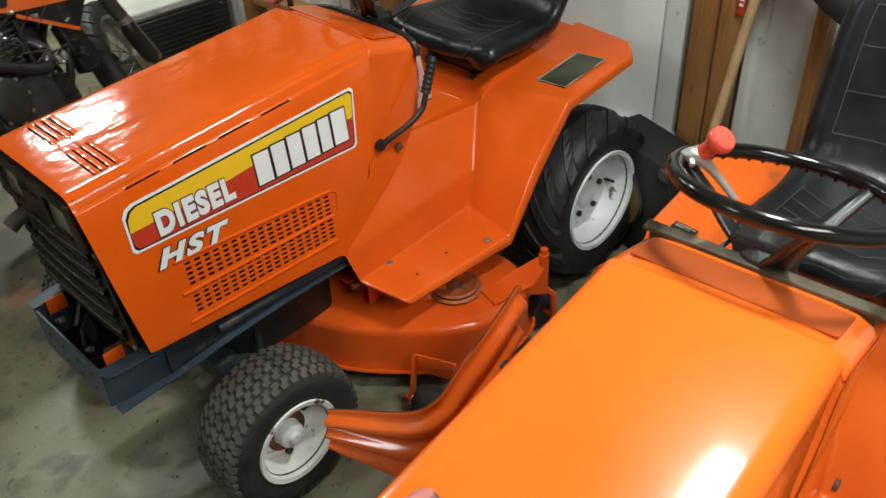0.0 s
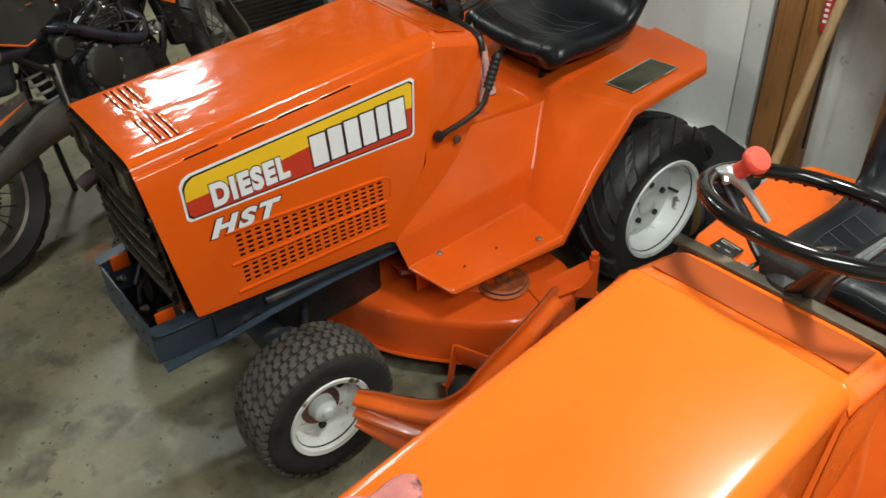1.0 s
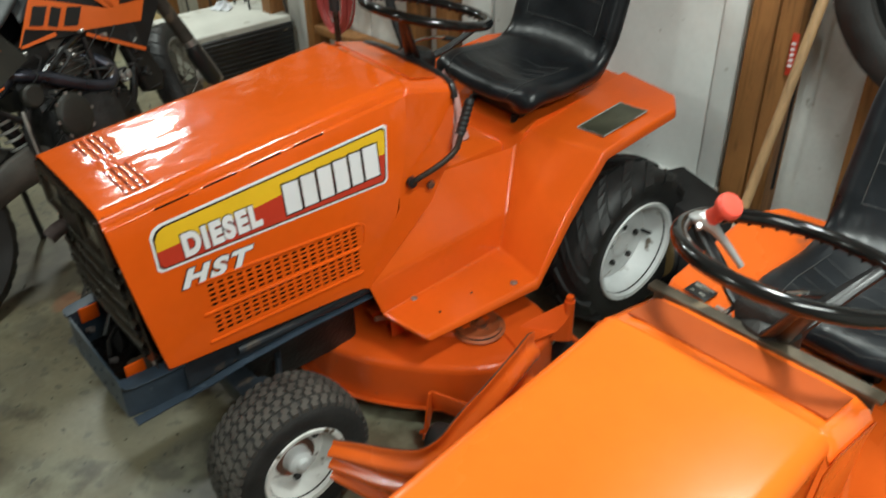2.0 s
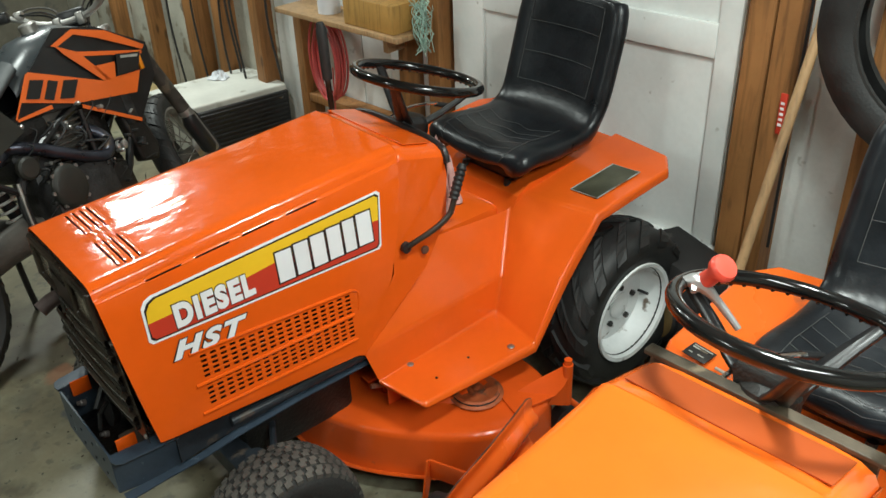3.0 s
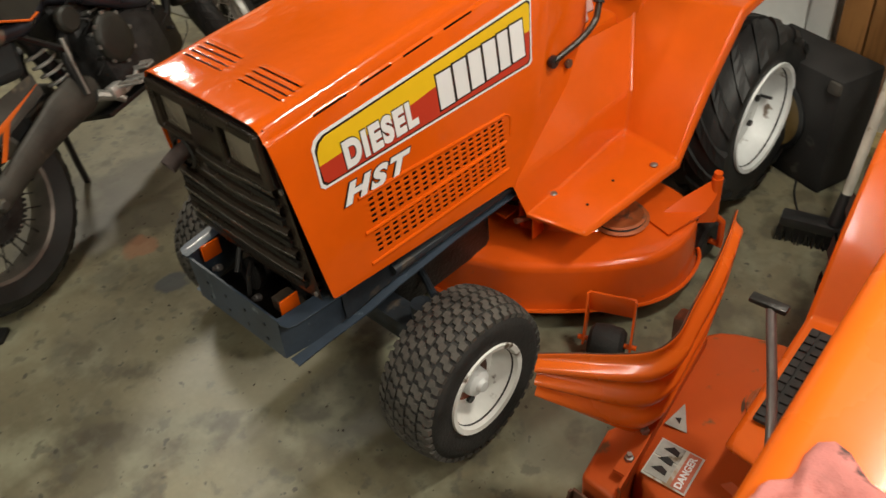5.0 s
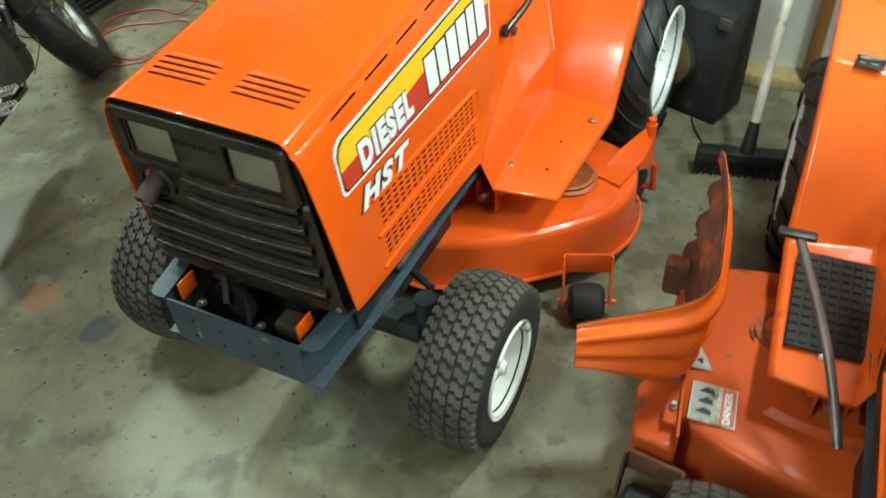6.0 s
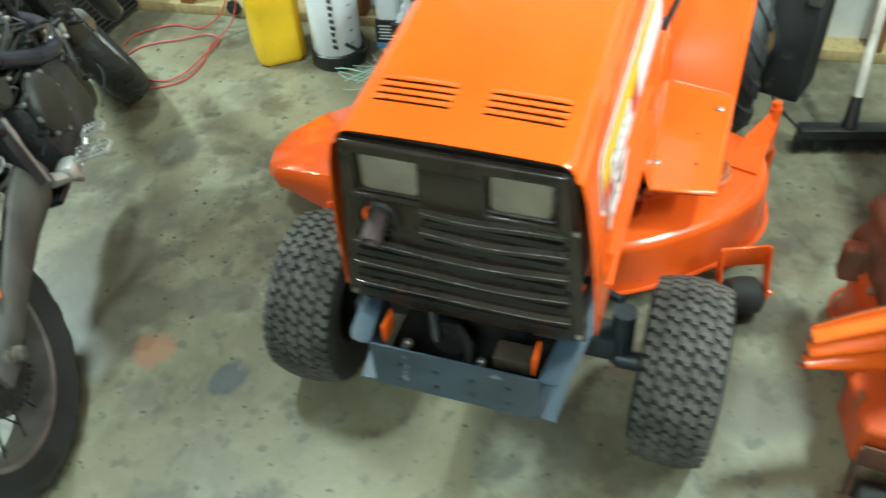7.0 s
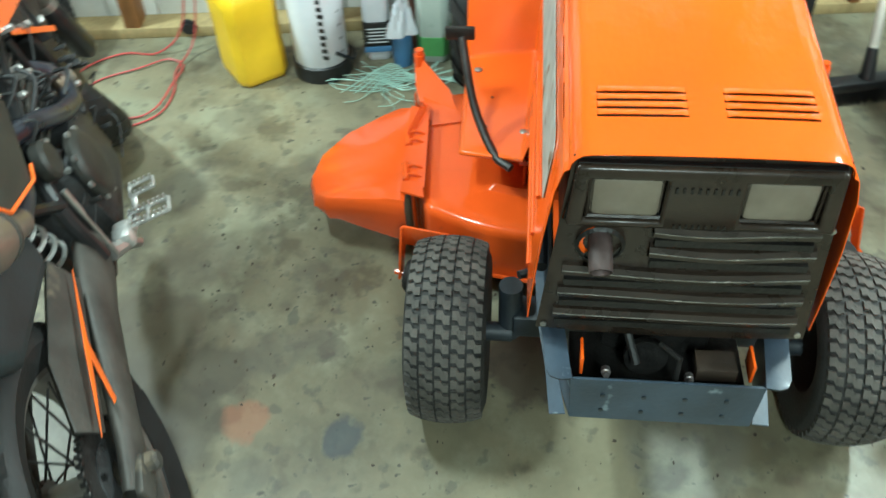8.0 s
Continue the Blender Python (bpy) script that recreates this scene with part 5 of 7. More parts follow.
def board_wood(name, color, knots=True):
    m = material(name, color, 0.6, 0, 0.18, 3.0, 60, 0.1)
    nt = m.node_tree
    n, l = nt.nodes, nt.links
    b = n["Principled BSDF"]
    src = b.inputs["Base Color"].links[0].from_socket
    tc = n.new("ShaderNodeTexCoord")
    info = n.new("ShaderNodeObjectInfo")
    mp = n.new("ShaderNodeMapping")
    mp.inputs["Scale"].default_value = (9, 9, 0.7)
    l.new(tc.outputs["Object"], mp.inputs["Vector"])
    l.new(info.outputs["Random"], mp.inputs["Location"])
    g = n.new("ShaderNodeTexNoise")
    g.inputs["Scale"].default_value, g.inputs["Detail"].default_value, g.inputs["Distortion"].default_value = 5, 5, 1.2
    l.new(mp.outputs["Vector"], g.inputs["Vector"])
    r = n.new("ShaderNodeMapRange")
    r.inputs["From Min"].default_value, r.inputs["From Max"].default_value, r.inputs["To Max"].default_value = 0.48, 0.72, 0.75
    l.new(g.outputs["Fac"], r.inputs["Value"])
    mx = n.new("ShaderNodeMix")
    mx.data_type = "RGBA"
    l.new(r.outputs["Result"], mx.inputs["Factor"])
    l.new(src, mx.inputs["A"])
    mx.inputs["B"].default_value = (*(c * 0.42 for c in color), 1)
    src = mx.outputs["Result"]
    if knots:
        vo = n.new("ShaderNodeTexVoronoi")
        vo.inputs["Scale"].default_value = 3.1
        m2 = n.new("ShaderNodeMapping")
        m2.inputs["Scale"].default_value = (2.4, 2.4, 0.8)
        l.new(tc.outputs["Object"], m2.inputs["Vector"])
        l.new(info.outputs["Random"], m2.inputs["Location"])
        l.new(m2.outputs["Vector"], vo.inputs["Vector"])
        kr = n.new("ShaderNodeMapRange")
        kr.inputs["From Min"].default_value, kr.inputs["From Max"].default_value, kr.inputs["To Max"].default_value = 0.10, 0.05, 0.8
        l.new(vo.outputs["Distance"], kr.inputs["Value"])
        m3 = n.new("ShaderNodeMix")
        m3.data_type = "RGBA"
        l.new(kr.outputs["Result"], m3.inputs["Factor"])
        l.new(src, m3.inputs["A"])
        m3.inputs["B"].default_value = (*(c * 0.28 for c in color), 1)
        src = m3.outputs["Result"]
    l.new(src, b.inputs["Base Color"])
    return m


CONCRETE = floor_material()
STUD_WOOD = board_wood("brown_stud_wood", (0.32, 0.145, 0.045))
SILL_WOOD = board_wood("pale_sill_wood", (0.42, 0.32, 0.15), False)
OLD_WOOD = board_wood("old_handle_wood", (0.40, 0.25, 0.12), False)
WHITEWASH = material("whitewashed_boards", (0.76, 0.78, 0.76), 0.7, 0, 0.14, 3, 60, 0.15, 0, ((0.33, 0.32, 0.28), 13, 0.66))
# stained boards, greyed further to put in the shade at that end
DIM_STAINED_BOARDS = material("stained_shaded_boards", (0.43, 0.42, 0.36), 0.75, 0, 0.3, 3, 60, 0.2, 0, ((0.20, 0.16, 0.11), 7, 0.56))
DOOR_PAINT = material("chalky_white_door_paint", (0.74, 0.76, 0.74), 0.55, 0, 0.10, 3, 50, 0.08, 0, ((0.36, 0.35, 0.31), 20, 0.69))
PLAIN_WALL = material("plain_pale_wall", (0.50, 0.49, 0.45), 0.8, 0, 0.12, 2, 30, 0.1)
# dark base colour makes the far left wall look unlit
DIM_WALL = material("unlit_dark_wall", (0.11, 0.10, 0.075), 0.8, 0, 0.3, 3, 40, 0.15, 0, ((0.05, 0.05, 0.045), 6, 0.55))
CEIL = material("pale_ceiling_board", (0.60, 0.59, 0.55), 0.8, 0, 0.1, 2, 30, 0.1)

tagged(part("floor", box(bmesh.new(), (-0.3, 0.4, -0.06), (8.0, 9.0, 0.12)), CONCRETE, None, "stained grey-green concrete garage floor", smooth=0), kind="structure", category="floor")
tagged(part("ceiling", box(bmesh.new(), (-0.3, 0.4, CEILING + 0.05), (8.0, 9.0, 0.1)), CEIL, None, "pale ceiling boards", smooth=0), kind="structure", category="ceiling")
# wall_left gets the darkened colour in place of real shade
for nm, c, s in (("wall_left", (-0.3, 4.55, CEILING / 2), (8.0, 0.1, CEILING)), ("wall_right", (-0.3, -3.45, CEILING / 2), (8.0, 0.1, CEILING)), ("wall_front", (-3.6, 0.4, CEILING / 2), (0.1, 8.2, CEILING))):
    tagged(part(nm, box(bmesh.new(), c, s), DIM_WALL if nm == "wall_left" else PLAIN_WALL, None, "far board wall, coloured dark to look unlit" if nm == "wall_left" else "plain pale garage wall", smooth=0), kind="structure", category="wall")

# The stud wall stands a little askew behind the tractors. Its own frame: x out of the wall into the room, y along it, z up.
WALL = pose(1.89, 0, 0, 0, 0, 5.6) @ pose(0, 0, 0, 0, 0, 180)


def on_wall(out, along, z):
    """A place by the stud wall: metres out of the stud faces, along it (to the motorcycle's side), up."""
    return WALL @ Vector((out, -along, z))


back = tagged(new("wall_back"), "open stud wall with whitewashed sheathing boards", "wall", "", "structure")
back.matrix_world = WALL
y = -2.6
k = 0
random.seed(5)
while y < 4.6:
    w = random.choice((0.19, 0.24, 0.28))
    if not -0.50 < y + w / 2 < 0.74:
        part("board", box(bmesh.new(), (-0.105 + random.uniform(-0.003, 0.003), -(y + w / 2), CEILING / 2), (0.02, w - 0.005, CEILING), edge=0.002), DIM_STAINED_BOARDS if y > 1.9 else WHITEWASH, back)
    y += w
part("board", box(bmesh.new(), (-0.105, -0.12, 2.32), (0.02, 1.3, 0.46)), WHITEWASH, back)
STUDS = [(-0.550, 0.085, 0), (-0.632, 0.072, 0), (-0.905, 0.045, 0), (-1.36, 0.045, 0), (-1.80, 0.045, 0), (1.005, 0.06, 0), (0.82, 0.07, 0), (1.735, 0.06, 0),
         (2.095, 0.075, 0), (2.44, 0.085, 0), (2.72, 0.12, 0), (3.2, 0.05, 0), (3.65, 0.05, 0)]
for c, w, _ in STUDS:
    part("stud", box(bmesh.new(), (-0.0475, -c, CEILING / 2 + 0.02), (0.095, w - 0.003, CEILING - 0.04), edge=0.003), STUD_WOOD, back, "brown knotty timber stud")
part("blocking", box(bmesh.new(), (-0.045, -1.37, 0.40), (0.09, 0.66, 0.04), edge=0.003), STUD_WOOD, back, "short timber brace between studs")
for a, b in ((0.76, 4.5), (-2.6, -0.53)):
    part("sill_plate", box(bmesh.new(), (-0.047, -(a + b) / 2, 0.021), (0.10, b - a, 0.042), edge=0.003), SILL_WOOD, back, "pale rough sill timber")
part("ledge", box(bmesh.new(), (-0.05, -0.12, 0.17), (0.05, 1.26, 0.34)), WHITEWASH, back)

# the wide panelled door, shut, in its opening
door = tagged(new("door_1"), "wide chalky white panelled wooden door, shut", "door", "", "structure")
door.matrix_world = WALL
part("door_leaf", box(bmesh.new(), (-0.075, -0.135, 1.20), (0.028, 1.22, 1.72), edge=0.002), DOOR_PAINT, door, "flat white door leaf", smooth=0)
for yc, w in ((-0.435, 0.075), (0.665, 0.16), (0.10, 0.10)):
    part("stile", box(bmesh.new(), (-0.053, -yc, 1.20), (0.018, w, 1.72), edge=0.004), DOOR_PAINT, door, "raised white stile")
for zc, h in ((1.06, 0.11), (1.34, 0.05), (1.62, 0.05), (1.95, 0.12)):
    for ya, yb in ((-0.3975, 0.05), (0.15, 0.585)):
        part("rail", box(bmesh.new(), (-0.053, -(ya + yb) / 2, zc), (0.018, yb - ya, h), edge=0.004), DOOR_PAINT, door, "raised white rail")

# every lamp gets a housing, the added fill lamps too
for lx, ly, turn, ll, lw, watts in LAMPS:
    f = thing("ceiling_or_fill_light", "unseen white ceiling light, inferred shop light or added fill", "lamp", pose(lx, ly, CEILING, 0, 0, turn), "shop lights")
    part("housing", prism(bmesh.new(), [(-0.11, -0.085), (-0.07, 0), (0.07, 0), (0.11, -0.085), (0.10, -0.085), (0.0, -0.03), (-0.10, -0.085)], -ll / 2, ll / 2, "x"), WHITE_DECAL, f, "white folded reflector", smooth=0)


# ---- the two tractors ----
SHOWN, shown_deck = tractor("garden_tractor", "freshly painted orange diesel garden tractor with black seat, parked on concrete", None, ORANGE, ORANGE_DECK, ORANGE, False, "garden tractors")
SECOND, second_deck = tractor("garden_tractor", "older faded orange garden tractor with tipped-up mower guard, parked alongside", pose(-0.323, -1.436, 0, 0, 0, 4), ORANGE_OLD, ORANGE_WORN, ORANGE_PANEL, True, "garden tractors")


# ---- decals on the second tractor's deck ----
def flat_plate(name, pts, z, mat, parent, label="", h=0.0015):
    return part(name, prism(bmesh.new(), pts, z, z + h), mat, parent, label, smooth=0)


DECAL_OLD = material("worn_white_decal", (0.50, 0.49, 0.44), 0.5, 0, 0.15, 18, 90, 0.05, 0, ((0.30, 0.20, 0.12), 20, 0.60))
DECAL_RED = material("faded_red_decal", (0.52, 0.13, 0.07), 0.5, 0, 0.12, 16, 80, 0.05)
dec = flat_plate("warning_decal", [(0.632, 0.402), (0.735, 0.408), (0.735, 0.505), (0.632, 0.500)], 0.2225, DECAL_OLD, second_deck, "worn white warning decal with a red strip")
flat_plate("decal_panel", [(0.637, 0.445), (0.685, 0.447), (0.685, 0.500), (0.637, 0.497)], 0.2242, GREY_DECAL, dec)
flat_plate("decal_panel", [(0.690, 0.447), (0.731, 0.449), (0.731, 0.501), (0.690, 0.500)], 0.2242, GREY_DECAL, dec)
flat_plate("red_strip", [(0.636, 0.406), (0.731, 0.412), (0.731, 0.440), (0.636, 0.436)], 0.2242, DECAL_RED, dec)
letters("DANGER", 0.021, WHITE_DECAL, pose(0.680, 0.4235, 0.2268, 0, 0, 3), dec, "white warning lettering", bold=0.0006)
for k in range(3):
    flat_plate("pictogram", [(0.650 + 0.028 * k, 0.455), (0.662 + 0.028 * k, 0.456), (0.668 + 0.028 * k, 0.472), (0.654 + 0.028 * k, 0.488)], 0.2260, BLACK_DECAL, dec)
tri_ = flat_plate("triangle_decal", [(0.775, 0.470), (0.845, 0.510), (0.770, 0.520)], 0.2230, GREY_DECAL, second_deck, "worn silver triangular decal")
flat_plate("pictogram", [(0.787, 0.493), (0.803, 0.497), (0.796, 0.508)], 0.2248, BLACK_DECAL, tri_)
dash = flat_plate("dash_decal", [(1.06, 0.225), (1.13, 0.215), (1.13, 0.265), (1.06, 0.275)], 0.0, BLACK_DECAL, SECOND, "black dash label with white marks")
dash.matrix_local = pose(0.27, -0.02, 0.605, 0, 0, 0)
for k in range(3):
    flat_plate("label_bar", [(1.068 + 0.02 * k, 0.232 + 0.008 * (k % 2)), (1.082 + 0.02 * k, 0.230 + 0.008 * (k % 2)), (1.082 + 0.02 * k, 0.237 + 0.008 * (k % 2)), (1.068 + 0.02 * k, 0.239 + 0.008 * (k % 2))], 0.0016, WHITE_DECAL, dash)


# ---- rags ----
def crumpled(seed, r, h, lobes):
    rnd = random.Random(seed)
    ph = [rnd.uniform(0, math.tau) for _ in range(8)]
    rows = []
    for i in range(15):
        t = i / 14
        row = []
        for k in range(40):
            a = k * math.tau / 40
            fold = math.sin(lobes * a + ph[0]) * 0.16 + math.sin((lobes + 3) * a + ph[1] + 4 * t) * 0.10 + math.sin(2 * a + ph[2]) * 0.12
            rr = r * t * (1 + fold * t)
            z = h * (1 - t ** 1.6) * (1 + 0.35 * math.sin(3 * a + ph[3] + 5 * t)) + 0.22 * h * math.sin(6 * a + ph[4] + 9 * t) * math.sin(math.pi * t) + 0.12 * h * math.sin(11 * a + ph[5] - 14 * t) * math.sin(math.pi * t)
            row.append((rr * math.cos(a), rr * math.sin(a), max(0.0, z) + 0.002))
        rows.append(row + row[:1])
    bm = grid(rows)
    bmesh.ops.remove_doubles(bm, verts=bm.verts[:], dist=1e-4)
    return bm


RAG = material("dirty_pink_shop_rag", (0.56, 0.19, 0.17), 0.9, 0, 0.2, 12, 260, 0.35, 0, ((0.06, 0.04, 0.04), 16, 0.62))
PALE_PINK = material("pale_pink_matt", (0.62, 0.36, 0.33), 0.9, 0, 0.12, 10, 240, 0.3)
rag = tagged(part("shop_rag", crumpled(3, 0.112, 0.034, 4), RAG, None, "crumpled dirty pink shop rag on the tractor hood", smooth=60, thick=0.003), category="rag")
rag.matrix_world = pose(-0.132, -1.316, 0.9455, 0, -4, 20) @ Matrix.Diagonal((0.76, 0.76, 0.62, 1))
# pale pink crumpled piece, stretched upright into a strip
rag = tagged(part("cloth", crumpled(9, 0.10, 0.05, 4), PALE_PINK, None, "upright pale pink crumpled piece under the tractor seat", smooth=60, thick=0.003), category="rag")
rag.matrix_world = pose(1.05, -0.125, 0.715, 0, -4, 0) @ Matrix.Diagonal((0.55, 0.5, 3.4, 1))


# ---- motorcycle: x forward from the rear axle, its right side is -y ----
MOTO_ORANGE = material("orange_bike_plastic", (0.78, 0.14, 0.015), 0.32, 0, 0.06, 8, 60, 0.02, 0.2)
AMBER = material("amber_reflector_plastic", (0.80, 0.26, 0.01), 0.25, 0, 0.05)
MOTO_BLACK = material("black_bike_plastic", (0.013, 0.013, 0.014), 0.33, 0, 0.3, 10, 120, 0.05)
MOTO_GREY = material("dusty_dark_grey_metal", (0.062, 0.056, 0.048), 0.55, 0.2, 0.25, 12, 90, 0.12, 0, ((0.17, 0.14, 0.10), 10, 0.62))
MOTO_SLATE = material("dusty_slate_plastic", (0.020, 0.027, 0.030), 0.6, 0, 0.3, 9, 90, 0.08)
MOTO_ALU = material("dull_aluminium", (0.36, 0.35, 0.33), 0.4, 0.8, 0.2, 14, 80, 0.1)
MOTO_PIPE = material("blued_exhaust_steel", (0.07, 0.075, 0.10), 0.3, 0.7, 0.3, 9, 60, 0.06, 0, ((0.18, 0.13, 0.09), 9, 0.58))
MOTO_MUFF = material("titanium_muffler", (0.36, 0.31, 0.27), 0.35, 0.85, 0.15, 9, 60, 0.05)
MOTO_ENGINE = material("dark_engine_castings", (0.045, 0.045, 0.046), 0.5, 0.4, 0.35, 14, 90, 0.25)
COVER = material("bronze_engine_cover", (0.022, 0.021, 0.017), 0.5, 0.1, 0.2, 10, 70, 0.1)
RIM_DARK = material("dull_grey_rim", (0.22, 0.20, 0.18), 0.4, 0.6, 0.2, 12, 60, 0.05)
SPRING = material("white_spring_paint", (0.62, 0.62, 0.60), 0.4, 0, 0.08, 9, 60, 0.03)
PEG_STEEL = material("bright_worn_steel", (0.48, 0.47, 0.45), 0.3, 0.55, 0.25, 30, 120, 0.15)
SEAT_GREY = material("dusty_blue_grey_vinyl", (0.050, 0.056, 0.058), 0.5, 0, 0.2, 9, 60, 0.06)
MOTO_PANEL = material("dusty_olive_black_plastic", (0.020, 0.0185, 0.014), 0.42, 0, 0.3, 9, 90, 0.05)
MOTO_TANK = material("slate_grey_tank_plastic", (0.045, 0.053, 0.058), 0.28, 0, 0.2, 9, 60, 0.03)
LEAN = -16
bx, by = -0.3 + 0.08 * 0.907, 0.93 + 0.08 * 0.42
moto = thing("motorcycle", "orange and black supermoto motorcycle leaning on its stand", "motorcycle", pose(bx, by, 0, 0, 0, 22) @ pose(0, 0, 0, LEAN, 0, 0))


def spoke_wheel(name, m, R, half, rim, rim_mat, knobbly, disc):
    w = part(name, lathe(bmesh.new(), [(rim - 0.012, -half * 0.62), (rim + 0.004, -half * 0.70), (rim + 0.006, -half * 0.60), (rim - 0.006, -half * 0.3), (rim - 0.006, half * 0.3), (rim + 0.006, half * 0.60),
             (rim + 0.004, half * 0.70), (rim - 0.012, half * 0.62), (rim - 0.022, half * 0.25), (rim - 0.022, -half * 0.25)], 48, closed=True), rim_mat, moto, "spoked wheel with a dull metal rim")
    w.matrix_local = m
    prof = []
    for k in range(11):
        a = math.pi * k / 10 - math.pi / 2
        prof.append((rim + (R - rim) * math.cos(a) ** 0.55 if 0 < k < 10 else rim, half * math.copysign(abs(math.sin(a)) ** 0.8, math.sin(a)) * (1 if 0 < k < 10 else 0.72)))
    part("tyre", lathe(bmesh.new(), prof + [(rim - 0.004, half * 0.5), (rim - 0.004, -half * 0.5)], 56, closed=True), RUBBER_DARK, w, "black rubber tyre")
    bm = bmesh.new()
    n = 26
    for i in range(n):
        for s in (-1, 1):
            a = (i + (0.5 if s > 0 else 0)) * math.tau / n
            rows = []
            for q in range(5):
                u = s * half * (0.08 + 0.19 * q)
                r = rim + (R - rim) * max(0.02, math.cos(math.asin(min(0.99, (abs(u) / half) ** 1.25)))) ** 0.55
                aa = a + q * 0.035
                d = 0.085 - 0.006 * q
                rows.append([(rr * math.cos(t), rr * math.sin(t), u) for rr, t in ((r - 0.004, aa - d), (r + 0.004, aa - d * 0.9), (r + 0.004, aa + d * 0.9), (r - 0.004, aa + d))])
            g = [[bm.verts.new(p) for p in row] for row in rows]
            for u_, v_ in zip(g, g[1:]):
                for q in range(3):
                    bm.faces.new((u_[q], u_[q + 1], v_[q + 1], v_[q]))
    tagged(part("tread", bm, RUBBER if knobbly else RUBBER_DARK, w, "tread blocks cut by slanting grooves", smooth=0), kind="stuff")
    bm = bmesh.new()
    lathe(bm, [(0.0, -0.075), (0.030, -0.075), (0.052, -0.055), (0.034, -0.045), (0.030, 0.0), (0.034, 0.045), (0.052, 0.055), (0.030, 0.075), (0.0, 0.075)], 24)
    part("hub", bm, MOTO_ALU, w, "dull aluminium hub")
    for k in range(32):
        a = k * math.tau / 32
        s = 1 if k % 2 else -1
        b = a + (0.42 if (k // 2) % 2 else -0.42)
        part("spoke", tube(bmesh.new(), [(0.046 * math.cos(b), 0.046 * math.sin(b), s * 0.05), ((rim - 0.014) * math.cos(a), (rim - 0.014) * math.sin(a), s * 0.012)], 0.0026, 5), DARK_STEEL if knobbly else MOTO_ALU, w, smooth=0)
    R1, teeth, zz = disc
    pts = []
    for k in range(teeth * 2):
        a = k * math.tau / (teeth * 2)
        r = R1 if k % 2 else R1 - 0.004
        pts.append((r * math.cos(a), r * math.sin(a)))
    part("disc", prism(bmesh.new(), pts, zz - 0.003, zz + 0.003), DARK_STEEL, w, "dark toothed disc", smooth=0)
    part("disc_carrier", lathe(bmesh.new(), [(R1 * 0.62, zz - 0.006), (R1 * 0.62, zz + 0.006), (0.03, zz + 0.010), (0.03, zz - 0.010)], 24, closed=True), MOTO_ENGINE, w)
    for k in range(44):
        if not knobbly:
            break
        part("chain_link", box(bmesh.new(), (0, 0, 0), (0.012, 0.010, 0.014), pose(0, 0, 0, 0, 0, k * 360 / 44) @ pose(R1 + 0.001, 0, zz), 0.0025), GREASE_OR_SHADE if k % 2 else DARK_STEEL, w, smooth=0)
    for k in range(6):
        b = k * math.tau / 6
        part("disc_bolt", lathe(bmesh.new(), [(0.007, zz), (0.007, zz + 0.012), (0.0, zz + 0.012)], 6, pose(R1 * 0.55 * math.cos(b), R1 * 0.55 * math.sin(b), 0)), DARK_STEEL, w)
    return w


STEER = pose(1.48, 0.125, 0.338) @ pose(0, 0, 0, 0, -26, 0) @ pose(0, 0, 0, 0, 0, 32) @ pose(0, 0, 0, 0, 26, 0)
# local z of a wheel points to the bike's right
spoke_wheel("rear_wheel", pose(0, 0, 0.325, 90, 0, 0), 0.325, 0.078, 0.236, RIM_DARK, True, (0.115, 40, 0.072))
spoke_wheel("front_wheel", STEER @ pose(0, 0, 0, 90, 0, 0), 0.302, 0.06, 0.228, MOTO_ALU, False, (0.12, 30, -0.062))
for s in (-1, 1):
    bm = bmesh.new()
    rows = []
    for x, z, w, h in ((-0.06, 0.325, 0.018, 0.032), (0.03, 0.332, 0.022, 0.040), (0.18, 0.375, 0.022, 0.045), (0.36, 0.415, 0.026, 0.062), (0.47, 0.425, 0.028, 0.068), (0.53, 0.42, 0.02, 0.04)):
        y = s * (0.108 if x < 0.3 else 0.10)
        rows.append([(x, y + w * math.cos(a), z + h * math.sin(a)) for a in (k * math.tau / 14 for k in range(15))])
    b = grid(rows)
    bmesh.ops.remove_doubles(b, verts=b.verts[:], dist=1e-5)
    part("swingarm", b, MOTO_GREY, moto, "dusty dark grey swingarm", smooth=50)
    part("axle_block", box(bmesh.new(), (-0.03, s * 0.128, 0.325), (0.085, 0.018, 0.05), edge=0.006), MOTO_GREY, moto)
    part("axle_nut", lathe(bmesh.new(), [(0.02, 0), (0.02, 0.018), (0.012, 0.024), (0.0, 0.024)], 6, pose(0, s * 0.135, 0.325, -90 * s, 0, 0)), MOTO_GREY, moto)
part("chain_guard", sheet([(0.36, -0.09, 0.56), (0.34, -0.118, 0.50), (0.02, -0.118, 0.43), (0.0, -0.10, 0.485), (0.12, -0.09, 0.545)], [(0, 1, 2, 3, 4)]), MOTO_GREY, moto, "grey rear mudguard bracket", thick=0.012, bevel=0.004)
cg = sheet([(0.335, -0.126, 0.535), (0.16, -0.128, 0.502), (-0.01, -0.128, 0.455), (0.10, -0.128, 0.472), (0.150, -0.128, 0.484), (0.085, -0.130, 0.415), (0.100, -0.130, 0.410), (0.182, -0.128, 0.492)], [(0, 1, 4, 7), (1, 2, 3, 4), (4, 5, 6, 7)])
part("orange_stripe", cg, MOTO_ORANGE, moto, "orange forked stripe", thick=0.003)
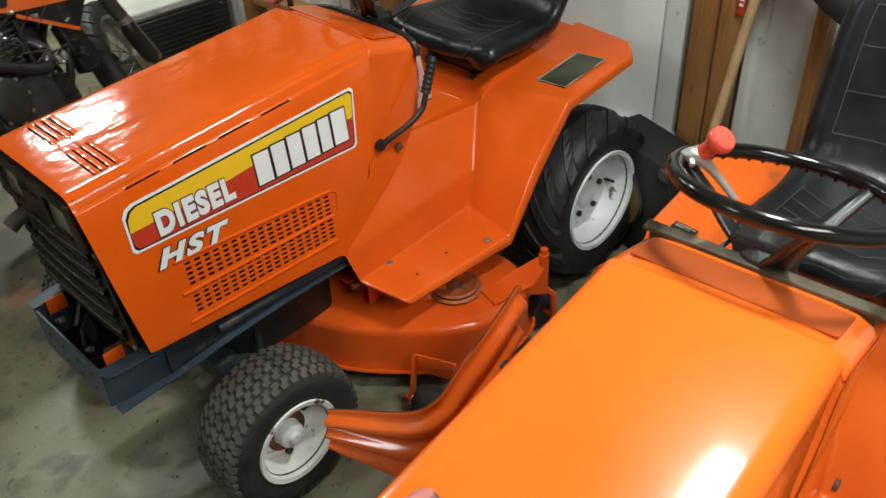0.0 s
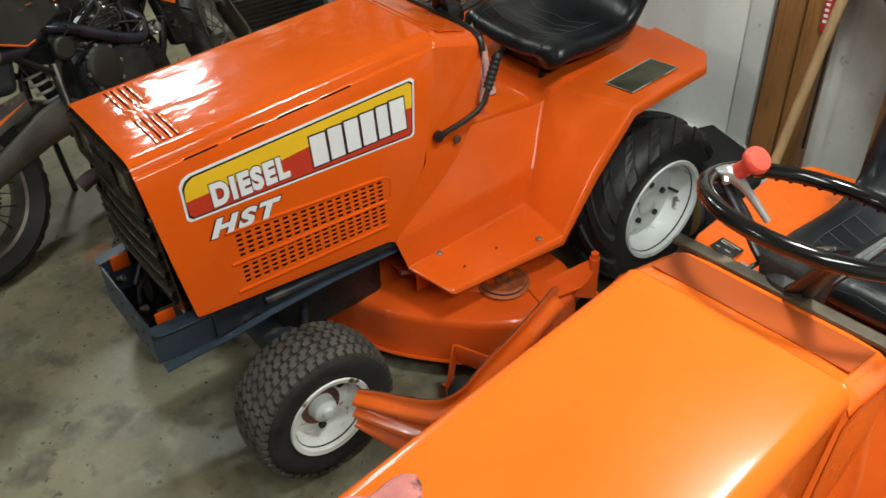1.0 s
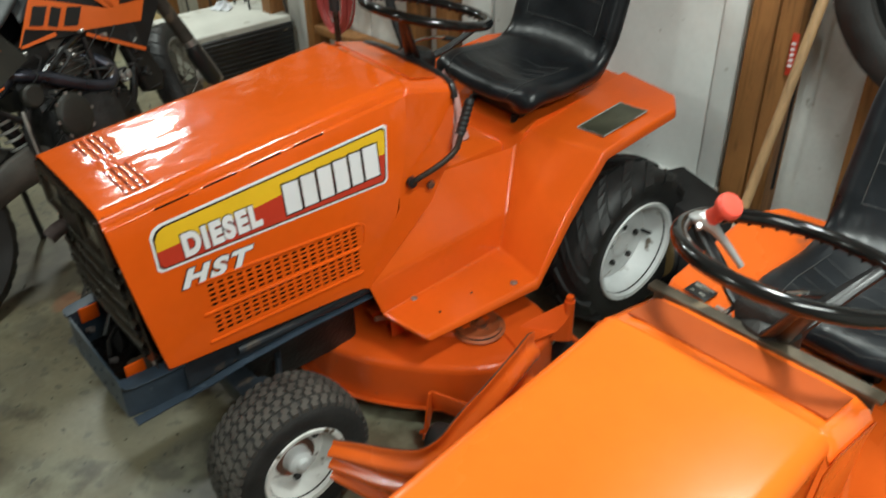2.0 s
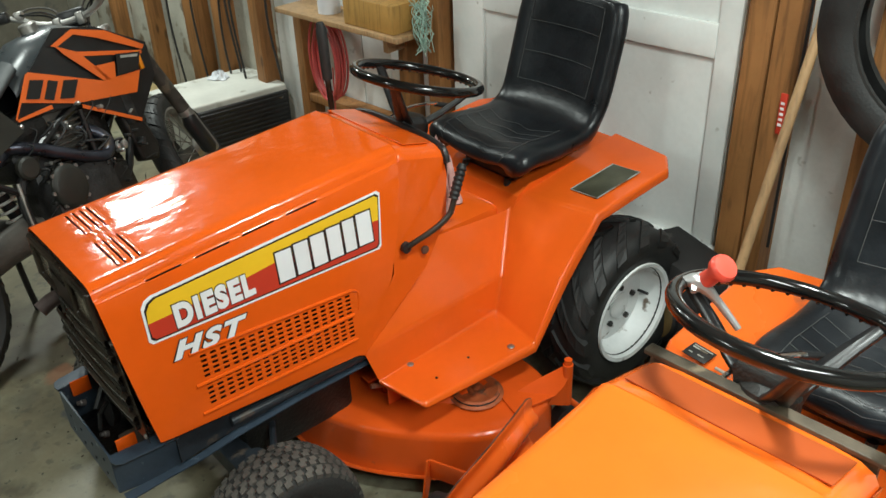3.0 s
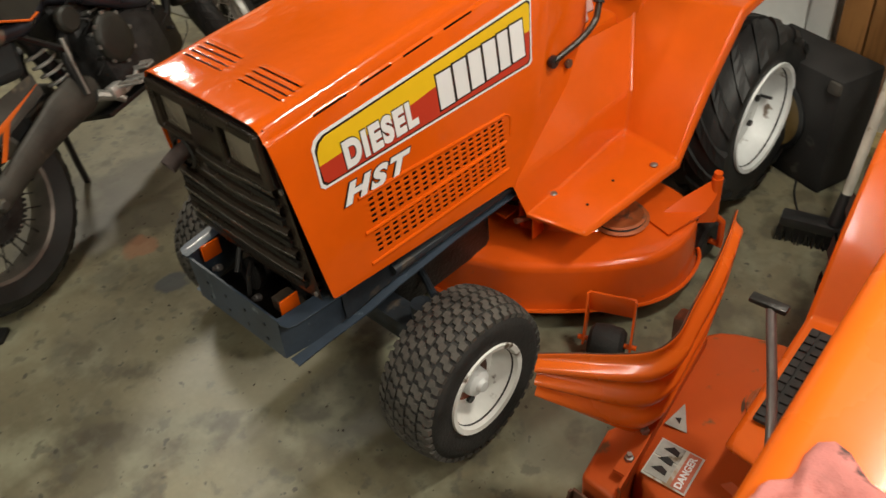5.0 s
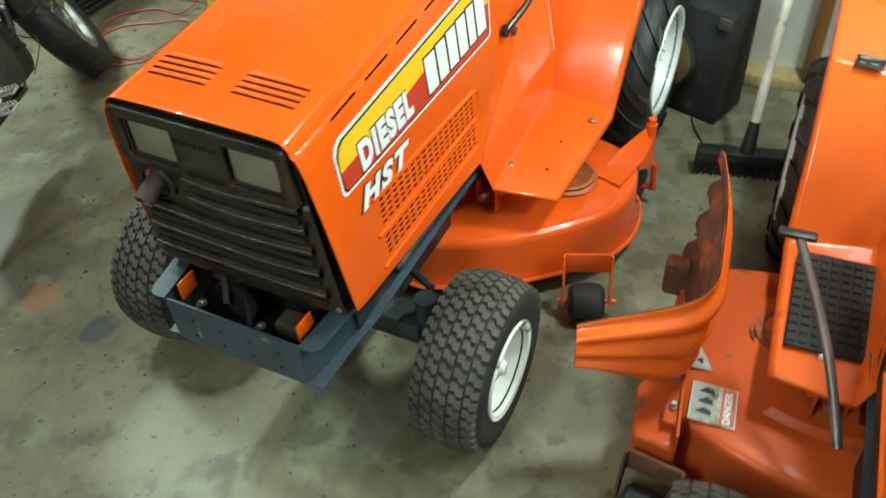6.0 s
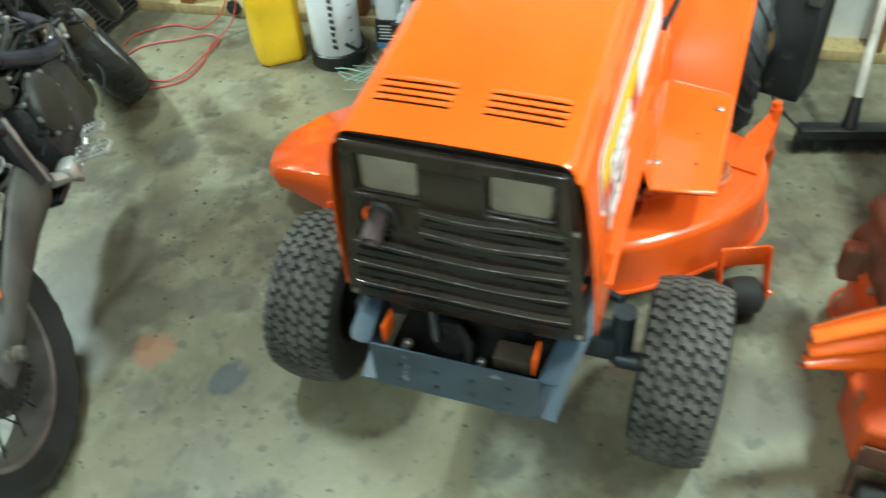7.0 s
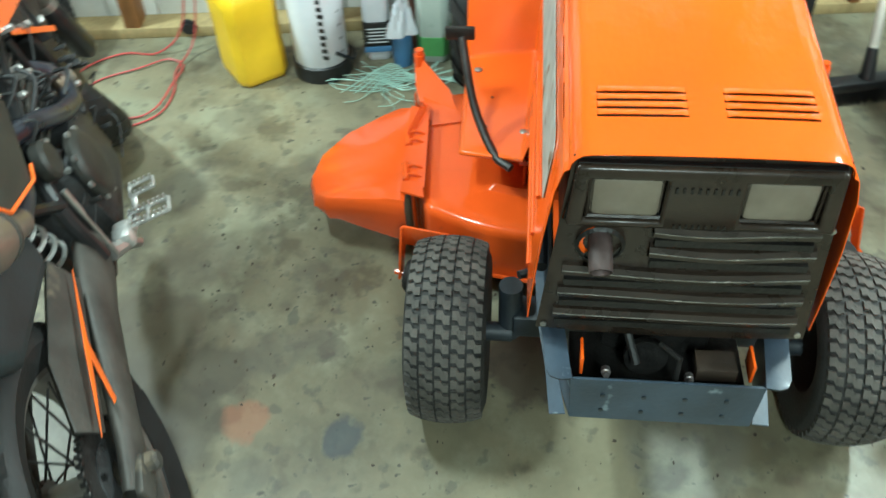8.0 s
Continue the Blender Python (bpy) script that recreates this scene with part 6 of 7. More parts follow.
# rear mudguard, shock and linkage
rows = []
for k in range(9):
    a = radians(150 - 13 * k)
    r = 0.40 + 0.03 * (k / 8)
    rows.append([(0.0 + r * math.cos(a), y, 0.36 + r * math.sin(a) - 0.35 * y * y * 3) for y in (-0.11, -0.09, -0.05, 0, 0.05, 0.09, 0.11)])
part("rear_mudguard", grid(rows), MOTO_SLATE, moto, "dusty slate-coloured inner mudguard", smooth=60, thick=0.006)
part("inner_mudguard", prism(bmesh.new(), [(-0.02, 0.70), (0.06, 0.61), (0.20, 0.585), (0.345, 0.56), (0.385, 0.68), (0.36, 0.86), (-0.02, 0.88)], -0.105, 0.105, "y"), MOTO_SLATE, moto, "dusty slate-coloured inner mudguard", bevel=0.03)
bm = bmesh.new()
pts = []
for k in range(110):
    t = k / 109
    a = t * 5.2 * math.tau
    pts.append((lerp(0.515, 0.470, t) + 0.040 * math.cos(a), -0.010 + 0.040 * math.sin(a), lerp(0.425, 0.60, t)))
tube(bm, pts, 0.0058, 8)
part("shock_spring", bm, SPRING, moto, "white coil spring")
part("shock_body", tube(bmesh.new(), [(0.53, -0.010, 0.37), (0.445, -0.010, 0.70)], 0.026, 14), MOTO_BLACK, moto)
# engine
bm = bmesh.new()
box(bm, (0.735, -0.02, 0.46), (0.31, 0.26, 0.24), edge=0.05)
eng = part("engine", bm, MOTO_ENGINE, moto, "dark cast engine")
for c_, d_ in (((0.65, 0, 0.53), (0.14, 0.18, 0.16)), ((0.62, 0.0, 0.68), (0.18, 0.18, 0.20)), ((0.90, 0.0, 0.80), (0.30, 0.17, 0.18))):
    part("casting", box(bmesh.new(), c_, d_, edge=0.04), MOTO_ENGINE, eng)
part("cylinder", box(bmesh.new(), (0.78, -0.01, 0.68), (0.13, 0.17, 0.26), edge=0.02), MOTO_GREY, eng, "dusty grey finned cylinder")
for k in range(9):
    part("fin", box(bmesh.new(), (0.72 + 0.012 * k, -0.01, 0.57 + 0.022 * k), (0.17, 0.20, 0.009), pose(0, 0, 0), 0.003), MOTO_GREY, eng)
bm = bmesh.new()
lathe(bm, [(0.074, 0.0), (0.074, 0.012), (0.067, 0.022), (0.056, 0.026), (0.03, 0.028), (0.0, 0.028)], 30, pose(0.655, -0.150, 0.522, 90, 0, 0) @ Matrix.Diagonal((1, 1.12, 1, 1)))
part("clutch_cover", bm, COVER, eng, "bronze-grey round engine cover")
bm = bmesh.new()
lathe(bm, [(0.042, 0.0), (0.042, 0.02), (0.034, 0.028), (0.0, 0.030)], 24, pose(0.545, -0.128, 0.640, 90, 0, 0))
part("oil_cover", bm, COVER, eng)
for k in range(8):
    a = k * math.tau / 8
    part("cover_bolt", lathe(bmesh.new(), [(0.008, 0), (0.008, 0.008), (0, 0.008)], 8, pose(0.655 + 0.074 * math.cos(a), -0.158, 0.522 + 0.083 * math.sin(a), 90, 0, 0)), MOTO_ALU, eng)
# black filler blocks stand in for the deep shade inside the engine
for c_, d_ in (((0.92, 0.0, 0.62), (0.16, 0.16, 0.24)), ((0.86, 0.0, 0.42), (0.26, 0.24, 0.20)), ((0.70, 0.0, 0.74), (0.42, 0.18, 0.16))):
    part("engine_block", box(bmesh.new(), c_, d_, edge=0.05), GREASE_OR_SHADE, eng, "black filler block, engine shade put into its colour")
part("coolant_radiator", prism(bmesh.new(), [(1.03, 0.66), (1.12, 0.66), (1.16, 0.50), (1.13, 0.44), (1.05, 0.46)], -0.105, -0.05, "y"), GREASE_OR_SHADE, eng, "black radiator behind its guard", bevel=0.012)
part("front_case", box(bmesh.new(), (0.96, 0.03, 0.43), (0.14, 0.14, 0.22), edge=0.04), GREASE_OR_SHADE, eng, "black filler block, engine shade put into its colour")
rnd = random.Random(12)
for k in range(26):
    p = Vector((rnd.uniform(0.58, 1.10), -0.13 + rnd.uniform(-0.015, 0.02), rnd.uniform(0.50, 0.78)))
    if k % 2:
        part("engine_bolt", lathe(bmesh.new(), [(0.008, -0.03), (0.008, 0.008), (0.004, 0.012), (0.0, 0.012)], 6, Matrix.Translation(p) @ pose(0, 0, 0, 90, rnd.uniform(-30, 30), 0)), PEG_STEEL if k % 3 else MOTO_ALU, eng)
    else:
        q = p + Vector((rnd.uniform(-0.09, 0.09), 0.02, rnd.uniform(-0.09, 0.06)))
        part("hose", tube(bmesh.new(), arc([p, (p + q) / 2 + Vector((0.02, -0.035, 0.01)), q], 4), rnd.uniform(0.003, 0.0055), 8), RUBBER_DARK if k % 4 else MOTO_ENGINE, eng)
for k in range(34):
    p = Vector((rnd.uniform(0.54, 1.08), -0.138 + rnd.uniform(-0.012, 0.012), rnd.uniform(0.40, 0.76)))
    if k % 3 == 0:
        q = p + Vector((rnd.uniform(-0.12, 0.12), 0.015, rnd.uniform(-0.10, 0.10)))
        part("wire", tube(bmesh.new(), arc([p, (p + q) / 2 + Vector((0.015, -0.02, 0.012)), q], 4), 0.0022, 6), RUBBER_DARK, eng)
    else:
        part("fitting", box(bmesh.new(), (0, 0, 0), (rnd.uniform(0.008, 0.022), 0.03, rnd.uniform(0.006, 0.016)), Matrix.Translation(p) @ pose(0, 0, 0, 0, rnd.uniform(-60, 60), 0), 0.003), (MOTO_ALU, MOTO_ENGINE, DARK_STEEL, GREASE_OR_SHADE)[k % 4], eng)
part("skid_plate", box(bmesh.new(), (0.72, 0, 0.305), (0.36, 0.16, 0.018), edge=0.006), MOTO_BLACK, eng)
# exhaust: header sweeping round the engine's right, then the raised muffler
bm = bmesh.new()
tube(bm, arc([(0.78, -0.05, 0.72), (0.86, -0.09, 0.675), (0.908, -0.125, 0.612), (0.872, -0.14, 0.562), (0.79, -0.14, 0.585), (0.70, -0.138, 0.635), (0.625, -0.132, 0.68), (0.56, -0.12, 0.712), (0.50, -0.09, 0.735)], 6), 0.0225, 14)
tube(bm, arc([(0.52, -0.09, 0.72), (0.42, -0.125, 0.69), (0.30, -0.136, 0.702)], 4), 0.024, 12)
ex = part("exhaust_header", bm, MOTO_PIPE, moto, "blued steel exhaust header pipe", smooth=60)
bm = bmesh.new()
a, b = Vector((0.305, -0.135, 0.700)), Vector((-0.16, -0.160, 0.985))
tube(bm, [a, a.lerp(b, 0.08), a.lerp(b, 0.16), a.lerp(b, 0.30), a.lerp(b, 0.9), a.lerp(b, 0.97), b], [0.026, 0.028, 0.036, 0.050, 0.053, 0.046, 0.030], 20)
part("muffler", bm, MOTO_MUFF, ex, "dull titanium muffler", smooth=60)
part("muffler_clamp", tube(bmesh.new(), [a.lerp(b, 0.22), a.lerp(b, 0.245)], 0.0475, 20), MOTO_GREY, ex)
# frame, brake rod, footpeg
bm = bmesh.new()
for s in (-1, 1):
    tube(bm, arc([(1.26, s * 0.03, 0.88), (1.10, s * 0.09, 0.80), (0.80, s * 0.10, 0.75), (0.52, s * 0.11, 0.60), (0.47, s * 0.12, 0.42)], 5), 0.018, 10)
    tube(bm, [(1.22, s * 0.03, 0.80), (0.98, s * 0.10, 0.48), (0.85, s * 0.10, 0.33)], 0.016, 10)
    tube(bm, [(0.86, s * 0.115, 0.75), (0.84, s * 0.11, 0.45)], 0.011, 8)
    tube(bm, [(0.60, s * 0.12, 0.70), (0.10, s * 0.10, 0.86), (-0.18, s * 0.07, 0.92)], 0.013, 8)
    tube(bm, [(0.50, s * 0.12, 0.56), (0.22, s * 0.11, 0.80)], 0.012, 8)
part("bike_frame", bm, MOTO_BLACK, moto, "black tube frame")
part("brake_rod", tube(bmesh.new(), [(0.472, -0.157, 0.61), (0.466, -0.158, 0.56), (0.462, -0.158, 0.54), (0.450, -0.160, 0.43)], [0.0065, 0.0065, 0.0045, 0.005], 8), MOTO_ALU, moto, "dull brake rod")
bm = bmesh.new()
box(bm, (0.555, -0.150, 0.385), (0.060, 0.045, 0.045), None, 0.012)
for x in (0.562, 0.604):
    tube(bm, [(x, -0.165, 0.392), (x, -0.265, 0.392)], 0.0048, 8)
    for k in range(8):
        box(bm, (x, -0.175 - 0.012 * k, 0.400), (0.006, 0.005, 0.012))
for y in (-0.170, -0.215, -0.265):
    tube(bm, [(0.562, y, 0.392), (0.604, y, 0.392)], 0.0048, 8)
part("footpeg", bm, PEG_STEEL, moto, "bright toothed open footpeg")
part("peg_mount", tube(bmesh.new(), [(0.50, -0.125, 0.40), (0.545, -0.150, 0.370), (0.56, -0.165, 0.345)], [0.020, 0.016, 0.012], 10), MOTO_ALU, moto, "dull cast peg mount")
bm = bmesh.new()
tube(bm, arc([(0.55, -0.145, 0.36), (0.60, -0.175, 0.375), (0.640, -0.190, 0.405)], 4), 0.0075, 8)
for y in (-0.185, -0.242):
    tube(bm, [(0.638, y, 0.410), (0.672, y, 0.412)], 0.0042, 8)
for x in (0.638, 0.672):
    tube(bm, [(x, -0.185, 0.410), (x, -0.242, 0.412)], 0.0042, 8)
    for k in range(5):
        box(bm, (x, -0.190 - 0.012 * k, 0.417), (0.005, 0.005, 0.010))
part("brake_pedal", bm, PEG_STEEL, moto, "bright toothed brake pedal")
part("side_stand", tube(bmesh.new(), [(0.50, 0.12, 0.36), (0.53, 0.20, 0.16), (0.545, 0.235, 0.055)], 0.012, 8), MOTO_BLACK, moto)
# bodywork
for s in (-1, 1):
    base = [(0.594, s * 0.115, 0.80), (0.737, s * 0.125, 0.945), (0.90, s * 0.115, 1.05), (1.07, s * 0.12, 1.01), (1.27, s * 0.13, 0.89), (1.25, s * 0.13, 0.76), (1.10, s * 0.12, 0.61), (0.88, s * 0.125, 0.765)]
    sh = part("tank_shroud", sheet(base, [(0, 1, 7), (1, 2, 3, 7), (3, 4, 5, 6, 7)]), MOTO_BLACK, moto, "black and orange tank shroud", smooth=50, thick=0.008, bevel=0.004)

    def strip(pts, mat, lift=0.005, label=""):
        def yy(x):
            return s * (0.124 + 0.008 * max(0.0, (x - 0.62) / 0.55) + lift)
        bm = bmesh.new()
        f = [bm.verts.new((x, yy(x), z)) for x, z in pts]
        g = [bm.verts.new((x, yy(x) + s * 0.002, z)) for x, z in pts]
        bm.faces.new(g)
        for i in range(len(f)):
            bm.faces.new((f[i], f[(i + 1) % len(f)], g[(i + 1) % len(f)], g[i]))
        part("graphic", bm, mat, sh, label, smooth=0)
    strip([(0.845, 0.995), (0.955, 1.028), (1.095, 0.985), (1.248, 0.884), (1.232, 0.870), (1.05, 0.968), (0.957, 1.008), (0.866, 0.985)], MOTO_ORANGE, label="orange edge graphic")
    strip([(0.862, 0.990), (0.940, 0.946), (1.226, 0.868), (1.220, 0.855), (0.957, 0.924), (1.038, 0.806), (0.997, 0.818), (0.883, 0.953)], MOTO_ORANGE, label="orange slash graphic")
    strip([(0.713, 0.940), (0.996, 0.815), (1.181, 0.800), (1.125, 0.725), (0.847, 0.776), (0.637, 0.852)], MOTO_ORANGE, label="orange panel graphic")
    strip([(0.982, 0.876), (1.082, 0.865), (1.059, 0.81), (1.014, 0.812)], MOTO_ORANGE)
    strip([(0.597, 0.803), (0.747, 0.806), (0.746, 0.791), (0.597, 0.793)], MOTO_ORANGE)
    strip([(0.597, 0.803), (0.716, 0.936), (0.702, 0.936), (0.590, 0.803)], MOTO_ORANGE)
    strip([(0.867, 0.765), (1.098, 0.626), (1.090, 0.614), (0.864, 0.751)], MOTO_ORANGE)
    strip([(1.099, 0.889), (1.213, 0.865), (1.172, 0.806), (1.067, 0.812)], BLACK_DECAL, 0.0085)
    strip([(1.115, 0.878), (1.196, 0.861), (1.188, 0.852), (1.110, 0.869)], GREY_DECAL, 0.011)
    # the maker's mark is kept as plain black blocks
    for x0, w in ((0.660, 0.050), (0.728, 0.034), (0.788, 0.056)):
        z0 = 0.856 - (x0 - 0.66) * 0.33
        strip([(x0, z0), (x0 + w, z0 - 0.016), (x0 + w + 0.048, z0 + 0.040), (x0 + 0.046, z0 + 0.056)], BLACK_DECAL, 0.0085)
    side = [(0.60, s * 0.135, 0.76), (0.41, s * 0.155, 0.700), (0.238, s * 0.172, 0.772), (0.185, s * 0.160, 0.865), (0.02, s * 0.12, 0.95), (0.10, s * 0.10, 0.99), (0.52, s * 0.11, 0.93)]
    sp = part("side_panel", sheet(side, [(0, 1, 2, 3, 4, 5, 6)]), MOTO_PANEL, moto, "dusty olive-black side panel", thick=0.008)
    for k, (x_, z_, w_) in enumerate(((0.515, 0.862, 0.012), (0.497, 0.860, 0.010), (0.480, 0.858, 0.012), (0.462, 0.856, 0.009), (0.50, 0.815, 0.030), (0.46, 0.806, 0.022))):
        part("panel_mark", box(bmesh.new(), (x_, s * (0.128 + 0.12 * (0.52 - x_) + 0.10 * (0.88 - z_)), z_), (w_, 0.004, 0.007 if k < 4 else 0.004), None, 0.001), RUST_ORANGE, sp, "small dull red mark")
    part("panel_edge", tube(bmesh.new(), [(0.45, s * 0.156, 0.705), (0.41, s * 0.159, 0.698), (0.237, s * 0.176, 0.770), (0.183, s * 0.164, 0.863), (0.02, s * 0.124, 0.948)], 0.004, 6), MOTO_ORANGE, sp, "orange edging")
rows = []
for x, z, w in ((-0.22, 0.965, 0.06), (-0.05, 0.955, 0.09), (0.15, 0.93, 0.11), (0.38, 0.905, 0.12), (0.58, 0.93, 0.11), (0.70, 1.00, 0.10)):
    rows.append([(x, w * math.sin(a), z - 0.05 * (1 - math.cos(a)) ** 1.2) for a in (lerp(-1.5, 1.5, k / 12) for k in range(13))])
part("bike_seat", grid(rows), SEAT_GREY, moto, "long dusty grey seat", smooth=60, thick=0.03)
rows = []
for x, z, w in ((0.66, 0.97, 0.09), (0.78, 1.05, 0.11), (0.95, 1.07, 0.115), (1.10, 1.02, 0.11), (1.18, 0.95, 0.07)):
    rows.append([(x, w * math.sin(a), z - 0.11 * (1 - math.cos(a))) for a in (lerp(-1.5, 1.5, k / 12) for k in range(13))])
part("fuel_tank", grid(rows), MOTO_TANK, moto, "slate-grey fuel tank", smooth=60, thick=0.004)
part("radiator", box(bmesh.new(), (1.07, -0.09, 0.72), (0.045, 0.08, 0.20), edge=0.006), MOTO_ENGINE, moto)
# fork, handlebar, front mudguard
bm = bmesh.new()
for s in (-1, 1):
    side_step = Vector((-0.053, 0.085, 0)) * (s + 1)
    lo, hi = Vector((1.472, -0.050, 0.350)) + side_step, Vector((1.275, -0.060, 0.869)) + side_step * 0.95
    part("fork_leg", tube(bmesh.new(), [lo, lo.lerp(hi, 0.08), lo.lerp(hi, 0.42), lo.lerp(hi, 0.44)], [0.028, 0.030, 0.030, 0.026], 14), MOTO_ALU if s < 0 else MOTO_GREY, moto, "dull aluminium fork leg")
    part("fork_tube", tube(bmesh.new(), [lo.lerp(hi, 0.42), hi], 0.030, 14), MOTO_GREY, moto, "brown-grey fork tube")
    part("fork_guard", tube(bmesh.new(), [lo.lerp(hi, -0.02) + Vector((-0.012, 0, 0)), lo.lerp(hi, 0.04) + Vector((-0.014, 0, 0)), lo.lerp(hi, 0.30) + Vector((-0.012, 0, 0)), lo.lerp(hi, 0.36)], [0.020, 0.036, 0.036, 0.030], 14), MOTO_BLACK, moto, "black lower fork guard", smooth=60)
# the bars are turned with the fork
bars = pose(1.07, 0.0, 1.04, 0, 0, 37)


def at_bars(*pts):
    return [bars @ Vector(p) for p in pts]


hb = part("handlebar", tube(bm, arc(at_bars((-0.10, -0.38, 0.09), (-0.04, -0.22, 0.09), (0, -0.08, 0.02), (0, 0.08, 0.02), (-0.04, 0.22, 0.09), (-0.10, 0.38, 0.09)), 5), 0.013, 10), MOTO_ALU, moto, "dull silver handlebar")
part("triple_clamp", box(bmesh.new(), (0.02, 0, -0.055), (0.085, 0.25, 0.035), bars, 0.012), MOTO_ALU, moto, "dull cast fork clamp")
part("dash_pod", box(bmesh.new(), (0.065, 0, 0.015), (0.05, 0.11, 0.075), bars, 0.014), MOTO_BLACK, moto, "black dash pod")
for s in (-1, 1):
    part("hand_grip", tube(bmesh.new(), at_bars((-0.065, s * 0.27, 0.09), (-0.10, s * 0.385, 0.09)), 0.018, 10), RUBBER_DARK, hb, "black rubber grip")
    part("bar_clamp", box(bmesh.new(), (0, s * 0.045, 0.012), (0.042, 0.030, 0.048), bars, 0.008), MOTO_ALU, hb, "dull bar clamp")
    part("switch_box", box(bmesh.new(), (-0.05, s * 0.215, 0.092), (0.044, 0.050, 0.044), bars, 0.010), MOTO_BLACK, hb, "black switch box")
    part("lever_perch", box(bmesh.new(), (-0.015, s * 0.165, 0.082), (0.045, 0.034, 0.036), bars, 0.008), MOTO_ALU, hb, "dull lever perch")
    part("lever", tube(bmesh.new(), arc(at_bars((-0.005, s * 0.175, 0.080), (0.010, s * 0.24, 0.078), (-0.035, s * 0.385, 0.078)), 4), 0.0075, 8), PEG_STEEL, hb, "bright hand lever")
    for k in range(3):
        part("cable", tube(bmesh.new(), arc(at_bars((-0.01 - 0.02 * k, s * (0.19 - 0.02 * k), 0.085), (0.07, s * (0.13 - 0.02 * k), 0.095 - 0.022 * k), (0.075, s * 0.05, 0.05 - 0.03 * k), (0.02, s * (0.035 + 0.015 * k), -0.09)), 5), 0.0042, 7), RUBBER_DARK if k else MOTO_GREY, hb)
part("brake_reservoir", lathe(bmesh.new(), [(0.0, 0), (0.021, 0), (0.023, 0.006), (0.023, 0.038), (0.017, 0.044), (0.0, 0.044)], 20, bars @ pose(0.018, -0.175, 0.085)), MOTO_GREY, hb, "round brake reservoir")
part("tank_cap", lathe(bmesh.new(), [(0.0, -0.02), (0.034, -0.02), (0.034, 0.012), (0.026, 0.018), (0.0, 0.018)], 20, pose(0.885, 0, 1.075, 0, -4, 0)), MOTO_ALU, moto, "dull fuel cap")
part("carburettor", lathe(bmesh.new(), [(0.0, 0), (0.024, 0), (0.026, 0.010), (0.018, 0.016), (0.018, 0.030), (0.010, 0.034), (0.0, 0.034)], 14, pose(0.957, -0.115, 0.565, 90, 0, 20)), PEG_STEEL, moto, "bright fitting on the engine")
part("amber_reflector", box(bmesh.new(), (1.200, -0.135, 0.835), (0.020, 0.012, 0.075), pose(0, 0, 0), 0.004), AMBER, moto, "amber reflector on the fork")
part("chain", tube(bmesh.new(), [(0.0, 0.075, 0.40), (0.48, 0.07, 0.44)], 0.007, 6), DARK_STEEL, moto)


# ---- jugs and bottles by the wall ----
YELLOW = material("yellow_jug_plastic", (0.80, 0.52, 0.015), 0.35, 0, 0.06, 7, 60, 0.04, 0.1, ((0.55, 0.33, 0.06), 14, 0.70))
WHITE_P = material("milky_white_plastic", (0.66, 0.68, 0.72), 0.4, 0, 0.06, 7, 60, 0.03)
SCUFF = material("scuffed_pale_plastic", (0.62, 0.36, 0.14), 0.6, 0, 0.2, 30, 90, 0.1)
GREEN_P = material("green_liquid_plastic", (0.12, 0.34, 0.10), 0.3, 0, 0.12, 7, 60, 0.03)
BLUE_P = material("blue_plastic", (0.10, 0.22, 0.42), 0.35, 0, 0.1, 7, 60, 0.03)


def jug_body(w, d, h, seg=6, neck=0.03, dent=0.0):
    """Ring sections of a moulded jug with chamfered corners."""
    bm = bmesh.new()
    rows = []
    c = 0.28
    plan = [(-1 + c, -1), (1 - c, -1), (1, -1 + c), (1, 1 - c), (1 - c, 1), (-1 + c, 1), (-1, 1 - c), (-1, -1 + c)]
    for z, k in ((0, 0.86), (0.012, 0.96), (0.03, 1.0), (h * 0.30, 1.0), (h * 0.34, 1.0 - dent), (h * 0.52, 1.0 - dent), (h * 0.57, 1.0), (h * 0.74, 1.0), (h * 0.84, 0.86), (h * 0.92, 0.45), (h * 0.94, neck / w * 2), (h, neck / w * 2)):
        rows.append([(x * w / 2 * k, y * d / 2 * k, z) for x, y in plan] + [(plan[0][0] * w / 2 * k, plan[0][1] * d / 2 * k, z)])
    g = grid(rows)
    bmesh.ops.remove_doubles(g, verts=g.verts[:], dist=1e-5)
    return g


j = thing("jug", "yellow moulded plastic jug standing on the floor", "jug", pose(1.535, 1.222, 0, 0, 0, 38), "jugs by the wall")
part("jug_body", jug_body(0.205, 0.185, 0.40, dent=0.015), YELLOW, j, "yellow plastic body", smooth=60, bevel=0.022)
part("cap", lathe(bmesh.new(), [(0.028, 0.395), (0.03, 0.40), (0.03, 0.425), (0.0, 0.427)], 20), BLACK_PLASTIC, j)
part("handle", tube(bmesh.new(), arc([(0.04, 0.03, 0.36), (0.085, 0.06, 0.355), (0.10, 0.075, 0.28), (0.095, 0.07, 0.24)], 4), 0.014, 10), YELLOW, j)
for a in (-0.05, 0.05):
    part("jug_dent", box(bmesh.new(), (a * 0.8, -0.0925, 0.085), (0.045, 0.004, 0.018), None, 0.0015), SCUFF, j, "pinkish scuffed patch")

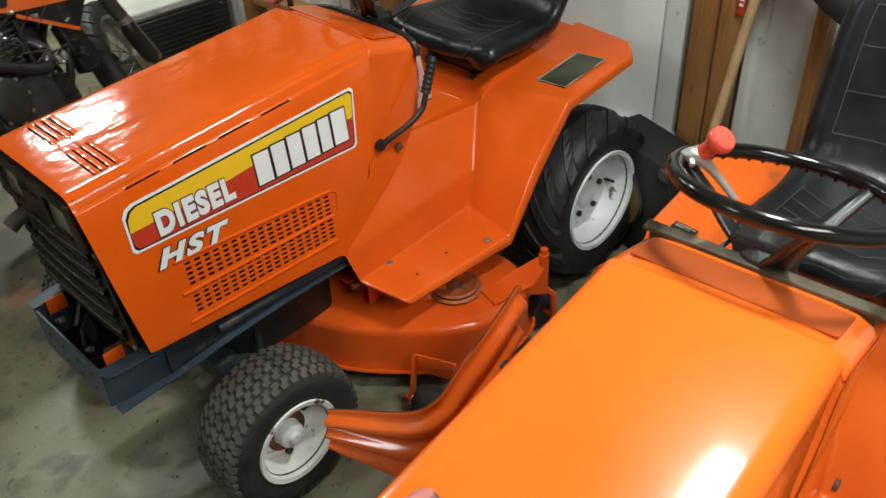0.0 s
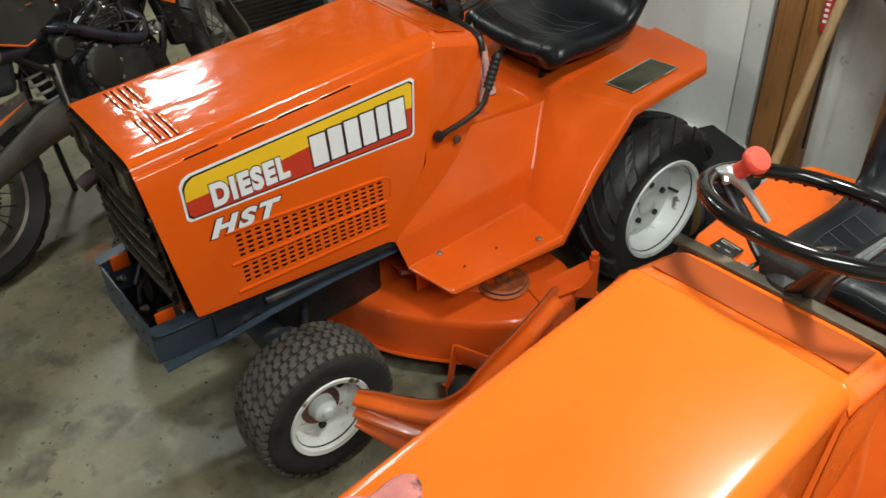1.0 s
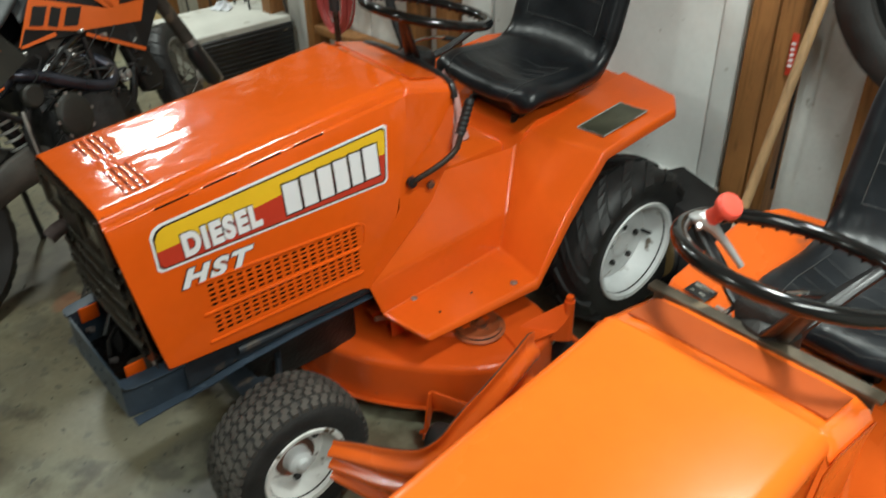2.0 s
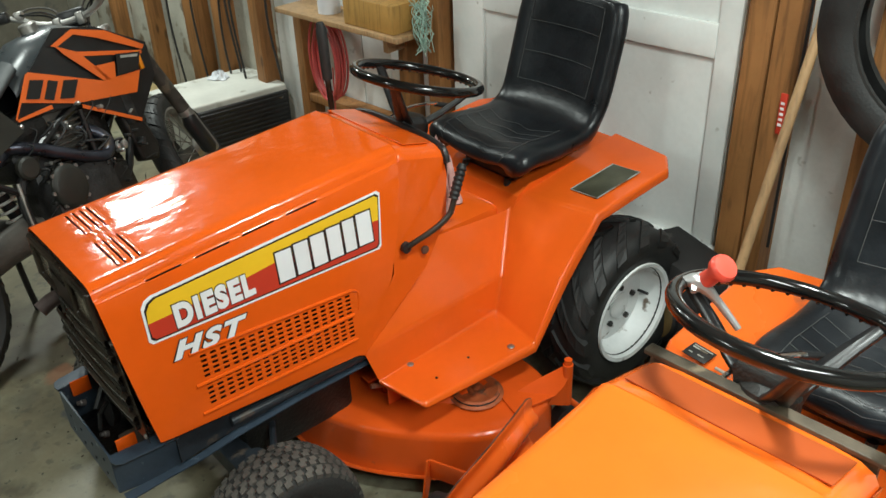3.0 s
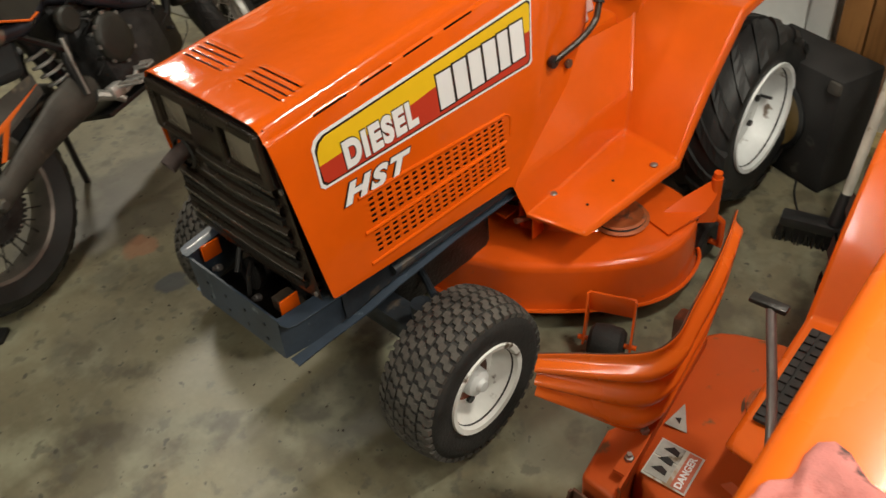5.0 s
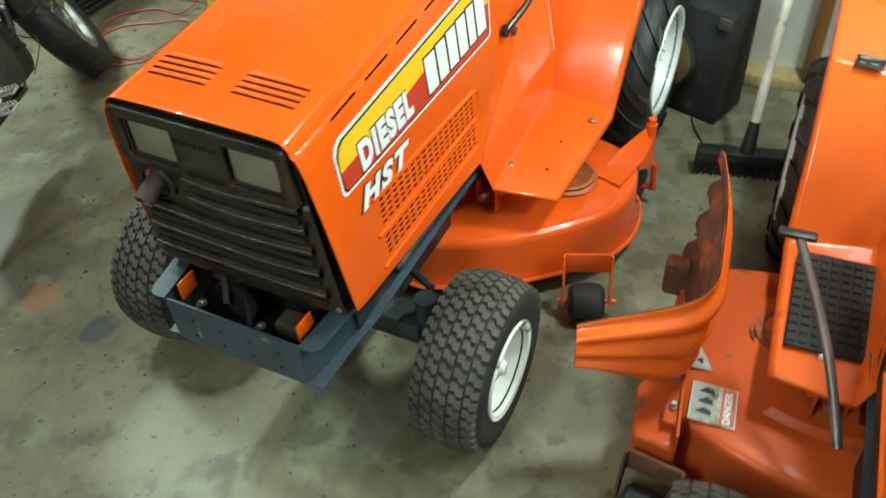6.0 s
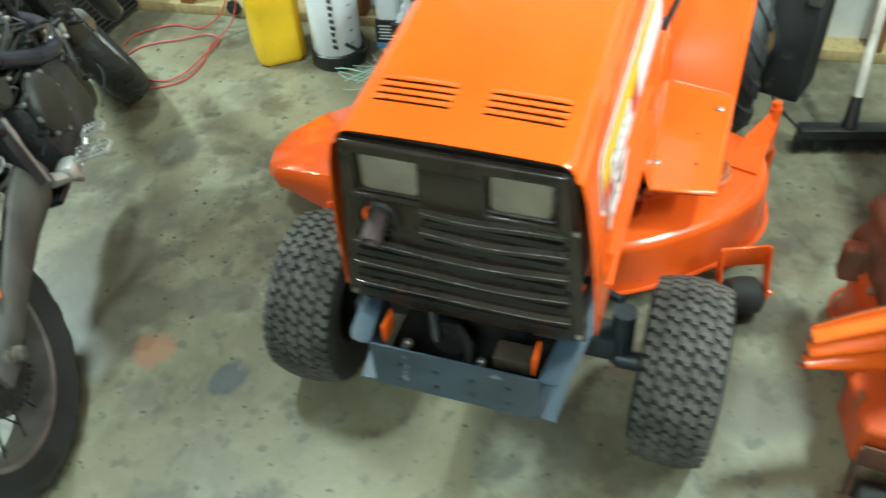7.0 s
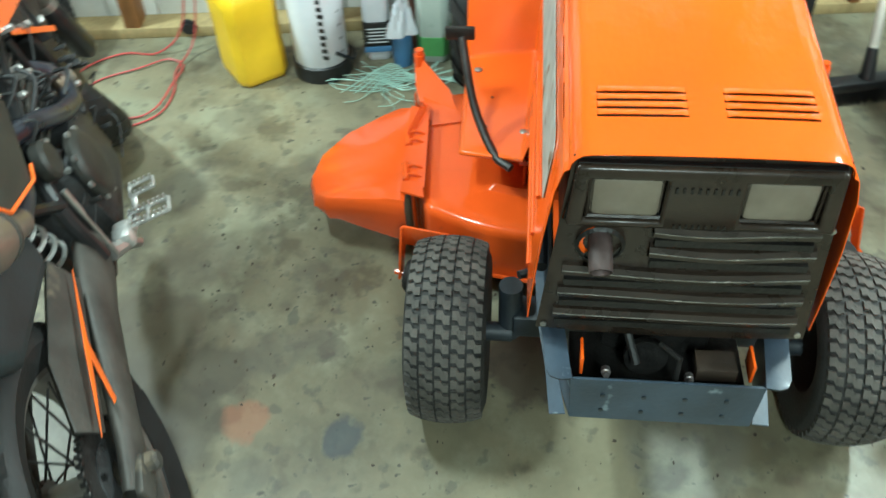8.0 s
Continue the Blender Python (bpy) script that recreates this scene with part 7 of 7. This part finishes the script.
j = thing("pump_sprayer", "white plastic pump sprayer with black base and strap", "sprayer", pose(1.555, 0.982, 0, 0, 0, -10), "jugs by the wall")
part("tank", lathe(bmesh.new(), [(0.0, 0.03), (0.085, 0.03), (0.092, 0.05), (0.092, 0.34), (0.082, 0.38), (0.05, 0.42), (0.035, 0.43), (0.035, 0.46), (0.0, 0.46)], 32), WHITE_P, j, "milky white tank")
part("base", lathe(bmesh.new(), [(0.0, 0.0), (0.100, 0.0), (0.103, 0.01), (0.100, 0.055), (0.093, 0.06)], 32), BLACK_PLASTIC, j, "black base ring")
part("strap", tube(bmesh.new(), arc([(-0.06, -0.085, 0.11), (0.0, -0.112, 0.055), (0.075, -0.085, 0.045), (0.115, -0.02, 0.06), (0.11, 0.04, 0.3)], 5), 0.007, 6), BLACK_PLASTIC, j, "black hose and strap")
part("pump", tube(bmesh.new(), [(0, 0, 0.45), (0, 0, 0.56)], 0.02, 12), BLACK_PLASTIC, j)
for k in range(9):
    a = radians(-150)
    part("text_bar", box(bmesh.new(), (0.0935 * math.cos(a), 0.0935 * math.sin(a), 0.10 + 0.026 * k), (0.002, 0.032 - 0.006 * (k % 3), 0.014), pose(0, 0, 0, 0, 0, 0)), BLACK_DECAL, j)
for k in range(5):
    a = radians(-105)
    part("tick_mark", box(bmesh.new(), (0.0935 * math.cos(a), 0.0935 * math.sin(a), 0.10 + 0.05 * k), (0.02, 0.002, 0.003)), BLACK_DECAL, j)

j = thing("bottle", "white bottle with a black and blue label", "bottle", pose(1.665, 0.80, 0, 0, 0, 8), "jugs by the wall")
part("bottle_body", jug_body(0.12, 0.09, 0.30, neck=0.02), WHITE_P, j, "white plastic", bevel=0.008)
part("label", box(bmesh.new(), (-0.005, -0.0, 0.11), (0.125, 0.094, 0.09), None, 0.003), BLACK_DECAL, j, "black label")
part("label_band", box(bmesh.new(), (-0.005, 0, 0.052), (0.124, 0.093, 0.022), None, 0.002), BLUE_P, j, "blue band")
for k in range(5):
    part("text_bar", box(bmesh.new(), (-0.0685, 0.0, 0.082 + 0.013 * k), (0.001, 0.07 - 0.012 * (k % 2), 0.004)), WHITE_DECAL, j)
part("cap", lathe(bmesh.new(), [(0.017, 0.295), (0.019, 0.30), (0.019, 0.325), (0, 0.326)], 16), BLUE_P, j)

j = thing("jug", "clear jug half full of green liquid", "jug", pose(1.665, 0.60, 0, 0, 0, 0), "jugs by the wall")
part("jug_body", jug_body(0.138, 0.104, 0.34, neck=0.022), material("cloudy_clear_plastic", (0.42, 0.47, 0.42), 0.3, 0, 0.06), j, "cloudy plastic", bevel=0.006)
plan_ = [(-0.72, -1), (0.72, -1), (1, -0.72), (1, 0.72), (0.72, 1), (-0.72, 1), (-1, 0.72), (-1, -0.72)]
part("liquid_band", prism(bmesh.new(), [(x * 0.0705, y * 0.0535) for x, y in plan_], 0.03, 0.105), GREEN_P, j, "green liquid showing through", bevel=0.002)
j = thing("spray_bottle", "small bottle with a blue bag and white tissue", "bottle", pose(1.60, 0.705, 0, 0, 0, 15))
part("bottle_body", lathe(bmesh.new(), [(0.0, 0), (0.032, 0.0), (0.034, 0.01), (0.034, 0.11), (0.022, 0.15), (0.012, 0.16), (0.012, 0.19), (0.0, 0.19)], 20), BLUE_P, j, "pale blue bottle")
part("wrapper", crumpled(21, 0.05, 0.10, 3), WHITE_P, j, "crumpled white wrapper", smooth=60, thick=0.002).location = (-0.01, 0.0, 0.13)
st = tagged(part("handle_stick", tube(bmesh.new(), [(1.70, 0.68, 0.0), (1.72, 0.675, 0.6)], 0.012, 10), RUSTY, None, "thin reddish brown stake against the wall"), category="stake")

# ---- cords and hoses ----
CORD = material("pale_green_nylon_cord", (0.35, 0.52, 0.44), 0.5, 0, 0.15, 20, 90, 0.05)
bm = bmesh.new()
rnd = random.Random(7)
for k in range(34):
    a = rnd.uniform(0, math.tau)
    p = Vector((1.46 + rnd.uniform(-0.04, 0.03), 0.72 + rnd.uniform(-0.06, 0.06), 0.006))
    pts = [p]
    for q in range(4):
        a += rnd.uniform(-0.7, 0.7)
        p = p + Vector((0.045 * math.cos(a) * 0.7, 0.06 * math.sin(a), rnd.uniform(-0.012, 0.016)))
        p.z = max(0.004, p.z)
        p.x = min(p.x, 1.60)
        pts.append(p)
    tube(bm, arc(pts, 3), 0.0016, 4)
for k in range(10):
    y0 = 0.62 + 0.016 * k
    tube(bm, arc([(1.40 + 0.01 * (k % 3), y0 + 0.13, 0.008), (1.45 + 0.008 * k, 0.74, 0.02 + 0.003 * k), (1.49, y0 - 0.10, 0.012), (1.48 + 0.01 * (k % 4), y0 - 0.18, 0.006)], 3), 0.0018, 5)
tagged(part("cord_tangle", bm, CORD, None, "tangle of pale green nylon cord on the floor"), category="cord", kind="stuff")

RED_HOSE = material("red_air_hose", (0.46, 0.075, 0.07), 0.4, 0, 0.1, 9, 90, 0.04)
bm = bmesh.new()
loop = [(1.700, 1.415, 0.62), (1.690, 1.430, 0.30), (1.640, 1.465, 0.06), (1.510, 1.505, 0.006), (1.386, 1.475, 0.005), (1.265, 1.485, 0.006), (1.195, 1.560, 0.005), (1.170, 1.680, 0.005), (1.270, 1.790, 0.006),
        (1.430, 1.775, 0.005), (1.520, 1.640, 0.008), (1.575, 1.555, 0.010), (1.540, 1.490, 0.006), (1.420, 1.490, 0.012), (1.290, 1.505, 0.010), (1.235, 1.570, 0.006), (1.260, 1.700, 0.005), (1.370, 1.830, 0.006),
        (1.510, 1.845, 0.006), (1.610, 1.735, 0.006), (1.612, 1.600, 0.012), (1.660, 1.505, 0.10), (1.700, 1.470, 0.34), (1.705, 1.455, 0.66)]
tube(bm, arc(loop, 5), 0.0034, 6)
tagged(part("air_hose", bm, RED_HOSE, None, "thin red air hose looped on the floor"), category="hose")
co = thing("hose_coil", "coil of thin red hose hung on a nail", "hose")
rnd = random.Random(11)
for k in range(11):
    c = on_wall(0.03 + 0.006 * k, 1.44 + rnd.uniform(-0.01, 0.01), 0.655 + rnd.uniform(-0.015, 0.015))
    ax = WALL.to_3x3() @ Vector((0, 1, 0))
    ra, rb = 0.085 + rnd.uniform(-0.012, 0.016), 0.185 + rnd.uniform(-0.012, 0.015)
    part("hose_turn", tube(bmesh.new(), [c + ax * (ra * math.cos(a)) + Vector((0, 0, rb * math.sin(a))) for a in (q * math.tau / 36 for q in range(36))], 0.0055, 6, closed=True), RED_HOSE, co)
part("strap", tube(bmesh.new(), [on_wall(0.10, 1.44, 0.80), on_wall(0.11, 1.43, 0.875), on_wall(0.02, 1.42, 0.885)], 0.010, 8), BLACK_PLASTIC, co, "black tie")
pl = tagged(part("wall_plug", lathe(bmesh.new(), [(0.0, 0), (0.030, 0), (0.033, 0.008), (0.030, 0.016), (0.02, 0.017), (0.018, 0.024), (0, 0.024)], 8, Matrix.Translation(on_wall(0.0, 1.525, 0.045)) @ WALL.to_quaternion().to_matrix().to_4x4() @ pose(0, 0, 0, 0, 90, 0)), BLACK_PLASTIC, None, "round dark hose end by the sill timber"), category="fitting")

# ---- shelf with its box ----
BOX_WOOD = board_wood("yellow_box_wood", (0.42, 0.24, 0.06), False)
sh = thing("wall_shelf", "narrow timber shelf on the studs", "shelf", WALL)
part("shelf_board", box(bmesh.new(), (0.09, -1.23, 0.885), (0.20, 0.80, 0.022), edge=0.003), OLD_WOOD, sh, "grey timber board")
part("bracket", box(bmesh.new(), (0.05, -1.0, 0.83), (0.10, 0.03, 0.09), edge=0.003), OLD_WOOD, sh)
b = tagged(part("wooden_box", box(bmesh.new(), (0.09, -1.02, 0.955), (0.16, 0.30, 0.115), edge=0.004), BOX_WOOD, None, "yellowish wooden box on the shelf"), category="box")
b.matrix_world = WALL
b = tagged(part("tin_can", lathe(bmesh.new(), [(0, 0), (0.05, 0), (0.05, 0.12), (0, 0.12)], 24), WHITE_P, None, "white tin on the shelf"), category="tin")
b.matrix_world = Matrix.Translation(on_wall(0.09, 1.36, 0.897))
b = tagged(part("white_disc", lathe(bmesh.new(), [(0, 0), (0.085, 0), (0.09, 0.02), (0.07, 0.035), (0, 0.04)], 28), WHITE_P, None, "round white plastic lid hung on a stud"), category="lid")
b.matrix_world = Matrix.Translation(on_wall(0.0, 1.74, 0.93)) @ WALL.to_quaternion().to_matrix().to_4x4() @ pose(0, 0, 0, 0, 90, 0)
bm = bmesh.new()
rnd = random.Random(2)
for k in range(26):
    pts = [on_wall(0.06 + rnd.uniform(-0.02, 0.05), 0.80 + rnd.uniform(-0.04, 0.04), 1.03 - 0.05 * q + rnd.uniform(-0.02, 0.02)) for q in range(5)]
    tube(bm, arc(pts, 3), 0.0018, 4)
tagged(part("wire_tangle", bm, CORD, None, "tangle of thin greenish wire hung on a stud"), category="wire", kind="stuff")
bm = bmesh.new()
CABLE = material("black_cable", (0.02, 0.02, 0.02), 0.5)
for q, (s0, z0, z1) in enumerate(((2.22, 0.35, 1.2), (2.26, 0.42, 1.2), (2.60, 0.25, 1.1), (2.33, 0.2, 1.0), (1.90, 0.45, 1.1), (2.86, 0.2, 1.0))):
    cb = tagged(part("hanging_cable", tube(bmesh.new(), arc([on_wall(0.02, s0, z1), on_wall(0.03, s0 + 0.03, (z0 + z1) / 2), on_wall(0.025, s0 - 0.02, z0)], 5), 0.006, 6), CABLE, None, "black cable hanging on the stud wall"), category="cable", group="hanging cables")
bm.free()

# ---- window air conditioner ----
AC_WHITE = material("yellowed_white_metal", (0.58, 0.58, 0.53), 0.5, 0, 0.1, 5, 60, 0.05, 0, ((0.32, 0.30, 0.25), 8, 0.62))
ac = thing("air_conditioner", "dusty white window air conditioner with dark grille on the floor", "air conditioner", pose(1.43, 2.17, 0, 0, 0, -2.5))
part("case", prism(bmesh.new(), [(-0.195, -0.182), (0.342, -0.182), (0.342, 0.215), (-0.262, 0.215)], 0.0, 0.39), AC_WHITE, ac, "dusty white case", bevel=0.010)
g = part("rear_grille", box(bmesh.new(), (0.075, -0.190, 0.185), (0.525, 0.024, 0.35), edge=0.006), BLACK_PLASTIC, ac, "dark louvred face")
for k in range(14):
    part("louvre", box(bmesh.new(), (0.075, -0.206, 0.035 + 0.0235 * k), (0.50, 0.010, 0.008), edge=0.002), MOTO_ENGINE, g)
part("name_plate", box(bmesh.new(), (0.29, -0.2065, 0.335), (0.02, 0.003, 0.016)), GREY_DECAL, g)
for k in range(16):
    part("side_slot", box(bmesh.new(), (-0.2395, 0.085, 0.14 + 0.0125 * k), (0.006, 0.15, 0.006), pose(-0.2395, 0.085, 0, 0, 0, 9.6) @ pose(0.2395, -0.085, 0)), GREASE_OR_SHADE, ac)
b = tagged(part("plastic_scrap", crumpled(31, 0.05, 0.03, 3), WHITE_P, None, "crumpled white scrap on the air conditioner", smooth=60, thick=0.002), category="scrap")
b.matrix_world = pose(1.55, 2.30, 0.392)

# ---- speaker cabinet behind the rear wheel ----
CARPET = material("black_speaker_carpet", (0.016, 0.015, 0.015), 0.85, 0, 0.35, 8, 240, 0.3, 0, ((0.05, 0.045, 0.04), 12, 0.66))
CONE = material("tan_speaker_cone", (0.20, 0.13, 0.045), 0.6, 0, 0.2, 9, 80, 0.1)
sp = thing("speaker_cabinet", "black carpeted speaker cabinet on the floor by the wall", "speaker", pose(1.800, -0.505, 0, 0, 0, -17))
part("cabinet", box(bmesh.new(), (0.0, 0, 0.20), (0.18, 0.37, 0.40), edge=0.008), CARPET, sp, "black carpeted box")
part("speaker_ring", lathe(bmesh.new(), [(0.125, 0.0), (0.135, 0.004), (0.135, 0.010), (0.118, 0.010)], 36, pose(-0.089, 0.05, 0.20, 0, -90, 0)), BLACK_PLASTIC, sp)
part("cone", lathe(bmesh.new(), [(0.120, 0.008), (0.105, 0.004), (0.04, 0.001), (0.035, 0.012), (0, 0.016)], 36, pose(-0.091, 0.05, 0.20, 0, -90, 0)), CONE, sp, "tan speaker cone")
part("corner", box(bmesh.new(), (-0.085, -0.16, 0.375), (0.03, 0.045, 0.04), None, 0.008), MOTO_GREY, sp, "grey corner guard")
tagged(part("speaker_wire", tube(bmesh.new(), arc([(1.735, -0.56, 0.04), (1.70, -0.57, 0.008), (1.62, -0.60, 0.006), (1.52, -0.66, 0.006), (1.42, -0.70, 0.006)], 6), 0.003, 6), CABLE, None, "thin dark wire trailing over the floor"), category="wire")

# ---- push broom leaning on the wall, stick with a red tag ----
CHIPPED = material("chipped_white_handle_paint", (0.58, 0.55, 0.48), 0.5, 0, 0.15, 14, 70, 0.1, 0, ((0.25, 0.15, 0.07), 12, 0.58))
br = thing("push_broom", "push broom with a wooden handle, leaning on the stud wall", "broom")
m = pose(1.435, -0.80, 0, 0, 0, 14)
part("broom_head", box(bmesh.new(), (0, 0, 0.075), (0.055, 0.30, 0.035), m, 0.008), BLACK_PLASTIC, br, "black broom head")
bm = bmesh.new()
rnd = random.Random(4)
for i in range(60):
    for k in range(4):
        p = m @ Vector((-0.02 + 0.013 * k + rnd.uniform(-0.003, 0.003), -0.145 + 0.005 * i, 0.06))
        q = p + Vector((rnd.uniform(-0.008, 0.008), rnd.uniform(-0.004, 0.004), -0.058))
        tube(bm, [p, q], 0.002, 3, caps=False)
tagged(part("brush", bm, BLACK_PLASTIC, br, "black bristles", smooth=0), kind="stuff")
f0, f1 = Vector((1.435, -0.80, 0.09)), Vector((1.87, -0.800, 1.42))
part("ferrule", tube(bmesh.new(), [f0, f0.lerp(f1, 0.07)], [0.024, 0.017], 12), BLACK_PLASTIC, br)
part("lower_handle", tube(bmesh.new(), [f0.lerp(f1, 0.06), f0.lerp(f1, 0.34)], 0.0145, 12), CHIPPED, br, "chipped white paint")
part("upper_handle", tube(bmesh.new(), [f0.lerp(f1, 0.34), f1], 0.0145, 12), OLD_WOOD, br, "bare worn wood")
tg = thing("tagged_rod", "thin dark rod with a red tag on the stud wall", "rod")
part("rod", tube(bmesh.new(), [on_wall(0.012, -0.695, 0.45), on_wall(0.012, -0.70, 1.5)], 0.005, 8), BLACK_PLASTIC, tg)
part("tag", box(bmesh.new(), tuple(on_wall(0.018, -0.668, 0.905)), (0.008, 0.022, 0.13), None, 0.002), RED_DECAL, tg, "red tag")
for k in range(5):
    part("text_bar", box(bmesh.new(), tuple(on_wall(0.0235, -0.668, 0.872 + 0.017 * k)), (0.002, 0.012, 0.008)), WHITE_DECAL, tg)

# ---- tyre hung on the wall beside the door ----
ty = thing("hung_tyre", "old black tyre hung on the stud wall", "tyre", Matrix.Translation(on_wall(0.14, -1.15, 1.27)) @ WALL.to_quaternion().to_matrix().to_4x4() @ pose(0, 0, 0, 0, 90, 0))
part("carcass", lathe(bmesh.new(), [(0.265, -0.045), (0.29, -0.062), (0.33, -0.064), (0.365, -0.045), (0.375, 0.0), (0.365, 0.045), (0.33, 0.064), (0.29, 0.062), (0.265, 0.045), (0.27, 0.03), (0.33, 0.048), (0.355, 0.0), (0.33, -0.048), (0.27, -0.03)], 56, closed=True), RUBBER_DARK, ty, "black rubber carcass")
part("bead", tube(bmesh.new(), [(0.267 * math.cos(a), 0.267 * math.sin(a), 0.043) for a in (k * math.tau / 48 for k in range(48))], 0.007, 6, closed=True), RUBBER, ty)

# ---- grit and scraps on the floor ----
bm = bmesh.new()
rnd = random.Random(13)
for k in range(300):
    x, y = rnd.uniform(-0.6, 1.65), rnd.uniform(-0.75, 1.75)
    if k > 200:
        x, y = rnd.gauss(0.45, 0.28), rnd.gauss(0.85, 0.22)
    r = rnd.choice((0.0015, 0.002, 0.0028, 0.005))
    a = rnd.uniform(0, math.tau)
    h = rnd.uniform(0.0008, 0.003)
    pts = [(x + r * rnd.uniform(0.5, 1.3) * math.cos(a + q * math.tau / 5) * (1.8 if k % 4 == 0 else 1), y + r * rnd.uniform(0.5, 1.2) * math.sin(a + q * math.tau / 5)) for q in range(5)]
    prism(bm, pts, 0.0, h)
DIRT = material("dark_floor_grit", (0.07, 0.055, 0.04), 0.8, 0, 0.4, 30, 120, 0.1)
tagged(part("floor_grit", bm, DIRT, None, "grit, clods and dry grass on the floor", smooth=0), category="grit", kind="stuff")
b = tagged(part("rubber_scrap", prism(bmesh.new(), [(-0.47, 0.86), (-0.40, 0.83), (-0.36, 0.87), (-0.40, 0.91), (-0.46, 0.91)], 0.0, 0.014), RUBBER_DARK, None, "flat black rubber scrap on the floor", smooth=0), category="scrap")
